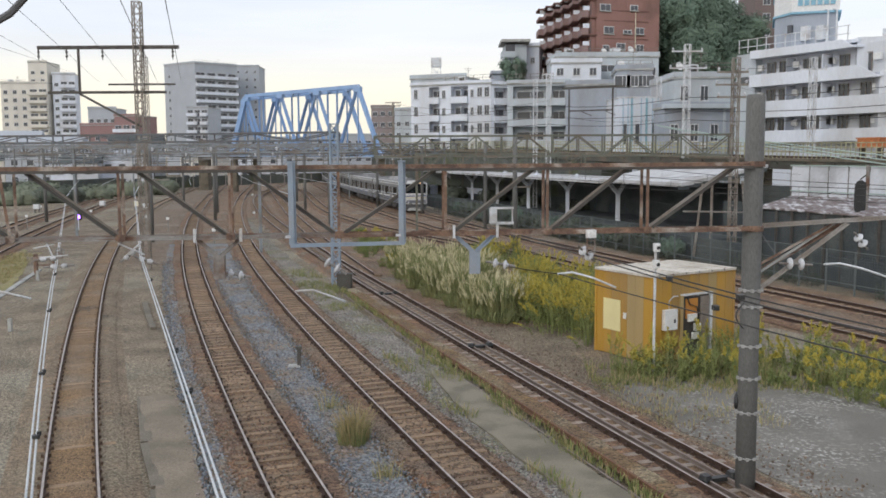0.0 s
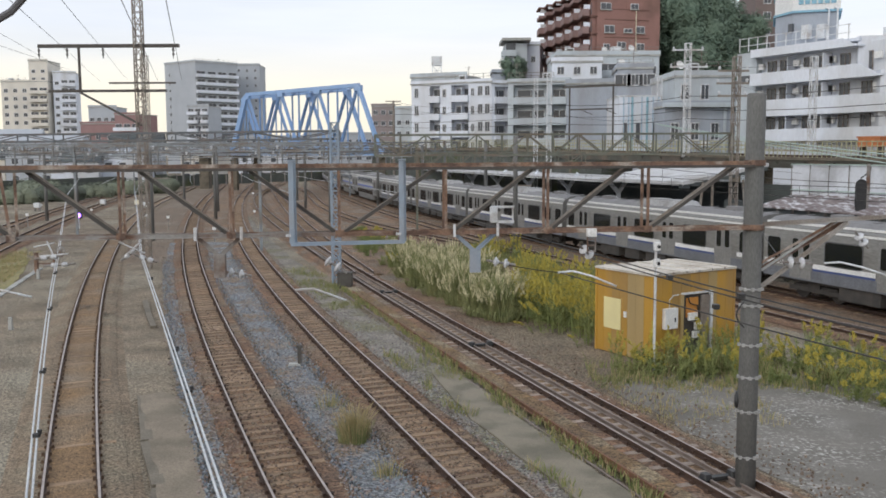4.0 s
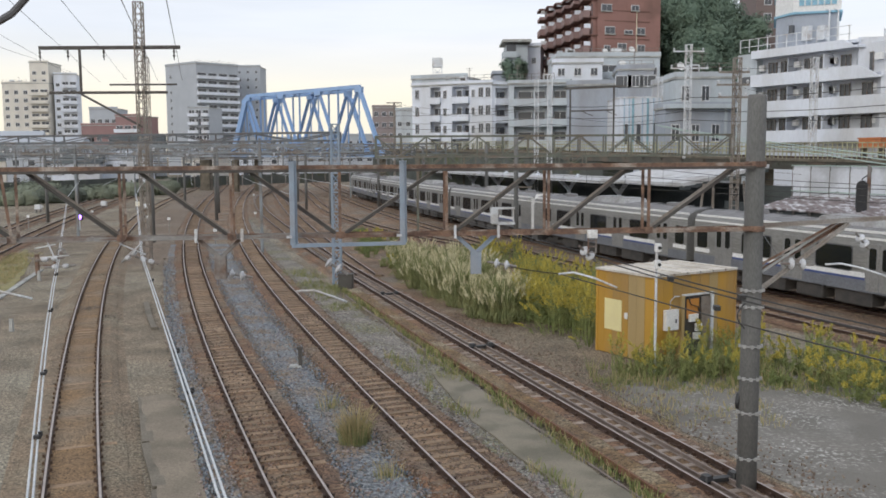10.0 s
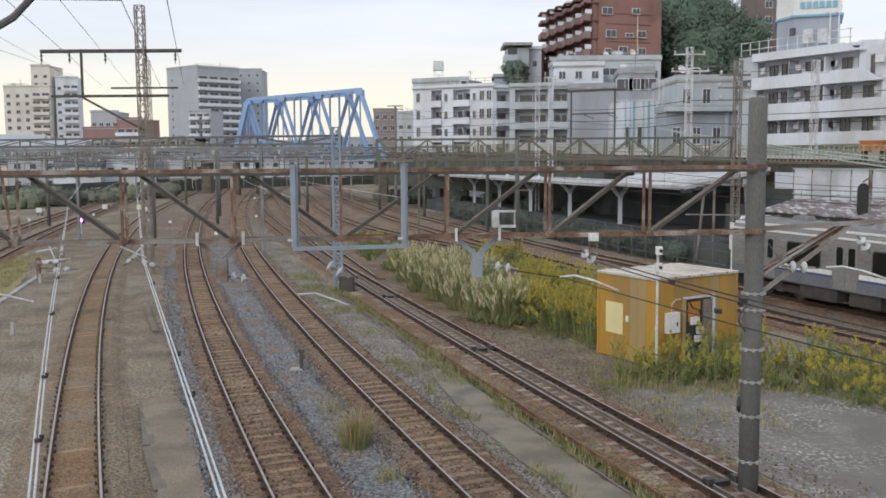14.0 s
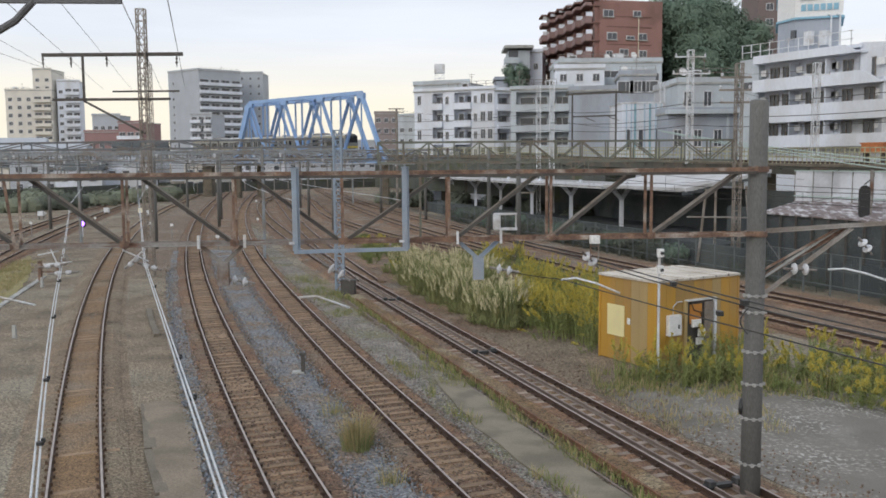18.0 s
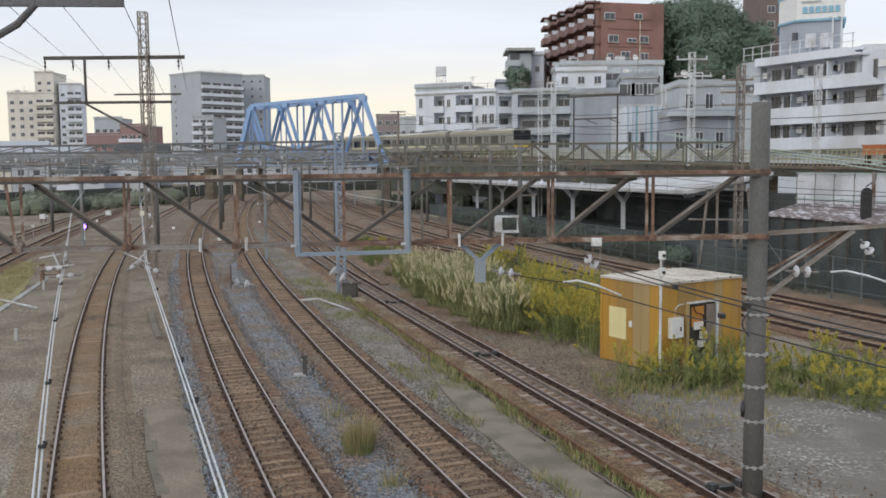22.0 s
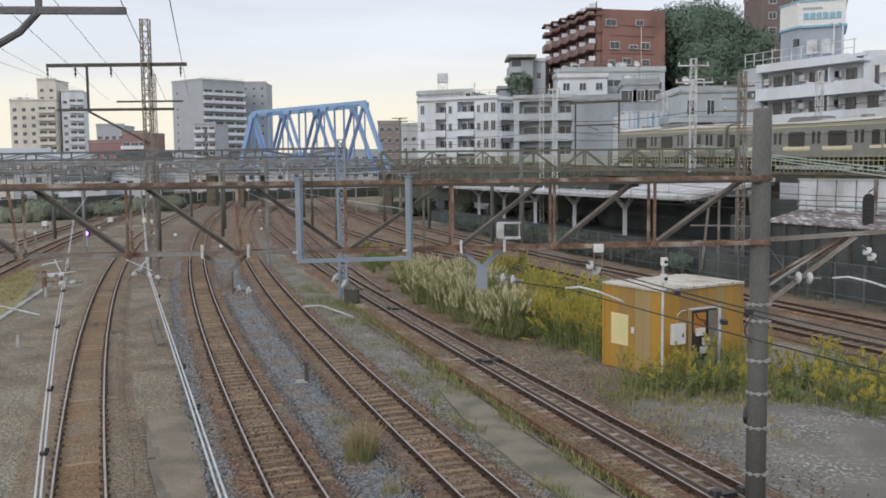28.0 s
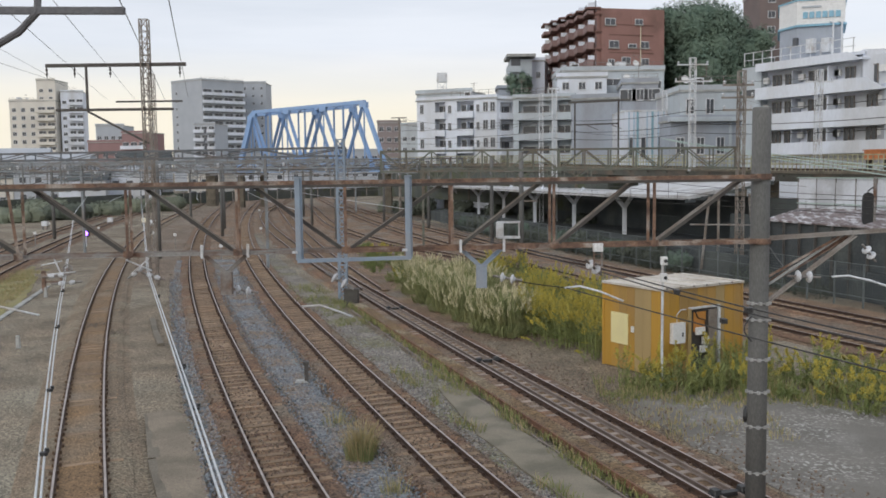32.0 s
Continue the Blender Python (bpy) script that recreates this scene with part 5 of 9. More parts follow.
def striped_house():
    m, w = face((21.8, 112), (27.5, 112))
    b = thing("striped_house", "small white house with blue vertical stripes", "house", m)
    part("wall", Geo().box((w / 2, 4, 6.85), (w, 8, 13.7)), M["white_wall"], b)
    part("roof_edge", Geo().box((w / 2, 4, 13.78), (w + 0.16, 8.16, 0.16)), M["white_steel"], b)
    for x in (0.55, 1.15, 1.6, 2.75, 3.4, 4.1, 4.75, 5.3):
        part("stripe", Geo().box((x, -0.05, 10.3), (0.26 if x in (1.6, 3.4) else 0.13, 0.1, 6.8)), M["stripe_teal" if x in (1.6, 3.4) else "stripe_blue"], b)
    for x in (0.75, 2.3, 4.4):
        wo = part("window", Geo().box((x, -0.03, 9.4), (0.5, 0.08, 2.4)), M["window"], b)
        part("window_frame", Geo().box((x - 0.27, -0.05, 9.4), (0.06, 0.1, 2.5)).box((x + 0.27, -0.05, 9.4), (0.06, 0.1, 2.5)).box((x, -0.05, 10.62), (0.6, 0.1, 0.06)), M["white_steel"], wo)


striped_house()
# stepped grey apartments
bay_block("apartment_block", "light-grey stepped apartment block with deep balconies", (10.1, 135), (18.7, 133), 14, 17.1, (14.05, 11.1, 8.15, 5.2), [(0, 0.8, ()), (0.8, 5.6, None), (5.6, 6.3, ()), (6.3, 8.4, None), (8.4, 8.83, ())], "grey_wall", 2.95)
building("apartment_block", "light-grey apartment wing with a blank end wall", (18.2, 132), (25.1, 130), 12, 0, 16.6, 2.9, 1, "mid_grey", first=14.5, win=(2.4, 1.2))
building("apartment_block", "light-grey upper floors with ribbon windows", (17.8, 140), (33.2, 140), 12, 0, 21.4, 2.9, 5, "grey_wall", first=15.2, win=(2.2, 1.4), balcony=[(0, 3)], style="grey_wall")
building("apartment_block", "grey apartment block behind the striped house", (24.6, 128), (29.4, 127.4), 10, 0, 18.4, 2.9, 3, "mid_grey", first=9.6, win=(2.2, 1.5))
building("roof_storey", "white set-back storey above the grey apartments", (16.7, 136.2), (23.8, 135.6), 3.5, 17.5, 20.1, 2.5, 3, "white_wall", first=17.6, win=(1.0, 1.1))
# white apartments
bay_block("apartment_block", "white five-storey apartment block with columns of recessed balconies", (-4.5, 155), (8.5, 148.5), 14, 18.3, (15.4, 12.55, 9.7, 6.85, 4.0), [(0, 1.9, ((0.95, 0.7, 1.5),)), (1.9, 3.4, ()), (3.4, 5.3, None), (5.3, 7.4, ((6.1, 0.6, 1.2),)), (7.4, 10.45, None), (10.45, 14.53, ((11.2, 0.55, 1.2), (12.55, 0.85, 1.5), (13.8, 0.85, 1.5)))], "white_wall")
bay_block("apartment_block", "white apartment wing with recessed balconies", (8.55, 148.6), (13.2, 150.5), 12, 18.0, (15.0, 12.15, 9.3, 6.45), [(0, 0.5, ()), (0.5, 3.0, None), (3.0, 5.02, ((4.1, 0.8, 1.4),))], "white_wall")
building("roof_storey", "set-back top storey with a flat roof", (-4.6, 157.5), (4.6, 153.4), 6, 17.8, 19.6, 2.6, 3, "grey_wall", first=18, win=(1.2, 0.9))
tk = thing("water_tank", "white panelled rooftop water tank on a tall lattice stand", "water tank", pose(-0.25, 157, 19.9))
part("tank", Geo().box((0, 0, 2.55), (1.75, 1.6, 1.5), cut=0.06), M["white_steel"], tk)
for z in (2.1, 2.55, 3.0):
    part("panel_rib", Geo().box((0, 0, z), (1.8, 1.65, 0.05)), M["white_box"], tk)
for x in (-0.75, 0.75):
    part("leg", Geo().box((x, -0.65, 0.9), (0.1, 0.1, 1.8)), M["white_steel"], tk)
    part("leg", Geo().box((x, 0.65, 0.9), (0.1, 0.1, 1.8)), M["white_steel"], tk)
    part("brace", Geo().beam((x, -0.65, 0.1), (-x, -0.65, 1.7), 0.08, 0.08), M["white_steel"], tk)
part("tie", Geo().beam((-0.75, -0.65, 0.9), (0.75, -0.65, 0.9), 0.08, 0.08), M["white_steel"], tk)
building("small_block", "distant brown apartment block", (-18, 250), (-11.8, 250), 10, 0, 19.6, 2.9, 3, "pink_wall", first=5, win=(1.2, 1.2))
building("small_block", "distant grey house beside the line", (-11.5, 245), (-7.0, 243), 10, 0, 18.6, 2.9, 2, "grey_wall", first=5, win=(1.2, 1.2))
hh = thing("hill_house", "grey house on the hill under a wide flat roof slab", "house", pose(12.4, 175, 0))
part("wall", Geo().box((2.3, 4, 13.6), (4.0, 7.6, 27.8)), M["grey_wall"], hh)
part("roof", Geo().box((2.2, 3.6, 28.1), (5.4, 9.4, 0.5)), M["pale_concrete"], hh)
part("balcony_wall", Geo().box((0.9, -0.6, 25.6), (2.6, 0.2, 1.1)).box((-0.3, 1.4, 25.6), (0.2, 4.0, 1.1)), M["grey_wall"], hh)
part("window", Geo().box((1.2, 0.17, 26.9), (1.8, 0.1, 1.3)), M["window"], hh)
building("hill_house", "narrow white house beside the hill house", (16.9, 178), (19.3, 177.5), 8, 0, 27.3, 2.8, 1, "white_wall", first=23.4, win=(0.8, 1.1), side=2)
building("hill_house", "low house with a dark flat roof below the hill house", (10.0, 172), (13.0, 172), 6, 0, 21.6, 2.9, 1, "mid_grey", first=17, win=(1.2, 1.2), roof_mat="dark_wall")


def red_building():
    b = thing("brick_apartment", "red-brown tiled apartment tower with stepped balconies on the hill", "apartment building")
    A, B, C = Vector((19.9, 188, 0)), Vector((25.6, 159.5, 0)), Vector((36.6, 162.5, 0))
    H, n = 33.6, 6
    d = (B - A) / n
    e = (C - B).normalized()
    nrm = Vector((e.y, -e.x, 0))
    yaw = math.degrees(math.atan2(e.y, e.x))
    back = Vector((0, 24, 0))
    # the stepped side: one set-back wall block for each bay
    for i in range(n):
        p, q = A + d * i + e * 1.5, A + d * (i + 1) + e * 1.5
        part("bay_wall", Geo().prism([(p.x, q.y), ((q + e * 12).x, (q + e * 12).y), ((p + e * 12).x, p.y + 14), (p.x, p.y)], GROUND, H + 1.6 - 0.2 * i), M["red_wall"], b)
        for z in (24.4, 27.35, 30.3, 33.25):
            o = A + d * i
            bl = part("balcony", Geo().prism([(o.x, o.y + d.y), (o.x + 2.6, o.y + d.y + 0.3), (o.x + 2.6, o.y), (o.x, o.y)], z - 0.22, z), M["red_dark"], b)
            k = 0.95 if z < 33 else 0.35
            part("balcony_wall", Geo().box((o.x, o.y + d.y / 2, z + k / 2), (0.16, abs(d.y) + 0.3, k + 0.2)).box((o.x + d.x / 2, o.y + d.y, z + k / 2), (d.x + 0.2, 0.16, k + 0.2)), M["pink"], bl)
            part("partition", Geo().box((o.x + 0.72, o.y + d.y + 0.3, z + 1.4), (1.1, 0.14, 0.8)), M["white_wall"], bl)
            part("balcony_door", Geo().box((o.x + 1.55, o.y + d.y / 2 - 0.4, z + 1.2), (0.1, 3.2, 2.0)), M["window"], b)
        part("eave", Geo().box((A.x + d.x * (i + 0.5) + 0.6, A.y + d.y * (i + 0.5), H + 1.55 - 0.2 * i), (d.x + 1.6, abs(d.y), 0.3)), M["red_dark"], b)
    # the plain street face
    part("wall", Geo().prism([(B.x + 1.5, B.y + 0.3), (C.x, C.y), ((C + back).x, (C + back).y), (B.x + 8, B.y + 20)], GROUND, 31.6), M["red_wall"], b)
    P = B + e * 5.2
    part("upper_wall", Geo().prism([(B.x + 1.5, B.y + 0.3), (P.x, P.y), (P.x + 2, P.y + 12), (B.x + 4, B.y + 14)], 31.6, 33.3), M["red_wall"], b)
    Q, R = B + e * 7.2, B + e * 10.4
    part("upper_wall", Geo().prism([(Q.x, Q.y), (R.x, R.y), (R.x, R.y + 6), (Q.x, Q.y + 6)], 31.6, 32.9), M["red_wall"], b)
    for z in (26.7, 29.7, 31.45):
        part("string_course", Geo().beam(B + e * 1.6 + nrm * 0.04 + Vector((0, 0, z)), C + nrm * 0.04 + Vector((0, 0, z)), 0.1, 0.16), M["red_dark"], b)
    for u, z, w, h in ((3.2, 31.9, 2.0, 1.2), (3.9, 28.1, 1.9, 1.3), (6.2, 25.4, 1.7, 1.2), (6.2, 22.2, 1.7, 1.2), (8.6, 32.0, 1.5, 1.0), (9.7, 28.1, 1.7, 1.2), (7.4, 27.9, 1.6, 0.7), (3.4, 25.0, 1.2, 1.2), (9.8, 25.2, 1.5, 1.2)):
        m = Matrix.Translation(B + e * u + nrm * 0.06 + Vector((0, 0, z))) @ pose(0, 0, 0, 0, 0, yaw)
        wo = part("window", Geo().box((0, 0, 0), (w, 0.16, h)), M["white_steel"], b, m=m)
        part("window_pane", Geo().box((-w / 4 + 0.03, -0.06, 0), (w / 2 - 0.14, 0.1, h - 0.2)).box((w / 4 - 0.03, -0.06, 0), (w / 2 - 0.14, 0.1, h - 0.2)), M["window"], wo)
        part("window_sill", Geo().box((0, -0.12, -h / 2 - 0.05), (w + 0.2, 0.3, 0.12)), M["pale_concrete"], wo)
    part("down_pipe", Geo().tube([B + e * 8.9 + nrm * 0.15 + Vector((0, 0, 18)), B + e * 8.9 + nrm * 0.15 + Vector((0, 0, 31.5))], 0.07, 6), M["train_cream"], b)

red_building()
M["taupe"] = mat("taupe_tile_wall", (0.20, 0.155, 0.145), (0.17, 0.132, 0.125), 0.3, 0.8, fine=4, grain_amt=0.05, bump=0.03)
building("brick_tower", "taupe tiled building behind the tree", (61, 180), (70, 180), 10, 0, 40, 2.9, 2, "taupe", first=20, win=(1.4, 1.3))
# towers on the far side of the yard
building("apartment_tower", "distant beige apartment tower with balconies", (-164.2, 350), (-146.7, 350), 20, 0, 34.4, 3.0, 5, "beige_wall", first=6, win=(1.5, 1.4), balcony=[(3, 5)], style="beige_wall")
building("roof_storey", "taller stair tower of the beige block", (-154, 351), (-146.9, 351), 12, 30, 42.2, 3.0, 2, "beige_wall", first=31, win=(1.4, 1.2))
building("roof_storey", "upper floors of the beige block", (-145.5, 352), (-137.6, 354), 12, 0, 37.9, 3.0, 3, "white_wall", first=6, win=(1.4, 1.2), balcony=[(1, 3)], style="white_wall")
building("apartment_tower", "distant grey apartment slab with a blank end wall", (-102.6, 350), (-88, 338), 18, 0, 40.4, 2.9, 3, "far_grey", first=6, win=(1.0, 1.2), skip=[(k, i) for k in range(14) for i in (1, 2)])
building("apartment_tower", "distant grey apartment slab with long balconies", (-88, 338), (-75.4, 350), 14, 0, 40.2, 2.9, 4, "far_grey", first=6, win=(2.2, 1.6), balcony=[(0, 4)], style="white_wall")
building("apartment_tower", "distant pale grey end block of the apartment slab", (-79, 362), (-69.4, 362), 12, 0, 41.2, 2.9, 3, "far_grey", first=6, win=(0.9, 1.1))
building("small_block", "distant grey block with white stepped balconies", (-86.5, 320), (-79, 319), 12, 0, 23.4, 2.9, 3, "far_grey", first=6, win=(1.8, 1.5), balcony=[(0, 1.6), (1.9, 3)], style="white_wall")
building("small_block", "distant red-brown low block", (-110, 285), (-95, 283), 10, 0, 16.4, 3.0, 4, "hazed_red", first=5, win=(1.5, 1.2))
building("small_block", "distant red-brown block with white bands", (-97, 278), (-89, 276), 10, 0, 18.8, 3.0, 3, "hazed_red", first=5, win=(1.5, 1.2), balcony=[(0, 3)], style="white_wall")
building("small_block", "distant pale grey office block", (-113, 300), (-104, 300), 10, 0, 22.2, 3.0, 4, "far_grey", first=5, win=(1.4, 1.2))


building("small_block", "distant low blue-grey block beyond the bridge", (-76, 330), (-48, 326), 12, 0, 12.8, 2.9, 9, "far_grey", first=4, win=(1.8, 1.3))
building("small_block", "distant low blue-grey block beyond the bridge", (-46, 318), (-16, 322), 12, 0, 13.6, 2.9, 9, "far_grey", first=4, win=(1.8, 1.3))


# ---- station platform ----
def platform():
    f = LINES["F"]
    p = thing("platform", "dark station platform with a flat white canopy roof on Y-shaped posts", "platform", kind="structure")
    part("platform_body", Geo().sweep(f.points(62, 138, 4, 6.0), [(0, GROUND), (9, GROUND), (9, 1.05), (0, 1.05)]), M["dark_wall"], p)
    part("canopy", Geo().sweep(f.points(65.5, 78, 3, 7.0), [(0, 4.6), (7.5, 5.95), (7.5, 6.2), (0, 4.9)]), M["canopy_roof"], p, "white sloping canopy roof")
    part("canopy", Geo().sweep(f.points(78.2, 138, 4, 7.0), [(0, 4.5), (7.5, 4.5), (7.5, 4.75), (0, 4.75)]), M["canopy_roof"], p, "weathered white canopy roof")
    for k in range(9):
        q = f.at(65.6, 7.2 + k * 0.85, 0)
        part("fascia_board", Geo().box((q.x, q.y - 0.05, 4.55 + k * 0.152), (0.8, 0.1, 0.3)), M["dark_wall"], p)
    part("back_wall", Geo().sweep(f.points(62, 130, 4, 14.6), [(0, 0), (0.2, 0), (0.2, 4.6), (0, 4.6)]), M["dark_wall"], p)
    y = 79.2
    while y < 137:
        a, b, c = f.at(y, 9.5, 1.05), f.at(y, 9.5, 3.6), f.at(y, 9.5, 4.65)
        b.z -= 0.1
        col = part("column", Geo().beam(a, b, 0.34, 0.34), M["white_wall"], p)
        part("arm", Geo().beam(b, f.at(y, 8.4, 4.65), 0.28, 0.3).beam(b, f.at(y, 10.6, 5.0), 0.28, 0.3), M["white_wall"], col)
        y += 10.3


platform()


# ---- low houses beyond the yard ----
def house(x, y, w, d, h, wall, roof, label, turn=0):
    b = thing("house", label, "house", pose(x, y, GROUND, 0, 0, turn), group="houses beyond the yard")
    part("wall", Geo().box((0, 0, h / 2), (w, d, h)), M[wall], b)
    r = h * 0.28
    part("roof", Geo().add([(-w / 2 - 0.4, -d / 2 - 0.4, h), (w / 2 + 0.4, -d / 2 - 0.4, h), (w / 2 + 0.4, 0, h + r), (-w / 2 - 0.4, 0, h + r), (w / 2 + 0.4, d / 2 + 0.4, h), (-w / 2 - 0.4, d / 2 + 0.4, h)], [(0, 1, 2, 3), (3, 2, 4, 5), (0, 3, 5), (1, 4, 2), (5, 4, 1, 0)]), M[roof], b)
    for i in range(3):
        for z in (h * 0.3, h * 0.72):
            wo = part("window", Geo().box(((i - 1) * w / 3.2, -d / 2 - 0.03, z), (1.5, 0.1, 1.3)), M["white_steel"], b)
            part("window_pane", Geo().box(((i - 1) * w / 3.2, -d / 2 - 0.09, z), (1.3, 0.06, 1.1)), M["window"], wo)


rh = random.Random(5)
for i, (x, y, w, h, wl_, rf_) in enumerate(((-112, 205, 13, 7.5, "white_wall", "far_grey"), (-98, 200, 11, 6.5, "beige_wall", "dark_wall"), (-86, 198, 10, 8.5, "far_grey", "far_grey"), (-74, 190, 9, 6.0, "white_wall", "dark_wall"), (-66, 196, 9, 7.2, "white_wall", "far_grey"), (-128, 215, 14, 9, "far_grey", "dark_wall"), (-58, 230, 9, 7, "beige_wall", "far_grey"), (-92, 225, 12, 9.5, "white_wall", "far_grey"), (-74, 228, 12, 10, "far_grey", "dark_wall"), (-48, 250, 12, 8, "white_wall", "far_grey"), (-110, 240, 14, 11, "beige_wall", "far_grey"))):
    house(x, y, w, 9, h, wl_, rf_, ("white", "beige", "grey")[("white_wall", "beige_wall", "far_grey").index(wl_)] + " two-storey house with a pitched roof beyond the yard", rh.uniform(-12, 12))
fw = thing("boundary_wall", "low dark fence at the far bend of the tracks", "wall", kind="structure")
part("wall", Geo().sweep([(-62, 210, 0), (-46, 238, 0), (-20, 262, 0), (6, 275, 0)], [(-0.15, GROUND), (0.15, GROUND), (0.15, 2.2), (-0.15, 2.2)]), M["bank"], fw)
for i in range(14):
    q = Vector((-60, 211.5, 0)).lerp(Vector((-22, 259, 0)), i / 13)
    part("post", Geo().box((q.x, q.y - 0.4, 1.1), (0.2, 0.2, 3.0)), M["grey_steel"], fw)
bw = thing("boundary_wall", "long grey concrete wall at the yard's edge", "wall", kind="structure")
part("wall", Geo().sweep([(-100, 128, 0), (-82, 150, 0), (-70, 178, 0), (-62, 210, 0)], [(-0.2, GROUND), (0.2, GROUND), (0.2, 2.6), (-0.2, 2.6)]), M["bank"], bw)


# ---- rooftop clutter ----
def rooftop(p, q, depth, z, seed, n=5):
    """Small tanks, hoods, aerials and a rail on a flat roof."""
    m, w = face(p, q)
    r = random.Random(seed)
    for i in range(n):
        x, y = r.uniform(0.8, w - 0.8), r.uniform(1.2, depth * 0.5)
        kind = i % 4
        mm = m @ pose(x, y, z + 0.24)
        if kind == 0:
            t = thing("roof_unit", "white rooftop ventilation unit", "roof unit", mm, group="rooftop units")
            part("case", Geo().box((0, 0, 0.55), (1.3, 0.9, 1.1), cut=0.05), M["white_steel"], t)
            part("grille", Geo().box((0, -0.46, 0.6), (0.9, 0.04, 0.7)), M["dark_steel"], t)
        elif kind == 1:
            t = thing("aerial", "thin rooftop television aerial", "aerial", mm, group="rooftop aerials")
            part("mast", Geo().tube([(0, 0, 0), (0, 0, 2.6)], 0.04, 5), M["grey_steel"], t)
            part("rods", Geo().beam((-0.6, 0, 2.4), (0.6, 0, 2.4), 0.04, 0.04).beam((-0.4, 0, 2.1), (0.4, 0, 2.1), 0.04, 0.04), M["grey_steel"], t)
        elif kind == 2:
            t = thing("satellite_dish", "white satellite dish on a roof", "satellite dish", mm, group="rooftop dishes")
            part("dish", Geo().lathe([(0.05, 0), (0.3, 0.06), (0.5, 0.18), (0.52, 0.19), (0.3, 0.1), (0.05, 0.04)], 12, pose(0, 0, 1.0, 70, 0, 20)), M["white_box"], t)
            part("stand", Geo().tube([(0, 0.05, 0), (0, 0.05, 1.0)], 0.04, 5), M["grey_steel"], t)
        else:
            t = thing("roof_tank", "small pale rooftop water tank", "water tank", mm, group="rooftop tanks")
            part("tank", Geo().box((0, 0, 1.1), (1.5, 1.2, 1.2), cut=0.1), M["white_steel"], t)
            part("stand", Geo().box((-0.5, 0, 0.25), (0.12, 1.0, 0.5)).box((0.5, 0, 0.25), (0.12, 1.0, 0.5)), M["grey_steel"], t)
    rl = thing("roof_railing", "thin grey railing along a roof edge", "railing", m, group="roof railings")
    for z2 in (0.95, 1.4):
        part("bar", Geo().beam((0, 0.5, z + z2), (w, 0.5, z + z2), 0.05, 0.05), M["grey_steel"], rl)
    for i in range(int(w / 1.6) + 1):
        part("post", Geo().box((i * w / int(w / 1.6), 0.5, z + 0.8), (0.06, 0.06, 1.25)), M["grey_steel"], rl)


rooftop((17.8, 140), (33.2, 140), 12, 21.4, 1, 7)
rooftop((10.1, 135), (16.5, 133.5), 2.4, 17.2, 2, 2)
rooftop((1.0, 152.2), (8.5, 148.5), 6, 18.4, 3, 2)
rooftop((27.0, 106), (35.4, 106), 12, 15.9, 4, 3)
rooftop((-88, 338), (-75.4, 350), 14, 40.2, 5, 3)
rooftop((24.6, 128), (29.4, 127.4), 10, 18.4, 6, 3)
rooftop((-164.2, 350), (-155, 350), 20, 34.4, 7, 4)



# ---- yard surfaces ----
def ragged_poly(pts, step=0.5, wob=0.35):
    """The outline with small irregular bays."""
    out = []
    for (x0, y0), (x1, y1) in zip(pts, pts[1:] + pts[:1]):
        n = max(1, int(math.hypot(x1 - x0, y1 - y0) / step))
        for i in range(n):
            x, y = x0 + (x1 - x0) * i / n, y0 + (y1 - y0) * i / n
            out.append((x + noise.noise((x, y, 3)) * wob, y + noise.noise((x, y, 8)) * wob))
    return out


def slab(name, pts, z0, z1, material, label, kind="structure", category=""):
    return solid(name, Geo().prism(pts, z0, z1), material, label, category, kind)


slab("pavement", ragged_poly([(5.0, 29.6), (8, 29.9), (11.1, 30.2), (15.5, 28.5), (20, 18), (19, 4), (8.8, 12), (8.0, 19.4), (6.6, 24.0), (5.6, 27.2)]), GROUND - 0.1, -0.298, M["asphalt"], "worn grey asphalt yard with pale gravel patches")
walk_pts = [LINES["C"].at(y, o) for y, o in ((29.3, 2.2), (24, 1.62), (14, 1.5), (14, 2.75), (24, 2.85), (28.7, 3.05))]
slab("pavement", ragged_poly([(p.x, p.y) for p in walk_pts], 0.5, 0.1), GROUND - 0.1, -0.150, M["walk_slab"], "old concrete walkway between the tracks")
slab("pavement", ragged_poly([(-4.7, 14), (-3.35, 14), (-5.2, 19.6), (-6.35, 23.2), (-7.9, 27.2), (-8.5, 27.8), (-9.1, 27.3), (-7.5, 23.0), (-6.25, 19.65)], 0.4, 0.13), GROUND - 0.1, -0.186, M["slab"], "cracked concrete slab beside the track")
slab("lawn", ragged_poly([(-35.0, 72.4), (-33.3, 73.6), (-28.2, 62.7), (-24.3, 52.0), (-23.6, 47.9), (-26.5, 46.0), (-40, 71)], 0.8, 0.5), GROUND - 0.1, -0.29, M["dry_lawn"], "yellow-green patch of short dry grass")
solid("kerb", Geo().sweep([(-14.84, 45.84, 0), (-13.83, 43.0, 0), (-13.11, 41.04, 0), (-12.26, 38.86, 0)], [(-0.14, GROUND), (0.14, GROUND), (0.12, -0.2), (-0.12, -0.2)]), M["concrete"], "pale curved kerb strip beside the track", kind="structure")
kerb = Geo()
for a, b in (((-9.15, 27.4), (-7.62, 23.0)), ((-7.6, 22.9), (-6.35, 19.8)), ((-6.3, 19.6), (-4.85, 14))):
    kerb.beam((a[0] + 0.08, a[1], -0.265), (b[0] + 0.08, b[1], -0.26), 0.3, 0.15)
solid("kerb", kerb, M["concrete"], "broken concrete edging stones", kind="structure")


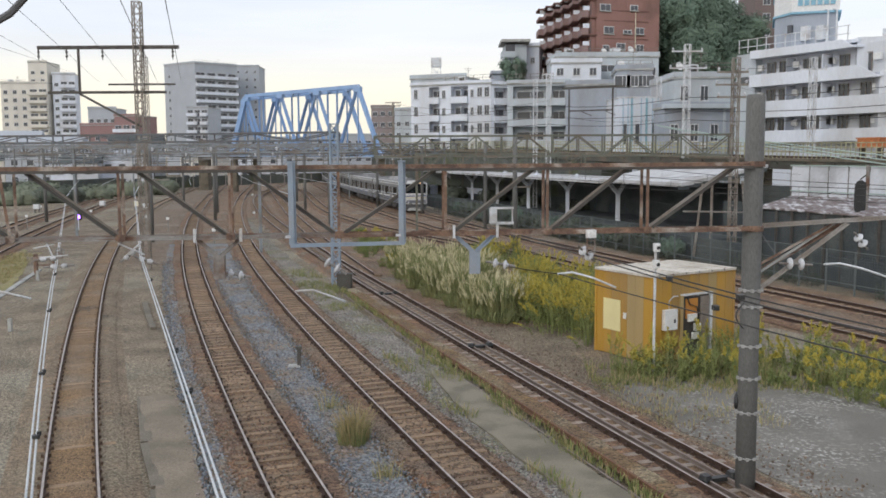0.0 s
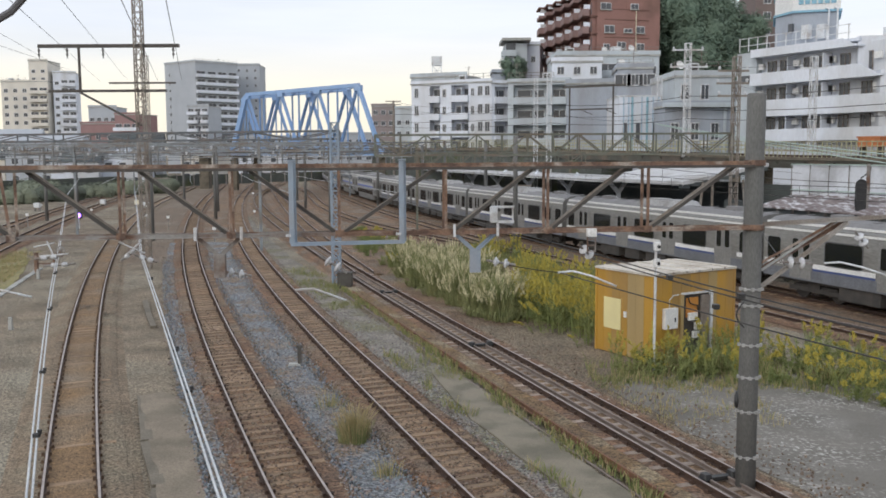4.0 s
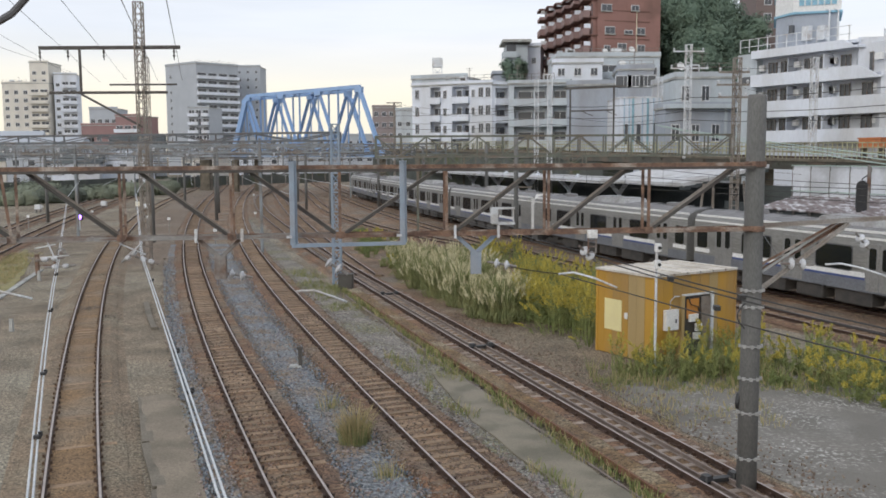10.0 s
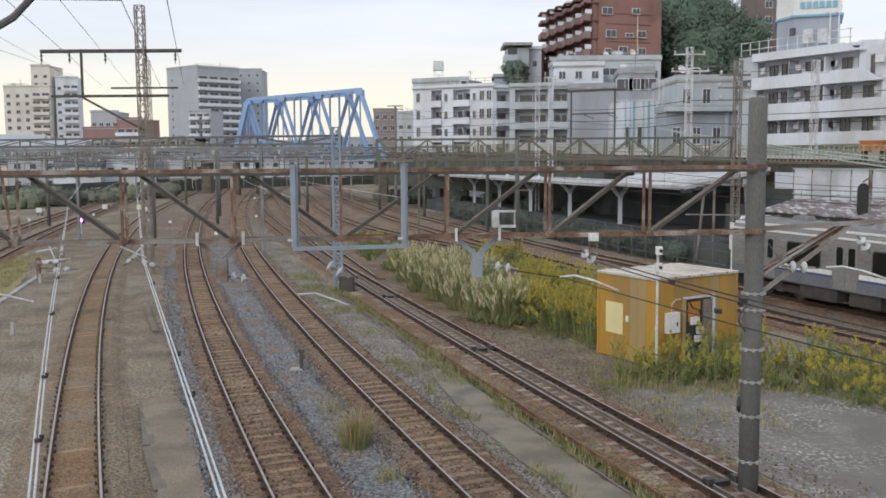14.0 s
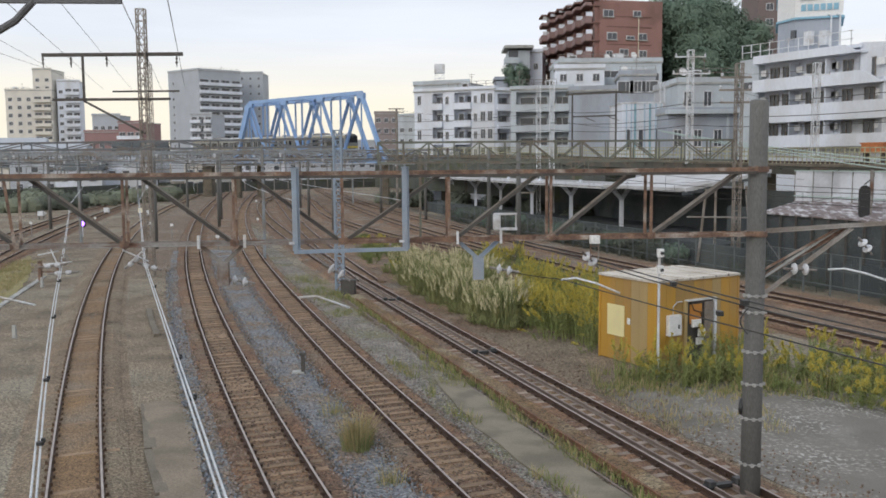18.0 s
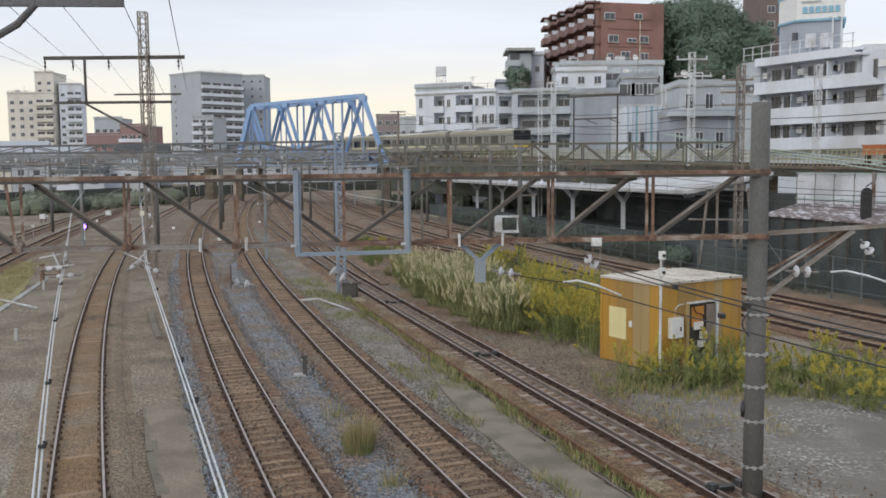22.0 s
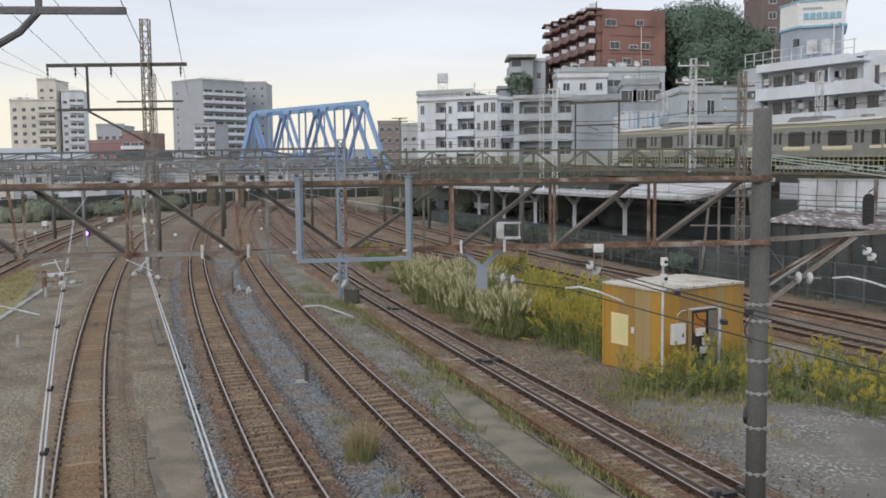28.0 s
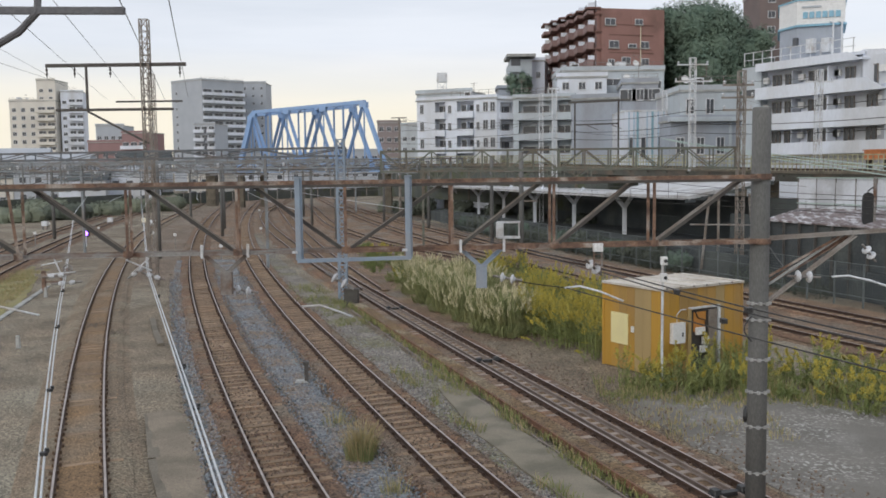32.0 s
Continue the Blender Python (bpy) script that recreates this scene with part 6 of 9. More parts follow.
def guard_rails():
    d = LINES["D"]
    for s in (-0.30, 0.18):
        r = solid("guard_rail", Geo().sweep(d.points(-25, 75, 2.5, s), [(a * 0.8, b * 0.8 - 0.02) for a, b in RAIL]), M["guard"], "dull grey guard rail inside the track", "rail", group="guard rails")
    solid("old_rail", Geo().sweep(d.points(-25, 48, 2.5, -1.68), [(a, b - 0.02) for a, b in RAIL]), M["old_rail"], "orange rusty disused rail in overgrown ballast", "rail")
    g = ragged(d, -20, 50, -1.62, -0.64, -0.15, -0.16, 77, 0.02)
    solid("ballast", g, M["yellow_ballast"], "yellow-brown overgrown ballast beside a rusty rail", kind="structure")
    for y in (19.6, 33.8, 47.0):
        t = thing("point_clamp", "black clamp across the guard rails", "clamp", Matrix.Translation(d.at(y)) @ pose(0, 0, 0, 0, 0, d.heading(y)), group="rail clamps")
        part("bar", Geo().box((0.0, 0, -0.05), (1.0, 0.16, 0.09), cut=0.02), M["black"], t)
        part("cap", Geo().box((-0.35, 0, 0.02), (0.22, 0.26, 0.12), taper=0.8, cut=0.03), M["black"], t)
        part("cap", Geo().box((0.35, 0, 0.02), (0.22, 0.26, 0.12), taper=0.8, cut=0.03), M["black"], t)


M["guard"] = mat("dull_grey_rail", (0.27, 0.22, 0.19), (0.20, 0.16, 0.135), 2, 0.6, 0.4, fine=20)
M["yellow_ballast"] = mat("yellow_brown_ballast", (0.185, 0.118, 0.056), (0.125, 0.082, 0.048), 0.7, 0.95, fine=12, stain=(0.25, 0.21, 0.14), stain_scale=0.5, cells=20, bump=0.9, bump_dist=0.04)
guard_rails()


# ---- plants ----
class Tuft:
    """Leaf and flower quads gathered for one patch."""

    def __init__(self, seed):
        self.r, self.leaf, self.top = random.Random(seed), Geo(), Geo()

    def ribbon(self, g, pts, w):
        """A flat strip that narrows to its end."""
        k = len(g.v)
        n = len(pts)
        a = self.r.uniform(0, math.pi)
        sx, sy = math.cos(a), math.sin(a)
        for i, p in enumerate(pts):
            ww = w * (1 - i / (n - 0.6)) / 2 + 0.002
            g.v += [(p[0] - sx * ww, p[1] - sy * ww, p[2]), (p[0] + sx * ww, p[1] + sy * ww, p[2])]
        g.f += [(k + 2 * i, k + 2 * i + 1, k + 2 * i + 3, k + 2 * i + 2) for i in range(n - 1)]

    def goldenrod(self, x, y, z, h, flower=True, lean=(0, 0)):
        r = self.r
        lx, ly = r.uniform(-0.25, 0.25) * h * 0.5 + lean[0], r.uniform(-0.25, 0.25) * h * 0.5 + lean[1]

        def at(t):
            return (x + lx * t * t, y + ly * t * t, z + h * t)
        self.ribbon(self.leaf, [at(0), at(0.5), at(0.95)], 0.035)
        for i in range(20):
            t = 0.06 + 0.82 * i / 20 + r.uniform(-0.03, 0.03)
            a, l = r.uniform(0, 6.28), r.uniform(0.12, 0.24) * (1.15 - t * 0.5)
            p = at(t)
            self.ribbon(self.leaf, [p, (p[0] + math.cos(a) * l * 0.6, p[1] + math.sin(a) * l * 0.6, p[2] + l * 0.35), (p[0] + math.cos(a) * l, p[1] + math.sin(a) * l, p[2] + l * 0.1)], 0.04)
        if flower:
            for i in range(26):
                t = 0.74 + 0.27 * i / 26
                a, l = r.uniform(0, 6.28), r.uniform(0.07, 0.2) * (1.2 - (t - 0.74) * 3.2)
                p = at(t)
                self.ribbon(self.top, [p, (p[0] + math.cos(a) * l * 0.6, p[1] + math.sin(a) * l * 0.6, p[2] + 0.07), (p[0] + math.cos(a) * l, p[1] + math.sin(a) * l, p[2] + 0.03)], 0.04)

    def pampas(self, x, y, z, h, spread):
        r = self.r
        for i in range(430):
            a, l, o = r.uniform(0, 6.28), r.uniform(0.45, 1.0) * h * 0.9, r.uniform(0, 0.55) * spread
            c, s = math.cos(a), math.sin(a)
            b = r.uniform(0.15, 0.8) * spread
            x0, y0 = x + c * o, y + s * o
            self.ribbon(self.leaf, [(x0, y0, z), (x0 + c * b * 0.3, y0 + s * b * 0.3, z + l * 0.6), (x0 + c * b * 0.75, y0 + s * b * 0.75, z + l * 0.9), (x0 + c * b * 1.15, y0 + s * b * 1.15, z + l * 0.74)], 0.034)
        for i in range(230):
            a, l = r.uniform(0, 6.28), r.uniform(0.3, 0.75)
            c, s = math.cos(a), math.sin(a)
            o, b = r.uniform(0.35, 0.75) * spread, r.uniform(0.25, 0.7)
            x0, y0 = x + c * o, y + s * o
            self.ribbon(self.leaf, [(x0, y0, z), (x0 + c * b * 0.35, y0 + s * b * 0.35, z + l * 0.8), (x0 + c * b * 0.8, y0 + s * b * 0.8, z + l), (x0 + c * b * 1.2, y0 + s * b * 1.2, z + l * 0.6)], 0.04)
        for i in range(95):
            a, l, o = r.uniform(0, 6.28), r.uniform(0.6, 1.06) * h, r.uniform(0.0, 1.0) ** 0.6 * spread * 1.2
            c, s = math.cos(a), math.sin(a)
            l *= 1 - 0.3 * (o / spread) ** 2
            x0, y0 = x + c * o * 0.5, y + s * o * 0.5
            x1, y1 = x + c * o * 0.85, y + s * o * 0.85
            self.ribbon(self.leaf, [(x0, y0, z), (x1, y1, z + l * 0.85)], 0.018)
            q, lean = r.uniform(0.28, 0.5), r.uniform(0.05, 0.3)
            for j in range(11):
                t = j / 11
                p = (x1 + c * t * lean, y1 + s * t * lean, z + l * 0.78 + q * t * (1 - 0.2 * t))
                b, m = r.uniform(0, 6.28), 0.06 * (1 - t * 0.6)
                self.ribbon(self.top, [p, (p[0] + math.cos(b) * m, p[1] + math.sin(b) * m, p[2] + 0.08), (p[0] + math.cos(b) * m * 1.4, p[1] + math.sin(b) * m * 1.4, p[2] + 0.15)], 0.024)

    def grass(self, x, y, z, h, n, spread, dry=0.4, w=0.022):
        r = self.r
        for i in range(n):
            a, l, o = r.uniform(0, 6.28), r.uniform(0.4, 1.0) * h, r.uniform(0, 1) * spread
            c, s = math.cos(a), math.sin(a)
            x0, y0 = x + c * o, y + s * o
            b = r.uniform(0.1, 0.5) * l
            self.ribbon(self.top if r.random() < dry else self.leaf, [(x0, y0, z), (x0 + c * b * 0.4, y0 + s * b * 0.4, z + l * 0.65), (x0 + c * b, y0 + s * b, z + l)], w)

    def finish(self, name, label, category, leaf, top, kind="", group=""):
        t = thing(name, label, category, kind=kind, group=group)
        part("foliage", self.leaf, M[leaf], t, kind="stuff")
        if self.top.f:
            part("bloom" if top in ("gold", "plume") else "dry_foliage", self.top, M[top], t, kind="stuff")
        return t


def inside(p, poly):
    x, y = p
    c = False
    for (x0, y0), (x1, y1) in zip(poly, poly[1:] + poly[:1]):
        if (y0 > y) != (y1 > y) and x < (x1 - x0) * (y - y0) / (y1 - y0) + x0:
            c = not c
    return c


HUT_POLY = [(7.3, 31.4), (11.3, 33.7), (9.6, 36.8), (5.7, 34.4)]


def weed_patch(poly, n, h0, h1, seed, label, flower=0.85, gaps=False, clump=14):
    """Goldenrod in bushy clumps of about so many stems, each leaning out from its clump's middle."""
    t = Tuft(seed)
    r = t.r
    xs, ys = [p[0] for p in poly], [p[1] for p in poly]
    k = 0
    while k < n:
        p = (r.uniform(min(xs), max(xs)), r.uniform(min(ys), max(ys)))
        if not inside(p, poly) or inside(p, HUT_POLY):
            continue
        if gaps and noise.noise((p[0] * 0.9, p[1] * 0.9, seed + 4)) < -0.15:
            k += clump // 2
            continue
        top = (h0 + (h1 - h0) * r.random() ** 0.8) * (0.85 + 0.4 * noise.noise((p[0] * 0.5, p[1] * 0.5, seed)))
        wide = r.uniform(0.22, 0.42) * min(1.0, top / 1.6)
        bloom = r.random() < flower
        for j in range(max(4, int(clump * r.uniform(0.6, 1.4)))):
            ox, oy = r.gauss(0, wide), r.gauss(0, wide)
            if inside((p[0] + ox, p[1] + oy), HUT_POLY):
                continue
            far = math.hypot(ox, oy) / (wide * 2.2)
            hh = top * r.uniform(0.72, 1.05) * (1 - 0.35 * far * far)
            t.goldenrod(p[0] + ox, p[1] + oy, GROUND, max(hh, 0.25), bloom and r.random() < 0.85, (ox * 0.7, oy * 0.7))
            k += 1
    t.finish("goldenrod_patch", label, "weeds", "leaf", "gold", "stuff")


weed_patch([(3.6, 40.2), (5.75, 34.9), (6.0, 35.6), (8.3, 43), (5.0, 53)], 1000, 1.3, 2.6, 1, "tall goldenrod weeds in yellow flower beside the hut", 0.85)
weed_patch([(5.9, 31.9), (5.7, 30.0), (6.6, 29.2), (9.8, 28.9), (11.6, 31.5), (11.4, 33.5), (7.5, 31.2)], 330, 0.7, 2.1, 2, "goldenrod weeds with yellow flower heads in front of the hut", 0.6, True, 6)
weed_patch([(10.2, 30.6), (10.0, 28.6), (11.8, 28.2), (12.6, 25.6), (14.5, 25), (16.5, 33.2), (12, 33.2)], 400, 0.5, 1.7, 3, "sparse yellow goldenrod weeds along the yard edge", 0.55, True, 5)
weed_patch([(2.3, 56), (7.9, 45.5), (9.2, 53), (4.6, 65), (1.0, 66)], 700, 1.0, 2.2, 4, "yellowing goldenrod weeds between the tracks", 0.4)
weed_patch([(-5.6, 66), (-2.2, 54), (-1.4, 60), (-4.4, 76), (-7.2, 82)], 420, 0.8, 1.6, 5, "low green weeds between the tracks", 0.12)
weed_patch([(-9.3, 88), (-7.0, 76), (-3.4, 78), (-7.2, 88)], 130, 0.6, 1.3, 6, "low pale weeds between the tracks", 0.5)
for i, (x, y, h, s) in enumerate(((-1.75, 54.5, 2.3, 1.2), (-0.85, 50.5, 2.5, 1.3), (0.15, 47.3, 2.6, 1.3), (1.1, 44.3, 2.4, 1.1), (0.5, 51.5, 2.5, 1.2), (-0.9, 57.5, 2.3, 1.2), (1.9, 41.2, 2.3, 0.9), (2.75, 40.2, 2.5, 1.0), (3.3, 41.8, 2.4, 1.0), (-2.5, 61, 2.1, 1.1), (1.9, 48.5, 2.4, 1.2), (0.9, 56, 2.3, 1.2), (2.6, 52, 2.2, 1.1))):
    t = Tuft(40 + i)
    t.pampas(x, y, GROUND, h, s)
    t.finish("pampas_grass", "dense clump of tall grass with cream feathery plumes", "grass", "blade", "plume", group="pampas grass clumps")
for i, (x, y, h, n, s) in enumerate(((-2.2, 22.8, 0.62, 460, 0.4), (-1.2, 20.3, 0.35, 60, 0.4), (-3.2, 26.0, 0.4, 50, 0.5), (-8.6, 56, 0.6, 160, 1.4), (-7.6, 51, 0.5, 120, 1.2), (-0.6, 31.5, 0.4, 110, 0.8), (0.2, 29.4, 0.4, 90, 0.7))):
    t = Tuft(70 + i)
    t.grass(x, y, GROUND + 0.08, h, n, s, 0.12 if i < 3 else 0.2, 0.013)
    if i < 3:
        t.grass(x, y, GROUND + 0.08, h * 1.75, int(n * 0.8), s * 0.8, 1.0, 0.013)
    t.finish("grass_tuft", "tuft of half-dry grass in the gravel", "grass", "blade", "straw", group="grass tufts")
t = Tuft(89)
for k in range(1700):
    x, y = t.r.uniform(5.0, 16.5), t.r.uniform(26.0, 32.5)
    if abs(y - (29.6 - max(0, x - 10.5) * 0.55)) < 1.7 and noise.noise((x * 0.8, y * 0.8, 6)) > -0.2 and not inside((x, y), HUT_POLY):
        t.grass(x, y, GROUND, t.r.uniform(0.3, 1.0) * max(0.25, 1 - abs(y - 30.2 + max(0, x - 10.5) * 0.55) / 2.6), 9, 0.2, 0.4)
t.finish("tall_grass", "olive and straw-coloured tall grass at the yard edge", "grass", "leaf", "straw", "stuff")
t = Tuft(90)
for y in np.arange(14, 50, 0.16):
    p = LINES["D"].at(float(y), -1.85 + t.r.uniform(-0.12, 0.12))
    if noise.noise((y * 0.6, 2, 2)) > -0.25:
        t.grass(p.x, p.y, GROUND + 0.1, 0.28, 9, 0.12, 0.35)
for y in np.arange(14, 34, 0.22):
    for o in (1.6, 2.95):
        if noise.noise((y * 0.5, o, 7)) > -0.05:
            p = LINES["C"].at(float(y), o + t.r.uniform(-0.15, 0.15))
            t.grass(p.x, p.y, GROUND + 0.1, t.r.uniform(0.2, 0.42), 14, 0.2, 0.35)
t.finish("trackside_grass", "short weeds along rusty rail and walkway edges", "grass", "leaf", "straw", "stuff")
t = Tuft(91)
for k in range(1700):
    x, y = t.r.uniform(-34, -21.5), t.r.uniform(43, 70)
    if noise.noise((x * 0.2, y * 0.2, 3)) > -0.15 and x < LINES["A"].x(y) - 5.3:
        t.grass(x, y, GROUND, 0.26, 16, 0.4, 0.75)
for k in range(160):
    x, y = t.r.uniform(5.2, 9.5), t.r.uniform(24, 30)
    if x > LINES["D"].x(y) + 1.3:
        t.grass(x, y, GROUND + 0.06, 0.2, 7, 0.25, 0.75)
for k in range(190):
    y = t.r.uniform(42, 55)
    p = LINES["C"].at(y, t.r.uniform(1.5, 3.6))
    if p.x < LINES["D"].x(p.y) - 1.9 and noise.noise((p.x * 0.5, p.y * 0.35, 9)) > -0.1:
        t.grass(p.x, p.y, GROUND + 0.08, 0.3, 12, 0.3, 0.12)
t.finish("dry_grass", "patches of short green and dry grass on the ground", "grass", "blade", "straw", "stuff")


# ---- trees ----
def tree(x, y, z, h, w, seed, label, trunk=0.35, n=900, leaf=0.5, group="", tone="crown"):
    """A trunk with limbs and a crown of many small leaf clumps."""
    r = random.Random(seed)
    tr = thing("tree", label, "tree", pose(x, y, z), group)
    g = Geo().tube([(0, 0, 0), (0.1, 0, h * 0.3), (0, 0.1, h * 0.62)], h * 0.03, 8, 0.5)
    lobes = []
    for i in range(44):
        a, e = r.uniform(0, 6.28), r.uniform(-0.2, 1.0)
        rad = w / 2 * r.uniform(0.15, 0.72)
        c = Vector((math.cos(a) * rad, math.sin(a) * rad, h * (0.55 + 0.32 * e)))
        lobes.append((c, w * r.uniform(0.16, 0.25)))
        g.tube([(0, 0, h * r.uniform(0.25, 0.5)), tuple(c * 0.6 + Vector((0, 0, h * 0.2))), tuple(c)], h * 0.012, 5, 0.3)
    part("trunk", g, M["bark"], tr)
    cr = Geo()
    for c, rad in lobes:
        for j in range(7):
            for k in range(9):
                th, ph = math.pi * j / 6, 2 * math.pi * k / 9
                dd = Vector((math.sin(th) * math.cos(ph), math.sin(th) * math.sin(ph), math.cos(th)))
                cr.v.append(tuple(c + dd * rad * (0.66 + 0.16 * noise.noise(dd * 2 + c))))
        k0 = len(cr.v) - 63
        cr.f += [(k0 + j * 9 + k, k0 + j * 9 + (k + 1) % 9, k0 + (j + 1) * 9 + (k + 1) % 9, k0 + (j + 1) * 9 + k) for j in range(6) for k in range(9)]
    for c, rad in r.choices(lobes, [q[1] ** 2 for q in lobes], k=n):
        d = Vector((r.gauss(0, 1), r.gauss(0, 1), r.gauss(0, 1))).normalized() * rad * r.uniform(0.65, 1.08)
        p = c + d
        for k in range(3):
            nrm = (d.normalized() + Vector((0, 0, 0.35)) + Vector((r.gauss(0, 1), r.gauss(0, 1), r.gauss(0, 1))) * 0.32).normalized()
            u = nrm.cross(Vector((r.gauss(0, 1), r.gauss(0, 1), r.gauss(0, 1)))).normalized() * leaf * r.uniform(0.5, 1)
            v = nrm.cross(u).normalized() * leaf * r.uniform(0.4, 0.8)
            q = p + Vector((r.uniform(-1, 1), r.uniform(-1, 1), r.uniform(-1, 1))) * leaf
            cr.add([q - u - v * 0.4, q + v, q + u - v * 0.3, q - v], [(0, 1, 2, 3)])
    part("crown", cr, M[tone], tr)
    return tr


tree(47.6, 172, 5, 33, 20.5, 1, "large dark evergreen tree on the hill", n=46000, leaf=0.23)
tree(55.4, 174, 6, 28, 13.5, 2, "large dark evergreen tree on the hill", n=20000, leaf=0.23)
tree(44.5, 178, 10, 22, 10, 3, "dark evergreen tree on the hill", n=4000, leaf=0.42)
tree(50, 160, 4, 16, 13, 4, "dark evergreen tree below the hilltop", n=5000, leaf=0.42)
tree(41, 160, 4, 17, 11, 5, "dark evergreen tree below the hilltop", n=4000, leaf=0.42)
tree(39.0, 168, 14, 23.5, 5.4, 6, "dark conifer beside the brick apartments", n=2600, leaf=0.3)
tree(14.1, 172.5, 14, 11.2, 4.6, 7, "dark ivy-covered tree below the hill house", n=3200, leaf=0.26)
for i, (x, y, h, w) in enumerate(((-62, 150, 5, 9), (-70, 160, 6, 10), (-58, 170, 5, 9), (-78, 150, 6, 10), (-90, 165, 7, 11), (-9, 160, 4, 6), (-5, 150, 4, 6), (-66, 142, 4, 9), (-74, 140, 4.5, 10), (-84, 144, 5, 10), (-60, 160, 4, 8), (-54, 178, 4.5, 8))):
    tree(x, y, GROUND, h * (0.27 if y < 172 else 0.4), w, 30 + i, "low grey-green bush beyond the tracks", n=1300, leaf=0.2, group="bushes beyond the tracks", tone="far_bush" if i % 3 else "bush")
for i in range(0, 11, 2):
    s_ = VIA.near_y(150) + 2 + i * 5.2
    f_ = VIA.frame_at(s_, -3.4 - (i % 3) * 0.5)
    tree(f_.translation.x, f_.translation.y, GROUND, 1.8 + (i * 7 % 5) * 0.3, 3.6, 90 + i, "dark green shrub against the embankment", n=1500, leaf=0.22, group="shrubs along the embankment", tone="bush")
for i in range(17):
    p = LINES["F"].at(63 + i * 3.1, 4.6, GROUND)
    tree(p.x, p.y, p.z, 1.25 + (i * 3 % 4) * 0.2, 2.0, 140 + i, "muted green shrub behind the mesh fence", n=500, leaf=0.14, group="shrubs behind the fence", tone="bush" if i % 3 else "crown")
hill = Geo()
for j in range(13):
    for i in range(17):
        x, y = 5 + i * 7.5, 150 + j * 9
        hh = 26 * math.exp(-((x - 52) / 34) ** 2) * min(1, max(0, (y - 150) / 45)) + noise.noise((x * 0.1, y * 0.1, 1)) * 1.2
        hill.v.append((x, y, GROUND - 0.3 + max(hh, 0)))
for j in range(12):
    for i in range(16):
        k = j * 17 + i
        hill.f.append((k, k + 1, k + 18, k + 17))
solid("hill", hill, M["hill"], "wooded slope behind the apartments", kind="structure")


# ---- loose stones ----
def loose_stones(label, lines, n, seed, tone, z=-0.2, big=1.0, reach=28):
    g = Geo()
    r = random.Random(seed)
    for i in range(n):
        la, oa, lb, ob = r.choice(lines)
        y = 14 + reach * r.random() ** 1.5
        p, q = la.at(y, oa), lb.at(y, ob)
        p = p.lerp(q, r.random())
        s = r.uniform(0.025, 0.06) * big
        m = Matrix.Translation((p.x, p.y, z + r.uniform(-0.02, 0.01))) @ Euler((r.uniform(0, 6), r.uniform(0, 6), r.uniform(0, 6))).to_matrix().to_4x4()
        g.box((0, 0, 0), (s, s * r.uniform(0.6, 1.2), s * r.uniform(0.5, 0.9)), m, taper=r.uniform(0.5, 0.9))
    solid("loose_stone", g, tone, label, "stones", "stuff")


def stone_mat(name, a, b):
    m = bpy.data.materials.new(name)
    m.use_nodes = True
    n, l = m.node_tree.nodes, m.node_tree.links
    geo, rmp, nz, mx = n.new("ShaderNodeNewGeometry"), n.new("ShaderNodeValToRGB"), n.new("ShaderNodeTexNoise"), n.new("ShaderNodeMix")
    rmp.color_ramp.elements[0].color, rmp.color_ramp.elements[1].color = (*a, 1), (*b, 1)
    nz.inputs["Scale"].default_value = 30
    mx.data_type, mx.blend_type = "RGBA", "MULTIPLY"
    mx.inputs[0].default_value = 0.5
    l.new(geo.outputs["Random Per Island"], rmp.inputs[0])
    l.new(rmp.outputs[0], mx.inputs[6])
    l.new(nz.outputs["Color"], mx.inputs[7])
    l.new(mx.outputs[2], n["Principled BSDF"].inputs["Base Color"])
    n["Principled BSDF"].inputs["Roughness"].default_value = 0.9
    return m


M["stone_grey"] = stone_mat("loose_grey_stone", (0.14, 0.13, 0.12), (0.50, 0.48, 0.45))
M["stone_brown"] = stone_mat("loose_brown_stone", (0.16, 0.115, 0.085), (0.38, 0.29, 0.22))
M["stone_blue"] = stone_mat("loose_blue_stone", (0.12, 0.135, 0.15), (0.38, 0.41, 0.44))
M["stone_tan"] = stone_mat("loose_tan_stone", (0.17, 0.135, 0.11), (0.46, 0.38, 0.32))
LN = LINES
loose_stones("pale grey loose stones between the tracks", [(LN["C"], 0.9, LN["C"], 1.9), (LN["C"], 0.9, LN["D"], -1.9)], 5200, 1, M["stone_grey"])
loose_stones("brown loose ballast stones beside the rails", [(LN["C"], -1.3, LN["C"], -0.7), (LN["B"], -1.3, LN["B"], -0.7), (LN["D"], 0.7, LN["D"], 2.4), (LN["B"], 0.7, LN["B"], 1.4), (LN["D"], 1.0, LN["D"], 3.2), (LN["D"], -1.6, LN["D"], -0.7)], 5200, 2, M["stone_brown"])
loose_stones("blue-grey loose stones between the tracks", [(LN["B"], 1.1, LN["C"], -1.1), (LN["B"], -1.9, LN["B"], -1.1)], 5200, 3, M["stone_blue"])
loose_stones("brown ballast stones strewn over the sleepers", [(LN["B"], -0.5, LN["B"], 0.5), (LN["C"], -0.5, LN["C"], 0.5), (LN["B"], -1.1, LN["B"], -0.64), (LN["C"], 0.64, LN["C"], 1.1), (LN["C"], -1.2, LN["C"], -0.64)], 6500, 4, M["stone_brown"], -0.138, 1.1)
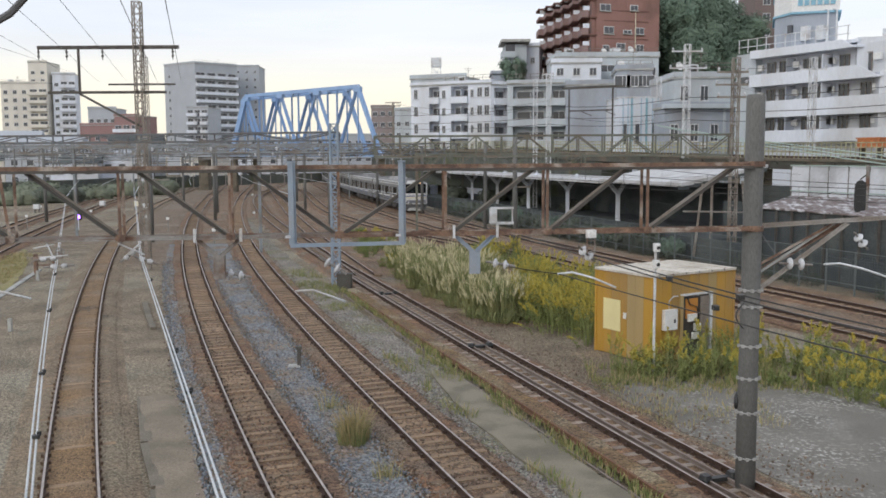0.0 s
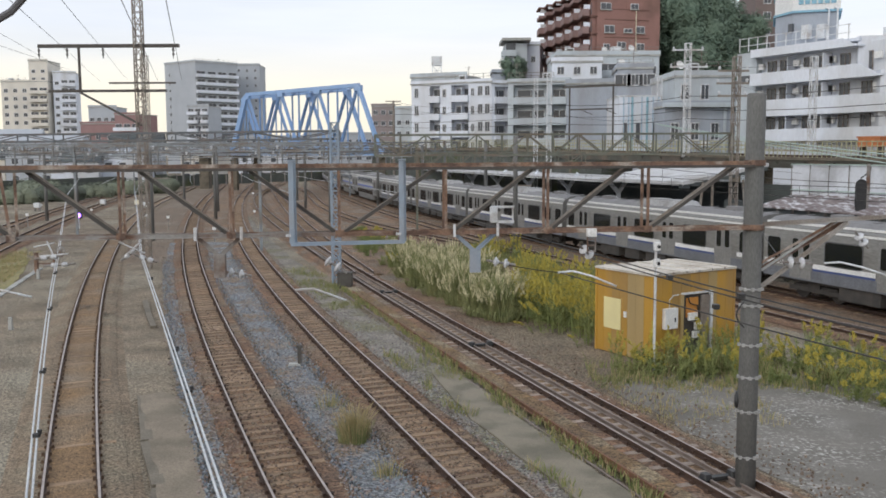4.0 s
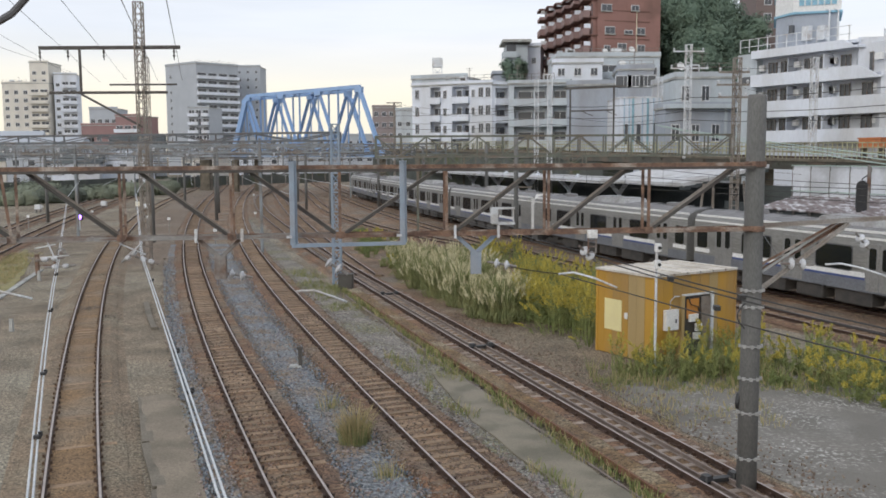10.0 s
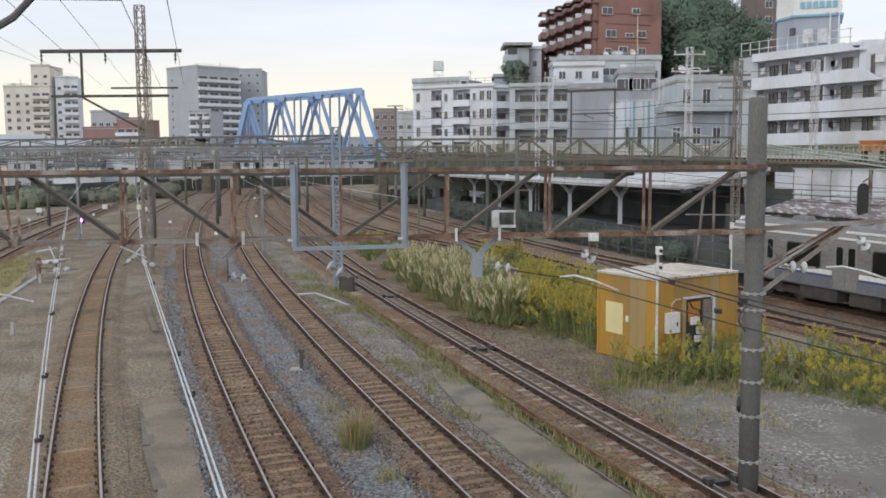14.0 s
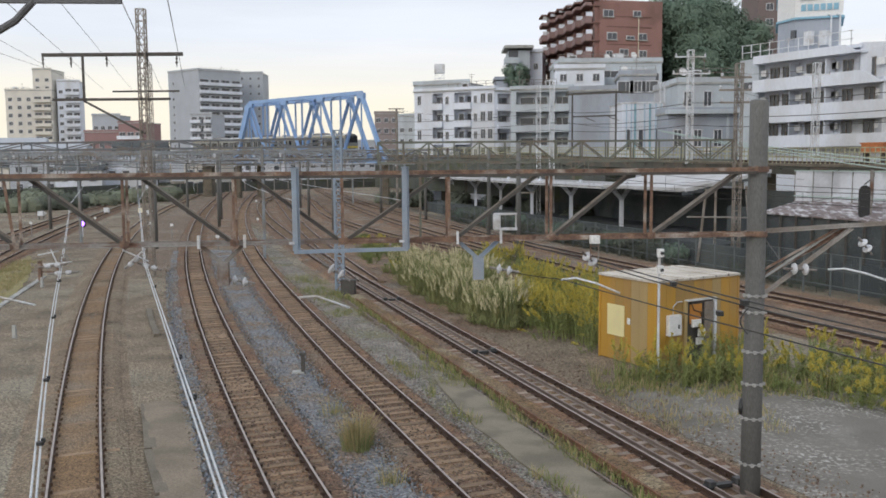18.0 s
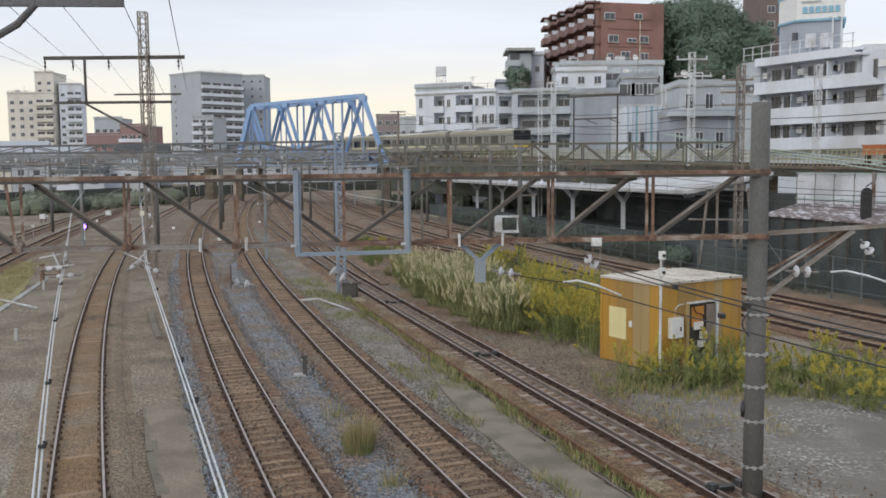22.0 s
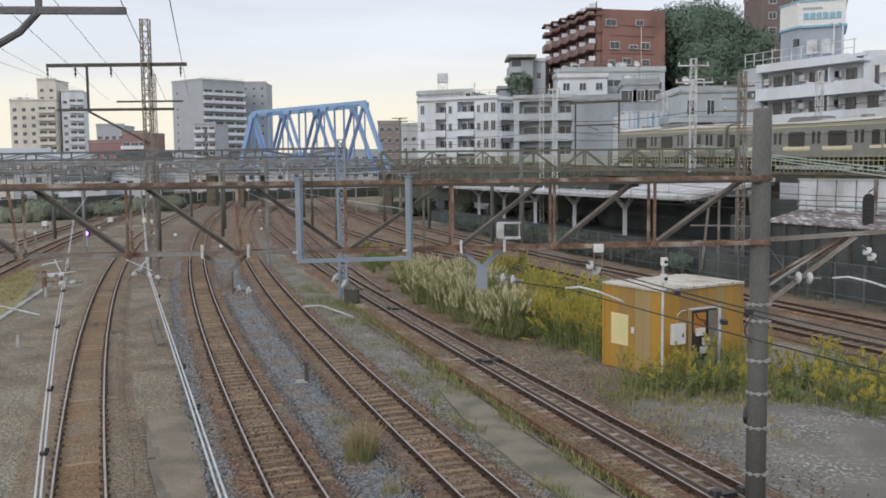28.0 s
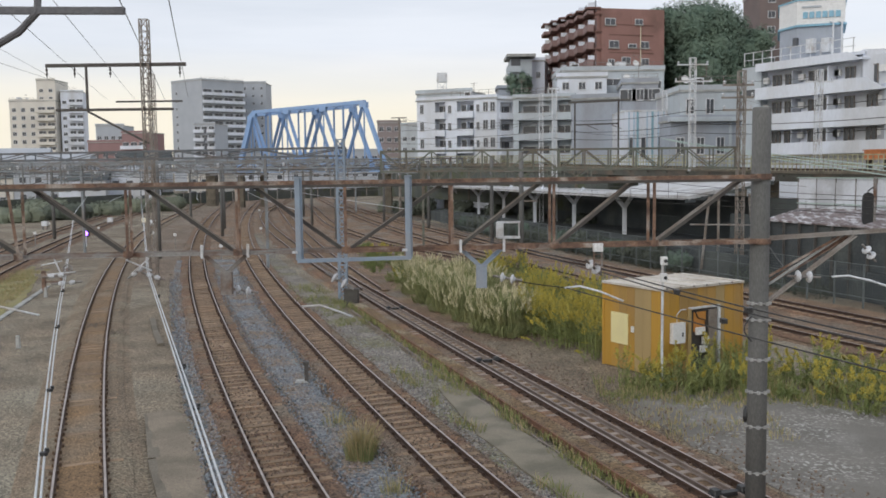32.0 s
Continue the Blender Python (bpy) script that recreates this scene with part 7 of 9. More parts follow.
loose_stones("pale tan stones along the ballast shoulders", [(LN["C"], -1.5, LN["C"], -0.7), (LN["C"], 0.7, LN["C"], 1.4), (LN["B"], 0.9, LN["B"], 1.4), (LN["B"], -1.5, LN["B"], -0.8), (LN["B"], 1.1, LN["C"], -1.0), (LN["B"], -2.0, LN["B"], -1.2)], 8000, 5, M["stone_tan"], -0.18, 1.2, 52)
loose_stones("blue-grey stones at the ragged strip edges", [(LN["B"], 0.9, LN["B"], 1.5), (LN["C"], -1.8, LN["C"], -1.1), (LN["B"], -1.85, LN["B"], -1.4), (LN["B"], 1.2, LN["C"], -1.3)], 7000, 6, M["stone_blue"], -0.19, 1.2, 50)



# ---- platform surroundings ----
def station_edge():
    f = LINES["F"]
    w = thing("retaining_wall", "dark mottled concrete retaining wall behind the main line", "wall", kind="structure")
    part("wall", Geo().sweep(f.points(30, 112, 4, 5.4), [(0, GROUND), (0.3, GROUND), (0.3, 1.3), (0, 1.3)]), M["dark_wall"], w)
    b = thing("shed_wall", "dark boarded wall under the viaduct", "wall", kind="structure")
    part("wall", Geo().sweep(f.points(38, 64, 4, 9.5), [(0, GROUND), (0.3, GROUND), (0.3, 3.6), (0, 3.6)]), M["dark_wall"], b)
    fe = thing("fence", "grey steel mesh fence along the main line", "fence")
    post = Geo().box((0, 0, 1.0), (0.07, 0.07, 2.3)).mesh("post", M["fence_steel"])
    y = 30.0
    while y < 118:
        part("post", post, None, fe, m=Matrix.Translation(f.at(y, 3.6, GROUND + 0.1)))
        y += 1.95
    for z in (0.25, 1.1, 1.95):
        part("rail", Geo().sweep(f.points(30, 118, 3, 3.6), [(-0.02, z - 0.02), (0.02, z - 0.02), (0.02, z + 0.02), (-0.02, z + 0.02)]), M["fence_steel"], fe)
    g = Geo()
    y = 30.0
    while y < 118:
        p = f.at(y, 3.6, 0)
        g.beam(p + Vector((0, 0, -0.1)), p + Vector((0, 0, 1.95)), 0.008, 0.008)
        y += 0.16
    part("wire_mesh", g, M["fence_steel"], fe, kind="stuff")
    g = Geo()
    for z in np.arange(0.0, 1.95, 0.14):
        g.sweep(f.points(30, 118, 4, 3.6), [(-0.004, z - 0.004), (0.004, z - 0.004), (0.004, z + 0.004), (-0.004, z + 0.004)])
    part("wire_mesh", g, M["fence_steel"], fe, kind="stuff")
    iv = Tuft(55)
    for k in range(1300):
        y = iv.r.uniform(38, 112)
        if noise.noise((y * 0.16, 4, 1)) > -0.12:
            p = f.at(y, iv.r.uniform(3.75, 5.2), GROUND)
            iv.goldenrod(p.x, p.y, p.z, iv.r.uniform(0.6, 2.6) * (0.7 + 0.6 * noise.noise((y * 0.3, 2, 2))), False)
    for k in range(1300):
        y = iv.r.uniform(64, 116)
        p = f.at(y, iv.r.uniform(4.0, 5.3), GROUND)
        iv.goldenrod(p.x, p.y, p.z, iv.r.uniform(1.2, 2.5) * (0.85 + 0.3 * noise.noise((y * 0.3, 5, 2))), False)
    iv.finish("fence_weeds", "dark green weeds growing behind the mesh fence", "weeds", "bush", "straw", "stuff")
    # white sheeting and a corroded roof beside the viaduct
    ws = thing("sheet_hoarding", "white sheet hoarding on a thin steel frame", "hoarding")
    p, q = Vector((22.3, 58, 0)), Vector((26.5, 48.5, 0))
    n = 7
    for i in range(n):
        a, c = p.lerp(q, i / n + 0.004), p.lerp(q, (i + 1) / n - 0.004)
        part("panel", Geo().beam(a + Vector((0, 0, 5.15)), c + Vector((0, 0, 5.15)), 0.05, 2.2), M["white_sheet"], ws)
        part("post", Geo().beam(a + Vector((-0.1, -0.05, GROUND)), a + Vector((-0.1, -0.05, 6.3)), 0.035, 0.035), M["grey_steel"], ws)
    for z in (4.7, 6.28):
        part("rail", Geo().beam(p + Vector((-0.12, -0.06, z)), q + Vector((-0.12, -0.06, z)), 0.05, 0.06), M["pale_wire"], ws)
    rs = thing("low_shed", "low dark shed with a patchy corrugated iron roof", "shed")
    A, B, C, D = Vector((19.6, 56.5, 3.75)), Vector((23.3, 47.5, 3.7)), Vector((26.2, 48.5, 4.45)), Vector((22.9, 58.3, 4.5))
    k = 16
    for i in range(k):
        t0, t1 = i / k, (i + 1) / k
        a, b2, c, d = A.lerp(B, t0), A.lerp(B, t1), D.lerp(C, t1), D.lerp(C, t0)
        up = Vector((0, 0, 0.035))
        m0, m1 = a.lerp(b2, 0.5) + up, d.lerp(c, 0.5) + up
        g = Geo().add([a, m0, b2, c, m1, d, a - up * 2, b2 - up * 2, c - up * 2, d - up * 2], [(0, 1, 4, 5), (1, 2, 3, 4), (0, 6, 7, 2, 1), (9, 8, 7, 6)])
        part("roof_sheet", g, M["patchy_roof"], rs)
    part("front_wall", Geo().beam(A.lerp(D, 0.08) - Vector((0, 0, 2.05)), B.lerp(C, 0.08) - Vector((0, 0, 2.05)), 0.15, 3.9), M["dark_wall"], rs)
    for t in np.linspace(0.05, 0.95, 8):
        a = A.lerp(B, float(t))
        part("post", Geo().beam((a.x, a.y, GROUND), (a.x, a.y, a.z - 0.08), 0.12, 0.12), M["dark_steel"], rs)
    ob = thing("orange_bin", "orange steel box on the viaduct edge", "box", pose(33.6, 71.5, 6.6, 0, 0, -65))
    part("body", Geo().box((0, 0, 1.15), (2.0, 0.9, 0.7), cut=0.04), M["orange"], ob)
    for x in (-0.8, 0.8):
        part("leg", Geo().box((x, 0, 0.2), (0.1, 0.7, 1.3)), M["dark_steel"], ob)
    part("lid", Geo().box((0, 0, 1.55), (2.2, 1.0, 0.12), cut=0.04), M["orange"], ob)
    # steelwork between platform and viaduct
    sp = thing("support_frame", "raking grey steel props beside the platform end", "steel frame")
    for (x, y), (x2, z2) in (((17.6, 63), (0.5, 5.0)), ((18.6, 62.5), (0.0, 5.2)), ((21, 62), (-0.5, 5.2)), ((20.0, 60), (0.3, 5.6))):
        part("prop", Geo().beam((x, y, 0), (x + x2, y, z2), 0.14, 0.14), M["tan_steel"], sp)
    part("cross_rail", Geo().beam((16.8, 63, 3.1), (21.5, 61.5, 3.1), 0.1, 0.1), M["grey_steel"], sp)
    # signal
    sg = thing("railway_signal", "black oval colour-light signal seen from behind", "signal", pose(23.0, 50.0, 0))
    part("post", Geo().tube([(0.35, 0, GROUND), (0.35, 0, 6.4)], 0.09, 8), M["grey_steel"], sg)
    prof = [(0.29 * math.cos(a), 0.62 * (1 if math.sin(a) >= 0 else -1) + 0.29 * math.sin(a)) for a in np.linspace(0, 2 * math.pi, 25)[:-1]]
    part("backboard", Geo().add([(x, -0.06, 4.65 + z) for x, z in prof] + [(x, 0.06, 4.65 + z) for x, z in prof], [tuple(range(24)), tuple(range(24, 48))[::-1]] + [(i, (i + 1) % 24, 24 + (i + 1) % 24, 24 + i) for i in range(24)]), M["black"], sg)
    part("lamp_case", Geo().box((0, 0.2, 4.65), (0.4, 0.3, 1.2), cut=0.05), M["black"], sg)
    part("bracket", Geo().beam((0.0, 0.1, 5.6), (0.35, 0, 5.9), 0.06, 0.06).beam((0, 0.1, 3.9), (0.35, 0, 3.9), 0.06, 0.06), M["black"], sg)


M["white_sheet"] = mat("white_sheeting", (0.66, 0.68, 0.72), (0.60, 0.62, 0.66), 0.6, 0.6, fine=6, stain=(0.45, 0.46, 0.48), stain_scale=0.5, grain_amt=0.06)
M["patchy_roof"] = mat("patchy_corroded_roof", (0.22, 0.185, 0.18), (0.13, 0.10, 0.095), 1.6, 0.8, fine=5, stain=(0.56, 0.55, 0.57), stain_scale=3.2, stretch=(1.2, 0.35, 1))
station_edge()


# ---- masts and far gantries ----
def far_mast(x, y, h, w, material, label, name="lattice_mast", arms=(), seg=1.0, base=GROUND, t=0.06):
    mt = thing(name, label, "mast", pose(x, y, base))
    g = Geo()
    lattice_mast(g, (0, 0, 0), h, w, seg, t)
    part("lattice", g, M[material], mt)
    for z, x0, x1 in arms:
        arm = part("crossarm", Geo().beam((x0, 0, z), (x1, 0, z), 0.12, 0.12), M[material], mt)
        for xx in (x0 + 0.1, x1 - 0.1):
            part("insulator", Geo().lathe([(0.04, 0), (0.11, 0.05), (0.05, 0.1), (0.11, 0.15), (0.04, 0.25)], 8, pose(xx, 0, z + 0.06)), M["ceramic"], arm)
    return mt


tw = far_mast(-19.2, 60, 17.2, 0.5, "tan_steel", "tall tapering lattice mast of rusty steel", seg=0.75, t=0.07)
for z, x0, x1, t in ((14.35, -6.45, 2.6, 0.16), (11.5, -5.9, 1.7, 0.12), (12.0, -2.0, 2.3, 0.08)):
    part("beam", Geo().beam((x0, 0, z), (x1, 0, z), t, t * 1.4), M["dark_steel"], tw)
part("hanger", Geo().beam((-3.85, 0, 14.3), (-3.85, 0, 11.4), 0.13, 0.13), M["dark_steel"], tw)
part("brace", Geo().beam((-3.85, 0, 11.4), (0, 0, 9.3), 0.13, 0.13), M["dark_steel"], tw)
for x in (-6.4, -4.6, -2.3, 0.3, 2.2):
    part("insulator", Geo().lathe([(0.03, 0), (0.09, -0.2), (0.03, -0.3), (0.09, -0.45), (0.03, -0.55), (0.03, -0.7)], 8, pose(x, 0, 14.25)), M["dark_steel"], tw)
far_mast(-29.9, 95, 17.4, 0.6, "tan_steel", "second lattice mast of rusty steel farther off", seg=0.9)
far_mast(22.5, 84, 10.2, 0.5, "white_steel", "white lattice mast with crossarms beside the viaduct", arms=((9.6, -1.4, 1.4), (8.1, -1.6, 1.8)), base=6.6, seg=0.8)
far_mast(12.4, 104, 16.3, 0.5, "white_steel", "white lattice mast beside the viaduct", seg=0.9)
far_mast(10.8, 103, 15.6, 0.4, "white_steel", "slim white lattice mast beside the viaduct", seg=0.9, t=0.05)
far_mast(32.7, 81, 15.6, 0.5, "white_steel", "white lattice mast before the hospital", seg=0.9, arms=((14.6, -1.2, 1.2),))
far_mast(25.7, 108, 16.2, 0.5, "white_steel", "white lattice mast before the grey houses", seg=0.9)
far_mast(19.3, 60.2, 13.5, 0.42, "tan_steel", "grey-brown lattice mast at the platform end", seg=0.8, arms=((12.6, -1.2, 0.8), (11.8, -1.3, 0.8), (11.0, -1.2, 0.7)))
far_mast(-5.75, 51, 9.1, 0.42, "blue_steel", "blue-grey lattice mast beside the guard-railed track", seg=0.55, t=0.09)


def plain_pole(x, y, h, label, bars=()):
    p = thing("catenary_pole", label, "pole", pose(x, y, GROUND), group="concrete catenary poles")
    part("shaft", Geo().lathe([(0.19, 0), (0.16, h)], 12), M["pole"], p, smooth=True)
    for z, a, b in bars:
        part("bar", Geo().beam((a, 0, z), (b, 0, z), 0.09, 0.09), M["tan_steel"], p)


for x, y, h in ((4.5, 88.5, 8.4), (-2.0, 112, 8.4), (-8.5, 128, 8.6), (-55, 140, 8), (-36, 130, 8)):
    plain_pole(x, y, h, "grey concrete catenary pole in the yard", ((h - 0.5, -1.2, 2.4), (h - 1.3, 0, 2.2)))
plain_pole(5.6, 67.4, 8.6, "grey concrete catenary pole between the main-line tracks", ((7.2, -1.2, 1.6), (5.0, -0.6, 1.2)))
eq = thing("switch_box", "white switch box with steel rails on the mast", "switch box", pose(4.3, 67.2, 0))
part("lower_rail", Geo().beam((-0.5, 0, 2.05), (1.2, 0, 2.05), 0.12, 0.2), M["white_steel"], eq)
part("upper_rail", Geo().beam((-0.5, 0, 3.15), (1.2, 0, 3.15), 0.1, 0.16), M["white_steel"], eq)
part("box", Geo().box((-0.3, 0, 2.6), (0.55, 0.5, 1.1), cut=0.04), M["white_steel"], eq)
part("upright", Geo().beam((1.1, 0, 2.05), (1.1, 0, 3.15), 0.1, 0.1), M["white_steel"], eq)


def far_gantry(p, q, z0, z1, n, material, label, posts=(), chord=0.12, box=0.9):
    """A box truss from p to q between two heights, on posts at the given fractions."""
    p, q = Vector((*p, 0)), Vector((*q, 0))
    g = thing("overhead_line_gantry", label, "gantry", group="gantries across the yard")
    up = Vector((0, 0, 1))
    d = (q - p).normalized()
    back = Vector((-d.y, d.x, 0)) * box
    for o in (Vector((0, 0, 0)), back):
        part("top_chord", Geo().beam(p + o + up * z1, q + o + up * z1, chord, chord), M[material], g)
        part("bottom_chord", Geo().beam(p + o + up * z0, q + o + up * z0, chord, chord), M[material], g)
        for i in range(n + 1):
            a = p.lerp(q, i / n) + o
            part("upright", Geo().beam(a + up * z0, a + up * z1, chord * 0.7, chord * 0.7), M[material], g)
            if i < n:
                b = p.lerp(q, (i + 1) / n) + o
                part("diagonal", Geo().beam(a + up * (z0 if i % 2 else z1), b + up * (z1 if i % 2 else z0), chord * 0.6, chord * 0.6), M[material], g)
    for i in range(n + 1):
        a = p.lerp(q, i / n)
        part("tie", Geo().beam(a + up * z0, a + back + up * z0, chord * 0.6, chord * 0.6).beam(a + up * z1, a + back + up * z1, chord * 0.6, chord * 0.6), M[material], g)
    for t in posts:
        a = p.lerp(q, t)
        part("post", Geo().beam(a + up * GROUND, a + up * (z1 + 0.2), 0.2, 0.2), M[material], g)
    return g


far_gantry((-4.2, 60.5), (19.2, 60.2), 6.95, 8.28, 14, "green_steel", "olive steel truss gantry over the main line")
far_gantry((-36, 60), (-5.8, 51.2), 7.9, 8.35, 12, "dark_haze", "thin grey steel gantry beams over the yard", posts=(0.1,), chord=0.1)
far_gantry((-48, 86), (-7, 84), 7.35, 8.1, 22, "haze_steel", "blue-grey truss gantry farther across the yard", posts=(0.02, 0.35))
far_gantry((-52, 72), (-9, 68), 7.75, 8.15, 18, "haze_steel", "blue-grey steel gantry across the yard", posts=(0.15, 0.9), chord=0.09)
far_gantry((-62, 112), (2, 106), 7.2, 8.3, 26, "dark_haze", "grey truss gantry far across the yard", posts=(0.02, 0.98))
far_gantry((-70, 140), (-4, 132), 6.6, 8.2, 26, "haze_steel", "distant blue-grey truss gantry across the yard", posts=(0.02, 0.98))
far_gantry((-2, 84), (14, 88), 6.1, 7.1, 12, "green_steel", "olive truss gantry beside the platform", posts=(0.0,))


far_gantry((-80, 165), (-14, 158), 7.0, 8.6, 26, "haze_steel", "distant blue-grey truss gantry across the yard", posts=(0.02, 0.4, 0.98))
# drop tubes and registration arms under the gantries
rd = random.Random(12)
for (xa, ya, xb, yb), z, n in (((-48, 86, -7, 84), 7.35, 9), ((-52, 72, -9, 68), 7.75, 8), ((-62, 112, 2, 106), 7.2, 11), ((-70, 140, -4, 132), 6.6, 11)):
    for i in range(n):
        t = (i + rd.uniform(0.2, 0.8)) / n
        h = thing("drop_tube", "grey steel drop tube with a registration arm", "bracket", pose(xa + (xb - xa) * t, ya + (yb - ya) * t, z), group="drop tubes")
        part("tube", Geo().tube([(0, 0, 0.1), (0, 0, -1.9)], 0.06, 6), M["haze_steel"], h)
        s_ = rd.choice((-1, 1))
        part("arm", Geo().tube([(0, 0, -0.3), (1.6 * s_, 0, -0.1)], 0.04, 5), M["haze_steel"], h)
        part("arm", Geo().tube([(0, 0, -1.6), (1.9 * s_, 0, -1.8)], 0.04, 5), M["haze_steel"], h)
        part("insulator", Geo().lathe([(0.05, 0), (0.13, 0.06), (0.06, 0.12), (0.13, 0.2), (0.05, 0.3)], 8, pose(0.35 * s_, 0, -0.32)), M["ceramic"], h)


def portal():
    p = thing("portal_frame", "tall dark steel portal frame over the viaduct line", "portal frame")
    for x, y in ((14.9, 105.5), (19.35, 102.8)):
        part("post", Geo().beam((x, y, GROUND), (x, y, 14.5), 0.17, 0.17), M["dark_steel"], p)
    part("beam", Geo().beam((14.2, 105.8, 14.45), (20.6, 102.2, 14.45), 0.2, 0.24), M["dark_steel"], p)
    part("beam", Geo().beam((14.9, 105.5, 11.9), (19.35, 102.8, 11.9), 0.14, 0.16), M["dark_steel"], p)
    for x in (16.0, 18.4):
        part("hanger", Geo().tube([(x, 104.3 - (x - 16) * 0.6, 11.9), (x + 0.3, 104.2 - (x - 16) * 0.6, 11.7), (x + 1.2, 103.8 - (x - 16) * 0.6, 11.3)], 0.05), M["dark_steel"], p)


portal()
up = thing("utility_pole", "distant utility pole with crossarms", "pole", pose(-6.9, 142, GROUND))
part("shaft", Geo().tube([(0, 0, 0), (0, 0, 15.4)], 0.22, 8, 0.7), M["tan_steel"], up)
for z in (14.8, 15.3):
    part("crossarm", Geo().beam((-1.2, 0, z), (1.2, 0, z), 0.15, 0.15), M["tan_steel"], up)


# ---- wires ----
def wire(pts, r, material, label, sag=0.0, name="overhead_wire", group="overhead wires"):
    out = []
    for a, b in zip(pts, pts[1:]):
        a, b = Vector(a), Vector(b)
        for i in range(8):
            t = i / 8
            out.append(a.lerp(b, t) - Vector((0, 0, sag * 4 * t * (1 - t))))
    out.append(Vector(pts[-1]))
    return solid(name, Geo().tube(out, r, 6), M[material], label, "wire", group=group)


A, B = LINES["A"], LINES["B"]
for o in (-0.014, 0.018):
    wire([A.at(y, o, 5.12) for y in (-12, -4, 1, 3, 5, 7, 9, 11, 14, 17.7)] + [(-18.2 + o, 45, 5.12), (-29.3 + o, 75, 5.1), (-43 + o, 112, 5.1)], 0.0078, "bright_wire", "pale twin contact wire above the track")
    wire([(4.86 + o * 1.4, -12, 5.14), (-5.86 + o, 17.95, 5.16), (-15.5 + o, 47, 5.16), (-24.1 + o, 75, 5.16)], 0.0085, "bright_wire", "pale twin contact wire above the ballast strip")
for x, y in [(A.x(y) + 0.018, y) for y in (6.3, 8.2, 11.6, 15.2)] + [(-1.26 - 0.358 * (y - 5.19), y) for y in (7.5, 9.1, 14.4)]:
    d = thing("wire_clip", "black clip on the contact wire", "clip", pose(x, y, 5.14), group="wire clips")
    part("clamp", Geo().box((0, 0, 0), (0.05, 0.035, 0.025), cut=0.006).box((0.012, 0.025, 0.016), (0.025, 0.02, 0.032)), M["black"], d)
# feeders past the hut
for dz, dx in ((0, 0), (0.07, 0.03)):
    wire([(-3.3, 44, 5.3 + dz), (3.28 + dx, 19.1, 4.9 + dz), (5.18 + dx, 10.6, 4.97 + dz), (7.2 + dx, -2, 5.0 + dz)], 0.012, "wire", "dark feeder wire past the hut", 0.05)
wire([(1.2, 18.7, 4.85), (2.47, 18.9, 4.62), (5.14, 10.5, 4.68), (7.4, -1, 4.7)], 0.011, "wire", "dark feeder wire past the hut", 0.02)
for x, y, z in ((3.95, 15.6, 4.96), (4.45, 13.4, 4.98), (4.3, 14.1, 4.7)):
    c = thing("wire_clip", "black clip on the feeder wire", "clip", pose(x, y, z), group="wire clips")
    part("clamp", Geo().box((0, 0, 0), (0.09, 0.16, 0.07), cut=0.015), M["black"], c)
# wires to the tall mast
for xa, ya, za, xb, zb, r in ((-8.86, 30, 12.44, -17.0, 13.6, 0.016), (-10.38, 30, 12.44, -18.9, 13.4, 0.016), (-12.42, 30, 12.45, -21.5, 13.55, 0.011), (-14.2, 30, 12.47, -23.8, 13.55, 0.011), (-19.27, 40, 12.58, -26.05, 13.6, 0.009), (-19.27, 40, 11.94, -26.1, 13.34, 0.009)):
    xa, xb = xa + 0.12, xb + 0.2
    kx, kz = (xb - xa) / (60 - ya), (zb - za) / (60 - ya)
    wire([(xb + kx * (y - 60), y, zb + kz * (y - 60)) for y in (-5, 60, 100)], r, "wire", "dark overhead wire running to the tall mast", 0.05)
# pale cables by the viaduct
for k in range(3):
    wire([(23.5 - k * 0.3, 98, 9.9 + k * 0.1), (21.8 + k * 0.25, 45, 6.5 + k * 0.18), (21.5, 20, 6.2 + k * 0.15)], 0.035, "pale_wire", "pale green cable sagging beside the viaduct", 0.15)
for k, z in enumerate((12.4, 11.2, 10.4)):
    wire([(-10, 150, z + 1), (12.4, 104, z), (22.5, 84, z - 0.3), (32.5, 55, z - 0.8)], 0.03, "wire", "thin wire along the viaduct", 0.4)
wire([(30, 60, 5.2), (16, 48, 4.4), (7.6, 20, 4.6)], 0.012, "wire", "thin wire beyond the gantry", 0.1)


# thin wires strung across the station side
for x0, y0, z0, x1, y1, z1, sg_ in ((5.5, 67.4, 6.6, 19.3, 60.2, 6.3, 0.3), (5.5, 67.4, 5.9, 19.3, 60.2, 5.7, 0.4), (19.3, 60.2, 6.1, 31, 50, 5.6, 0.3), (19.3, 60.2, 5.4, 31, 49, 4.9, 0.4), (19.3, 60.2, 4.7, 30, 46, 4.0, 0.4), (12.5, 62, 4.1, 25, 46, 3.6, 0.3), (10.5, 60, 3.0, 24, 44, 2.6, 0.2), (12.4, 104, 11.6, 25.7, 108, 11.0, 0.6), (-6.9, 142, 14.9, 12.4, 104, 13.0, 1.0), (-6.9, 142, 14.2, 10.8, 103, 12.1, 1.0), (22.5, 84, 15.2, 32.7, 81, 14.8, 0.5), (19.3, 60.2, 11.4, 32.7, 81, 12.2, 0.4)):
    wire([(x0, y0, z0), (x1, y1, z1)], 0.009 if y0 < 80 else 0.018, "wire", "thin dark wire strung between masts", sg_)


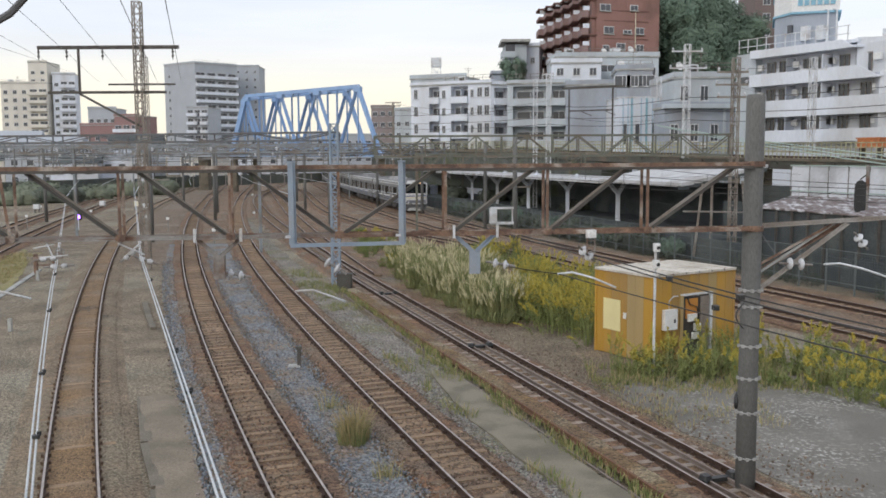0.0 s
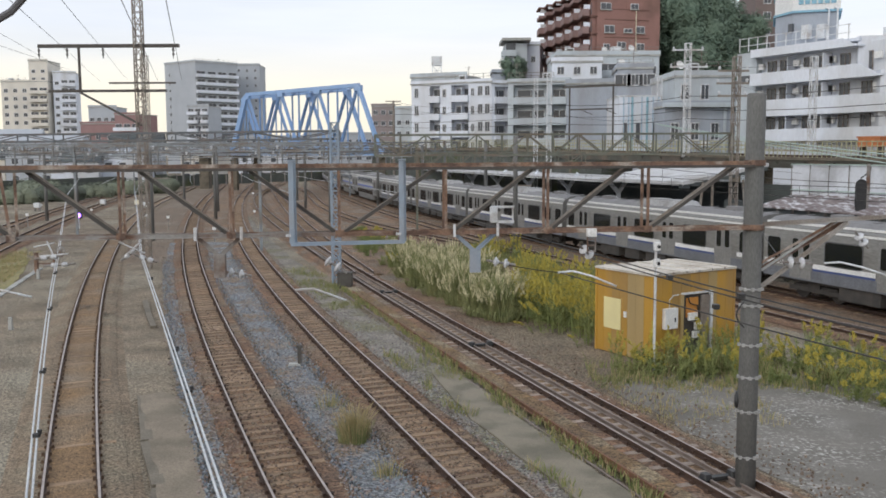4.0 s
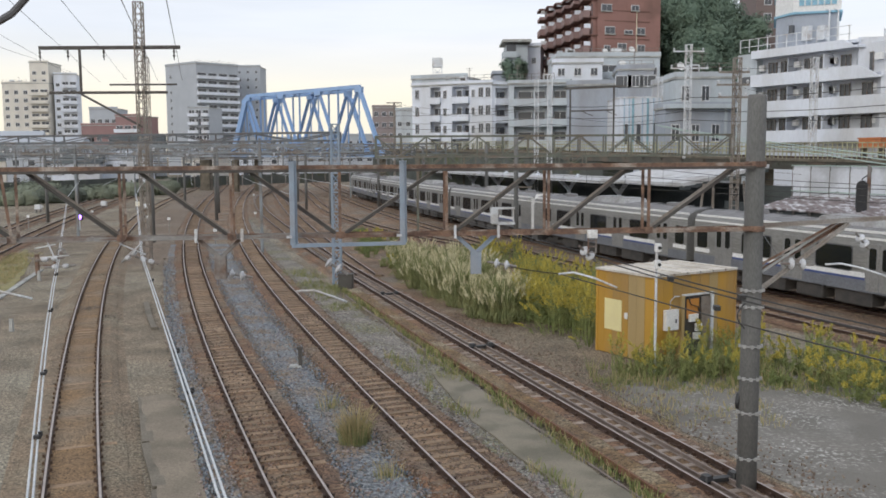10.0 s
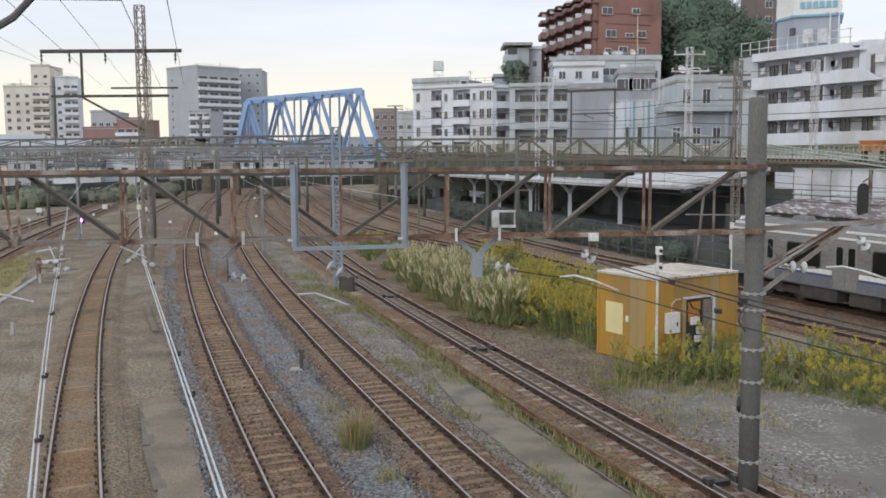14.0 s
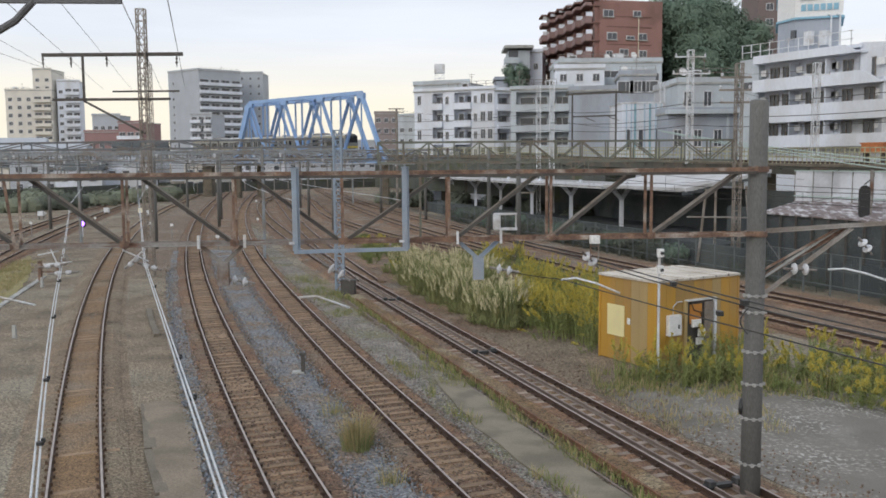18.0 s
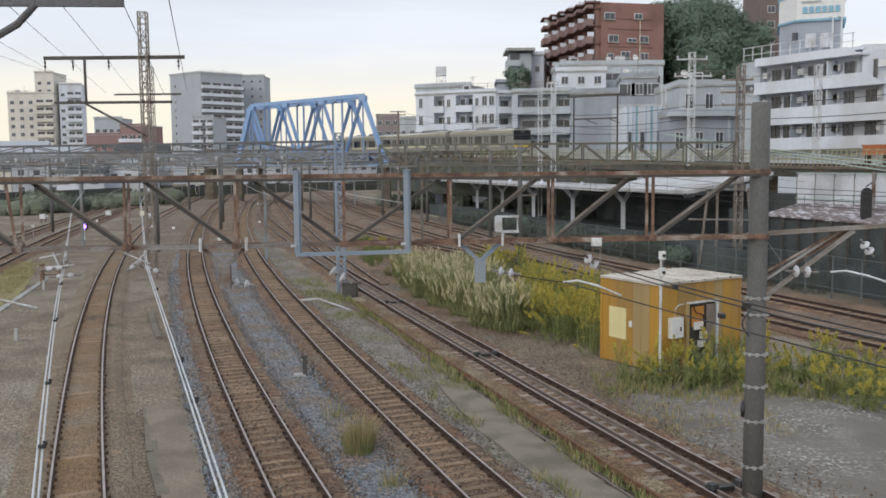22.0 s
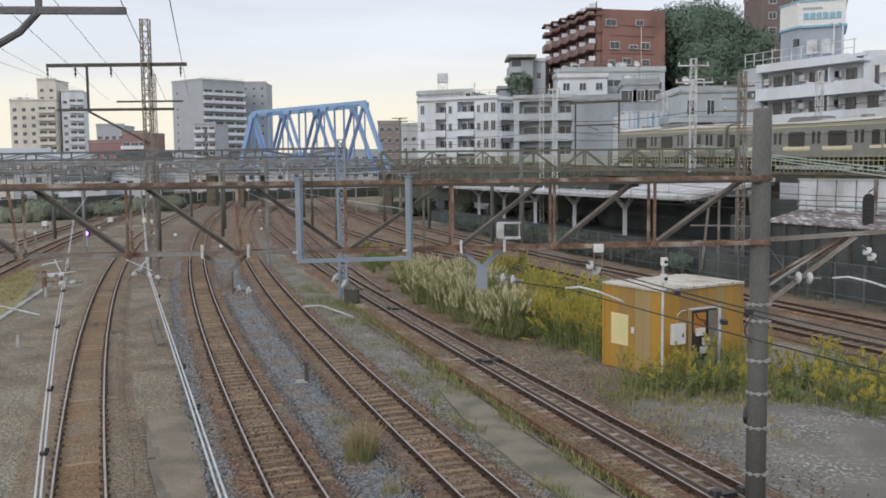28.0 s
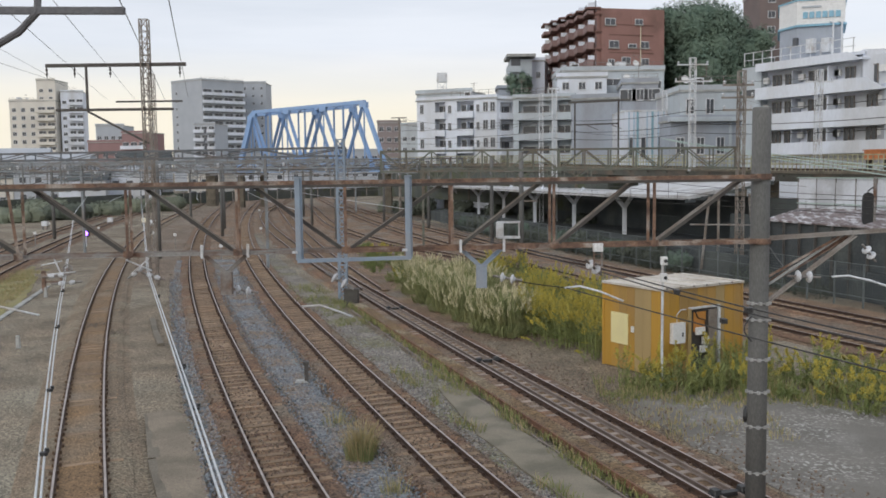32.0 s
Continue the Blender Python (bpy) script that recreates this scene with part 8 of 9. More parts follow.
# ---- gantry fittings ----
def insulator(p, q, n=2, r=0.10):
    """A pair of white porcelain discs on a rod from p to q."""
    p, q = Vector(p), Vector(q)
    t = thing("insulator", "white porcelain disc insulators on a steel rod", "insulator", group="gantry insulators")
    part("rod", Geo().tube([p, q], 0.025, 6), M["grey_steel"], t)
    d = (q - p).normalized()
    m = d.to_track_quat("Z", "Y").to_matrix().to_4x4()
    for i in range(n):
        c = p.lerp(q, 0.33 + 0.34 * i)
        part("disc", Geo().lathe([(0.035, -0.05), (r * 0.95, -0.022), (r, -0.005), (r * 0.9, 0.012), (0.045, 0.03), (0.035, 0.06)], 14, Matrix.Translation(c) @ m), M["ceramic"], t, smooth=True)


insulator((-4.35, 18.2, 4.78), (-3.75, 18.2, 4.68))
insulator((-2.4, 18.2, 5.08), (-1.85, 18.25, 4.72), r=0.11)
insulator((0.95, 18.5, 4.93), (1.55, 18.5, 4.83))
insulator((2.85, 18.7, 5.22), (3.25, 19.05, 4.86), r=0.11)
insulator((7.25, 19.4, 4.75), (8.0, 19.5, 4.70), r=0.13)
insulator((9.1, 20.0, 5.35), (9.5, 20.2, 4.95), r=0.11)
insulator((-7.75, 17.5, 5.12), (-7.2, 17.5, 5.18), r=0.05)
insulator((-7.6, 17.55, 4.98), (-7.0, 17.55, 5.02), r=0.05)
insulator((-6.2, 17.8, 5.05), (-5.85, 17.8, 5.3), r=0.05)
insulator((-5.95, 17.85, 5.15), (-5.5, 17.85, 5.0), r=0.05)


tw_ = thing("tension_wheel", "small grey tension wheel with rods at the contact wire", "wheel", pose(-7.25, 17.5, 5.27))
part("rim", Geo().tube([(0.085 * math.cos(a), 0, 0.085 * math.sin(a)) for a in np.linspace(0, 2 * math.pi, 17)], 0.012, 6), M["grey_steel"], tw_)
part("hub", Geo().lathe([(0.03, -0.03), (0.03, 0.03)], 10, pose(0, 0, 0, 90)), M["grey_steel"], tw_)
for k in range(3):
    a = k * math.pi / 3
    part("spoke", Geo().tube([(-0.08 * math.cos(a), 0, -0.08 * math.sin(a)), (0.08 * math.cos(a), 0, 0.08 * math.sin(a))], 0.008, 5), M["grey_steel"], tw_)
for p, q in (((-7.75, 17.5, 5.35), (-7.35, 17.5, 5.43)), ((-7.65, 17.5, 5.17), (-7.1, 17.5, 5.22)), ((-7.5, 17.5, 5.47), (-7.35, 17.5, 5.1)), ((-6.2, 17.7, 5.42), (-5.7, 17.7, 5.2)), ((-6.05, 17.7, 5.18), (-5.75, 17.7, 5.44))):
    solid("steady_rod", Geo().tube([p, q], 0.016, 6), M["white_steel"], "short pale steady rod beside a contact wire", "rod", group="steady rods", smooth=True)


def y_bracket(u, paint="blue_steel"):
    t = thing("hanger_bracket", "pale blue Y-shaped hanger bracket under the gantry", "bracket", group="Y brackets")
    part("stem", Geo().beam(gp(u, 4.68, -0.05), gp(u, 5.14, -0.05), 0.22, 0.14, up=(0, 1, 0)), M[paint], t)
    for s in (-1, 1):
        part("arm", Geo().angle(gp(u, 5.10, -0.05), gp(u + s * 0.42, 5.48, -0.05), 0.08, 0.02), M[paint], t)
        part("bolt", Geo().beam(gp(u + s * 0.44, 5.42, -0.2), gp(u + s * 0.44, 5.68, -0.2), 0.05, 0.05), M["white_steel"], t)


y_bracket(8.93)
y_bracket(3.85, "grey_steel")
for pts in (((-2.85, 18.0, 4.42), (-2.5, 18.0, 4.44), (-2.15, 18.0, 4.32), (-1.85, 18.0, 4.2)), ((2.45, 18.85, 4.62), (2.75, 18.8, 4.66), (3.15, 18.7, 4.56), (3.6, 18.5, 4.38)), ((8.2, 19.4, 4.72), (8.5, 19.3, 4.75), (8.9, 19.2, 4.66), (9.5, 19.0, 4.45)), ((-9.4, 17.4, 4.72), (-8.9, 17.4, 4.66), (-8.3, 17.4, 4.52), (-7.8, 17.4, 4.4))):
    solid("pull_off_arm", Geo().tube(pts, 0.022, 8), M["white_steel"], "curved pale pull-off arm for a contact wire", "arm", group="pull-off arms", smooth=True)
lt = thing("gantry_lamp", "small white lamp box on a short ladder frame", "lamp", Matrix.Translation(gp(11.3, 5.45, -0.25)))
part("box", Geo().box((0, 0, 0.02), (0.2, 0.16, 0.16), cut=0.02), M["white_box"], lt)
for x in (-0.08, 0.08):
    part("rail", Geo().box((x, 0, -0.2), (0.025, 0.025, 0.36)), M["grey_steel"], lt)
for z in (-0.12, -0.24, -0.36):
    part("rung", Geo().box((0, 0, z), (0.16, 0.02, 0.02)), M["grey_steel"], lt)
# camera post before the hut
cp = thing("camera_post", "slim grey post with two small camera boxes", "post", pose(7.1, 29.9, GROUND))
part("post", Geo().tube([(0, 0, 0), (0, 0, 4.45)], 0.045, 8), M["white_steel"], cp)
for z in (3.8, 4.35):
    bx = part("camera_box", Geo().box((0.02, -0.06, z), (0.2, 0.24, 0.26), cut=0.03), M["white_box"], cp)
    part("lens", Geo().lathe([(0.05, 0), (0.06, 0.03), (0.04, 0.05)], 10, pose(0.05, -0.18, z, 90)), M["black"], bx)


# ---- overhead arm close to the camera ----
# dark steel lightened in its colour for the hazy sky glare around it
M["arm_steel"] = mat("glare_lifted_grey_steel", (0.155, 0.155, 0.165), (0.12, 0.12, 0.128), 2.0, 0.7, 0.2, fine=20)
na = thing("overhead_line_pole", "dark steel pole with an overhead arm", "pole")
part("bar", Geo().beam((-6.2, 12, 9.2), (-4.08, 12, 9.17), 0.08, 0.09), M["arm_steel"], na)
part("brace", Geo().tube([(-5.18, 12, 9.5), (-5.2, 12, 9.17), (-5.45, 12, 8.92), (-6.3, 12, 8.45)], 0.05, 8), M["arm_steel"], na)
part("post", Geo().beam((-6.25, 12, GROUND), (-6.25, 12, 10.2), 0.28, 0.28), M["arm_steel"], na)


# ---- small yard things ----
M["lamp"] = bpy.data.materials.new("violet_signal_glow")
M["lamp"].use_nodes = True
M["lamp"].node_tree.nodes["Principled BSDF"].inputs["Emission Color"].default_value = (0.30, 0.10, 1.0, 1)
M["lamp"].node_tree.nodes["Principled BSDF"].inputs["Emission Strength"].default_value = 5
GSIG = (-36.3, 92.5)
sgl = thing("ground_signal", "small ground signal with a violet light", "signal", pose(*GSIG, GROUND))
part("post", Geo().tube([(0, 0, 0), (0, 0, 1.1)], 0.07, 6), M["white_steel"], sgl)
part("case", Geo().box((0, 0.1, 1.35), (0.6, 0.3, 0.6), cut=0.05), M["black"], sgl)
part("lens", Geo().lathe([(0.24, 0), (0.2, 0.06)], 12, pose(0, -0.06, 1.35, 90)), M["lamp"], sgl)
for x, y, s in ((-53.3, 122, 1.0), (-47.5, 130, 0.9), (-42, 128, 0.8), (-39, 122.5, 1.0)):
    b = thing("relay_box", "pale trackside relay box on short legs", "relay box", pose(x, y, GROUND), group="relay boxes")
    part("case", Geo().box((0, 0, 0.8), (0.8 * s, 0.5, 0.62), cut=0.04), M["white_steel" if s > 0.85 else "train_cream"], b)
    for k in (-0.28, 0.28):
        part("leg", Geo().box((k, 0, 0.25), (0.1, 0.4, 0.5)), M["grey_steel"], b)
mk = thing("marker_post", "rusty marker post in pale footing between the tracks", "post", pose(-4.9, 31.2, GROUND))
part("post", Geo().box((0.05, 0, 0.45), (0.12, 0.12, 0.75)).box((0.05, 0, 0.8), (0.2, 0.16, 0.1)), M["dark_steel"], mk)
part("footing", Geo().box((-0.12, 0.05, 0.12), (0.5, 0.3, 0.16), taper=0.8), M["pale_concrete"], mk)
bf = thing("buffer_frame", "rusty upright steel frame beside the track", "steel frame", pose(-25.4, 57.6, GROUND))
part("post", Geo().box((0, 0, 0.65), (0.2, 0.2, 1.3)), M["rust_steel"], bf)
part("bar", Geo().beam((0, 0, 1.1), (1.1, 0, 1.1), 0.1, 0.12).beam((0, 0, 0.6), (1.1, 0, 0.6), 0.1, 0.1).beam((1.1, 0, 0), (1.1, 0, 1.15), 0.1, 0.1), M["rust_steel"], bf)
for x, y, h in ((-24.1, 54.8, 0.6), (-18.3, 38.7, 0.55)):
    p = solid("short_post", Geo().box((0, 0, h / 2), (0.16, 0.16, h), taper=0.8), M["pale_concrete"], "short white concrete post beside the track", "post", group="short white posts", m=pose(x, y, GROUND))
ry = random.Random(33)
for i in range(13):
    key = "ABCLK"[i % 5]
    y = ry.uniform(66, 150)
    p = LINES[key].at(y, ry.choice((-2.1, 2.0)), 0)
    h = ry.uniform(0.5, 1.3)
    t = thing("trackside_marker", "short pale trackside marker with a small plate", "marker", pose(p.x, p.y, GROUND), group="trackside markers")
    part("post", Geo().box((0, 0, h / 2), (0.09, 0.09, h), taper=0.9), M["grey_steel"], t)
    part("plate", Geo().box((0, -0.06, h + 0.1), (0.3, 0.03, 0.26), cut=0.02), M["white_box"], t)
for x, y, h in ((-24.4, 78, 8.0), (-25.3, 104, 8.3), (-28.4, 118, 8.3), (-18.0, 124, 8.0), (-44.4, 104, 8.0), (-22.5, 146, 8.4), (-11.6, 98, 8.0)):
    plain_pole(x, y, h, "slim grey catenary pole among the far tracks", ((h - 0.4, -1.6, 1.8), (h - 1.2, -1.2, 1.4), (h - 2.6, 0, 1.6)))
eqb = thing("impedance_box", "dark trackside box at the mast foot", "box", pose(-5.2, 50.2, GROUND))
part("case", Geo().box((0, 0, 0.45), (0.8, 0.6, 0.8), cut=0.05), M["dark_steel"], eqb)
part("lid", Geo().box((0, 0, 0.88), (0.86, 0.66, 0.08), cut=0.05), M["dark_steel"], eqb)
# track joints with pale gravel spill
for ln, y, o in ((A, 41, 0.95), (A, 43.5, 0.0), (A, 56, 0.2)):
    t = Tuft(7)
    g = Geo()
    rr = random.Random(int(y))
    for k in range(70):
        p = ln.at(y + rr.gauss(0, 0.35), o + rr.gauss(0, 0.28), -0.12)
        g.box(tuple(p), (rr.uniform(0.02, 0.05), rr.uniform(0.02, 0.05), 0.03), taper=0.6)
    solid("gravel_spill", g, M["pale_ballast"], "spill of pale gravel by the rail", "gravel", "stuff")
tr_ = thing("cable_trough", "pale concrete cable trough on the ground", "cable trough")
for i in range(16):
    a, b = Vector((-22.4, 44.5, -0.3)).lerp(Vector((-26.2, 60, -0.3)), i / 16 + 0.004), Vector((-22.4, 44.5, -0.3)).lerp(Vector((-26.2, 60, -0.3)), (i + 1) / 16 - 0.004)
    part("cover_slab", Geo().beam(a, b, 0.3, 0.1), M["pale_concrete"], tr_)

# catenaries of the main line
for key in "EF":
    ln = LINES[key]
    wire([ln.at(y, 0.1, 5.1) for y in (22, 60, 110, 160, 210)], 0.016, "wire", "dark contact wire over the main line")
    wire([ln.at(y, 0.0, 6.2) for y in (22, 60, 110, 160, 210)], 0.016, "wire", "dark messenger wire over the main line", 0.6)
    for i in range(22):
        y = 26 + i * 4.5
        u = ((y - 22) % 38) / 38 if y < 60 else ((y - 60) % 50) / 50
        p = ln.at(y, 0.05, 5.1)
        solid("dropper", Geo().tube([p, p + Vector((0, 0, 1.1 - 2.4 * u * (1 - u)))], 0.008, 4), M["wire"], "thin dropper between the overhead wires", "wire", group="droppers")
for key in "ABCDLK":
    ln = LINES[key]
    y0 = 62 if key in "AB" else 44
    wire([ln.at(y, 0.15, 5.15) for y in (y0, 68, 86, 110, 136, 162)], 0.014, "bright_wire", "pale contact wire over a far track")
    wire([ln.at(y, 0.0, 6.4) for y in (y0, 68, 86, 110, 136, 162)], 0.014, "wire", "dark messenger wire over a far track", 0.5)
for k in range(7):
    z = 7.0 + 0.28 * k
    wire([(-60, 70 + k * 9, z), (-30, 68 + k * 9.5, z + 0.1), (-4 + k, 64 + k * 8, z - 0.1)], 0.02, "wire", "dark feeder cable strung across the yard", 0.35)
wire([LINES["D"].at(y, -2.1, -0.16) for y in (12, 18, 24, 30, 38, 48)], 0.022, "guard", "grey cable lying along the gravel", name="ground_cable", group="ground cables")



# ---- trains ----
M["train_dark"] = mat("dark_grey_trim", (0.07, 0.07, 0.072), (0.09, 0.09, 0.09), 2, 0.5, fine=14, bump=0)
M["train_door"] = mat("matt_steel_door", (0.31, 0.307, 0.30), (0.275, 0.272, 0.265), 1.5, 0.5, 0.5, fine=14, bump=0.02)
# paints the dark bluish reflection low on the sides; also the cab's bumper band
M["train_lower"] = mat("blue_grey_band_and_reflection", (0.21, 0.222, 0.25), (0.18, 0.19, 0.215), 1.5, 0.45, 0.4, fine=14, bump=0.02)
M["train_bright_blue"] = mat("bright_blue_stripe", (0.08, 0.15, 0.50), (0.07, 0.13, 0.44), 1.5, 0.4, fine=14, bump=0)
M["train_pale_grey"] = mat("pale_grey_paint", (0.52, 0.52, 0.51), (0.46, 0.46, 0.45), 1.5, 0.6, fine=14, bump=0)
M["branch_steel"] = mat("grey_olive_steel", (0.282, 0.278, 0.255), (0.25, 0.246, 0.222), 1.5, 0.5, 0.3, fine=14, bump=0.02)
M["train_unit"] = mat("weathered_grey_unit", (0.36, 0.36, 0.36), (0.30, 0.30, 0.30), 1.5, 0.6, fine=10, stain=(0.22, 0.21, 0.20), stain_scale=0.8, bump=0.03)
M["cab_yellow"] = mat("cab_yellow_paint", (0.66, 0.50, 0.08), (0.60, 0.45, 0.07), 1.5, 0.4, fine=14, bump=0)
M["dest"] = bpy.data.materials.new("orange_lit_display")
M["dest"].use_nodes = True
M["dest"].node_tree.nodes["Principled BSDF"].inputs["Base Color"].default_value = (0.6, 0.35, 0.15, 1)
M["dest"].node_tree.nodes["Principled BSDF"].inputs["Emission Color"].default_value = (1.0, 0.62, 0.3, 1)
M["dest"].node_tree.nodes["Principled BSDF"].inputs["Emission Strength"].default_value = 0.9


LONG, SHORT = 1.098, 0.9


def high(z):
    """Height on the car body, above the floor line raised a little."""
    return z if z < 1 else 1 + (z - 1) * 1.10


def taller(mesh):
    for v in mesh.vertices:
        v.co.z = high(v.co.z)
    return mesh


def car_meshes(kind):
    """Shared meshes of one train's cars. x ahead, z up from the rail tops."""
    w = 1.47
    side = [(-w + 0.03, 1.0), (-w, 1.35), (-w, 2.6), (-w + 0.06, 3.25), (-w + 0.25, 3.42)]
    sec = [(-1.3, 0.98)] + side + [(-0.8, 3.58), (0, 3.64), (0.8, 3.58)] + [(-a, b) for a, b in side[::-1]] + [(1.3, 0.98)]
    me = {}
    L = 9.7
    g = Geo()
    n = len(sec)
    for x in (-L, L):
        g.v += [(x, y, z) for y, z in sec]
    g.f = [(i, (i + 1) % n, n + (i + 1) % n, n + i) for i in range(n)] + [tuple(range(n))[::-1], tuple(range(n, 2 * n))]
    shell = M["train_steel" if kind == "main" else "branch_steel"]
    me["body"] = g.mesh("body", shell)
    g = Geo()
    top = [(-w + 0.22, 3.405), (-0.8, 3.59), (0, 3.655), (0.8, 3.59), (w - 0.22, 3.405)]
    for x in (-L + 0.02, L - 0.02):
        g.v += [(x, y, z + 0.012) for y, z in top]
    g.f = [(i, i + 1, 6 + i, 5 + i) for i in range(4)]
    for k in range(12):
        x = -8.8 + k * 1.6
        g.box((x, 0, 3.67), (0.05, 1.6, 0.03))
    me["roof"] = g.mesh("roof", M["train_roof" if kind == "main" else "train_pale_grey"])
    g = Geo()
    for s in (-1, 1):
        g.box((0, s * (w - 0.16), 3.40), (19.3, 0.06, 0.10))
    me["gutter"] = g.mesh("gutter", M["train_white" if kind == "main" else "train_cream"])
    me["unit"] = Geo().box((0, 0, 3.70), (4.6, 1.9, 0.30), taper=0.86, cut=0.3).box((-1.1, 0, 3.87), (1.5, 1.3, 0.05), cut=0.2).box((1.1, 0, 3.87), (1.5, 1.3, 0.05), cut=0.2).mesh("air_conditioner", M["train_unit" if kind == "main" else "train_roof"])
    me["vent"] = Geo().box((0, 0, 3.72), (1.0, 0.7, 0.2), taper=0.85, cut=0.08).mesh("roof_vent", M["train_roof"])

    def panel(name, items, material, t=0.05):
        """Rounded panes in the side: (x, z, width, height, corner)."""
        g = Geo()
        for x, z, w2, h2, k in items:
            p = [(w2 / 2 - k, -h2 / 2), (w2 / 2 - k * 0.3, -h2 / 2 + k * 0.3), (w2 / 2, -h2 / 2 + k), (w2 / 2, h2 / 2 - k), (w2 / 2 - k * 0.3, h2 / 2 - k * 0.3), (w2 / 2 - k, h2 / 2)]
            p += [(-u, v) for u, v in p[::-1]]
            n2 = len(p)
            g.add([(x + u, -t / 2, z + v) for u, v in p] + [(x + u, t / 2, z + v) for u, v in p], [tuple(range(n2)), tuple(range(n2, 2 * n2))[::-1]] + [(i, (i + 1) % n2, n2 + (i + 1) % n2, n2 + i) for i in range(n2)])
        return g.mesh(name, material)

    pale, dark = M["train_white" if kind == "main" else "train_cream"], M["train_blue" if kind == "main" else "train_yellow"]
    me["window"] = panel("window", [(0, 2.27, 2.0, 0.95, 0.12)], M["train_glass"], 0.06)
    me["window_frame"] = panel("window_frame", [(0, 2.27, 2.1, 1.05, 0.14)], M["train_dark"], 0.05)
    me["window_small"] = panel("window", [(0, 2.27, 0.8, 0.95, 0.12)], M["train_glass"], 0.06)
    me["door"] = Geo().box((-0.33, 0, 2.0), (0.63, 0.05, 1.88)).box((0.33, 0, 2.0), (0.63, 0.05, 1.88)).mesh("door", M["train_door"] if kind == "main" else shell)
    me["door_glass"] = panel("door_glass", [(-0.33, 2.35, 0.36, 0.85, 0.08), (0.33, 2.35, 0.36, 0.85, 0.08)], M["train_glass"], 0.06)
    me["stripe"] = Geo().box((0, 0, 1.66), (3.4, 0.034, 0.2)).mesh("stripe", pale)
    me["stripe2"] = Geo().box((0, 0, 1.51), (3.4, 0.034, 0.10)).mesh("stripe", dark)
    me["stripe_end"] = Geo().box((0, 0, 1.66), (1.2, 0.034, 0.2)).mesh("stripe", pale)
    me["stripe_top"] = Geo().box((0, 0, 3.14), (19.3, 0.16, 0.09)).mesh("stripe", pale if kind == "main" else dark)
    # on the main train this panel carries the painted reflection below the stripe
    me["lower"] = Geo().box((0, 0, 1.22), (19.3, 0.03, 0.46)).mesh("lower_panel", M["train_lower"] if kind == "main" else shell)
    me["deck_band"] = Geo().box((0, 0, 2.32), (13.6, 0.034, 0.3)).mesh("stripe", M["train_pale_grey"])
    me["deck_blue"] = Geo().box((0, 0, 2.07), (13.6, 0.034, 0.2)).mesh("stripe", M["train_bright_blue"])
    me["deck_low"] = Geo().box((0, 0, 0.66), (12.6, 2.8, 0.72), cut=0.15).mesh("lower_deck", M["train_steel"])
    me["deck_win"] = panel("window", [(0, 0, 1.75, 0.55, 0.08)], M["train_glass"], 0.06)
    me["deck_top"] = Geo().box((0, 0, 0), (13.6, 0.05, 0.62)).mesh("upper_panel", M["train_white"])
    g = Geo().box((0, 0, 0.55), (2.6, 1.9, 0.35))
    for x in (-1.05, 1.05):
        for y in (-0.56, 0.56):
            g.lathe([(0.43, -0.06), (0.43, 0.06)], 14, Matrix.Translation((x, y, 0.43)) @ pose(0, 0, 0, 90))
    for y in (-0.95, 0.95):
        g.box((0, y, 0.5), (3.0, 0.16, 0.2)).box((0, y, 0.72), (0.7, 0.2, 0.3))
    me["bogie"] = g.mesh("bogie", M["underframe"])
    g = Geo()
    for x, l in ((-4.1, 2.2), (-1.5, 1.6), (1.0, 2.0), (3.9, 2.4)):
        for y in (-0.95, 0.95):
            g.box((x, y, 0.66), (l, 0.8, 0.6), cut=0.05)
    g.box((0, 0, 0.9), (18, 2.3, 0.14))
    me["gear"] = g.mesh("underfloor_equipment", M["underframe"])
    me["gangway"] = Geo().box((9.85, 0, 2.2), (0.34, 1.1, 2.1)).mesh("gangway", M["underframe"])
    for key, mesh in me.items():
        if key not in ("deck_win", "deck_top"):
            taller(mesh)
        for v in mesh.vertices:
            v.co.x *= LONG if kind == "main" else SHORT
    return me


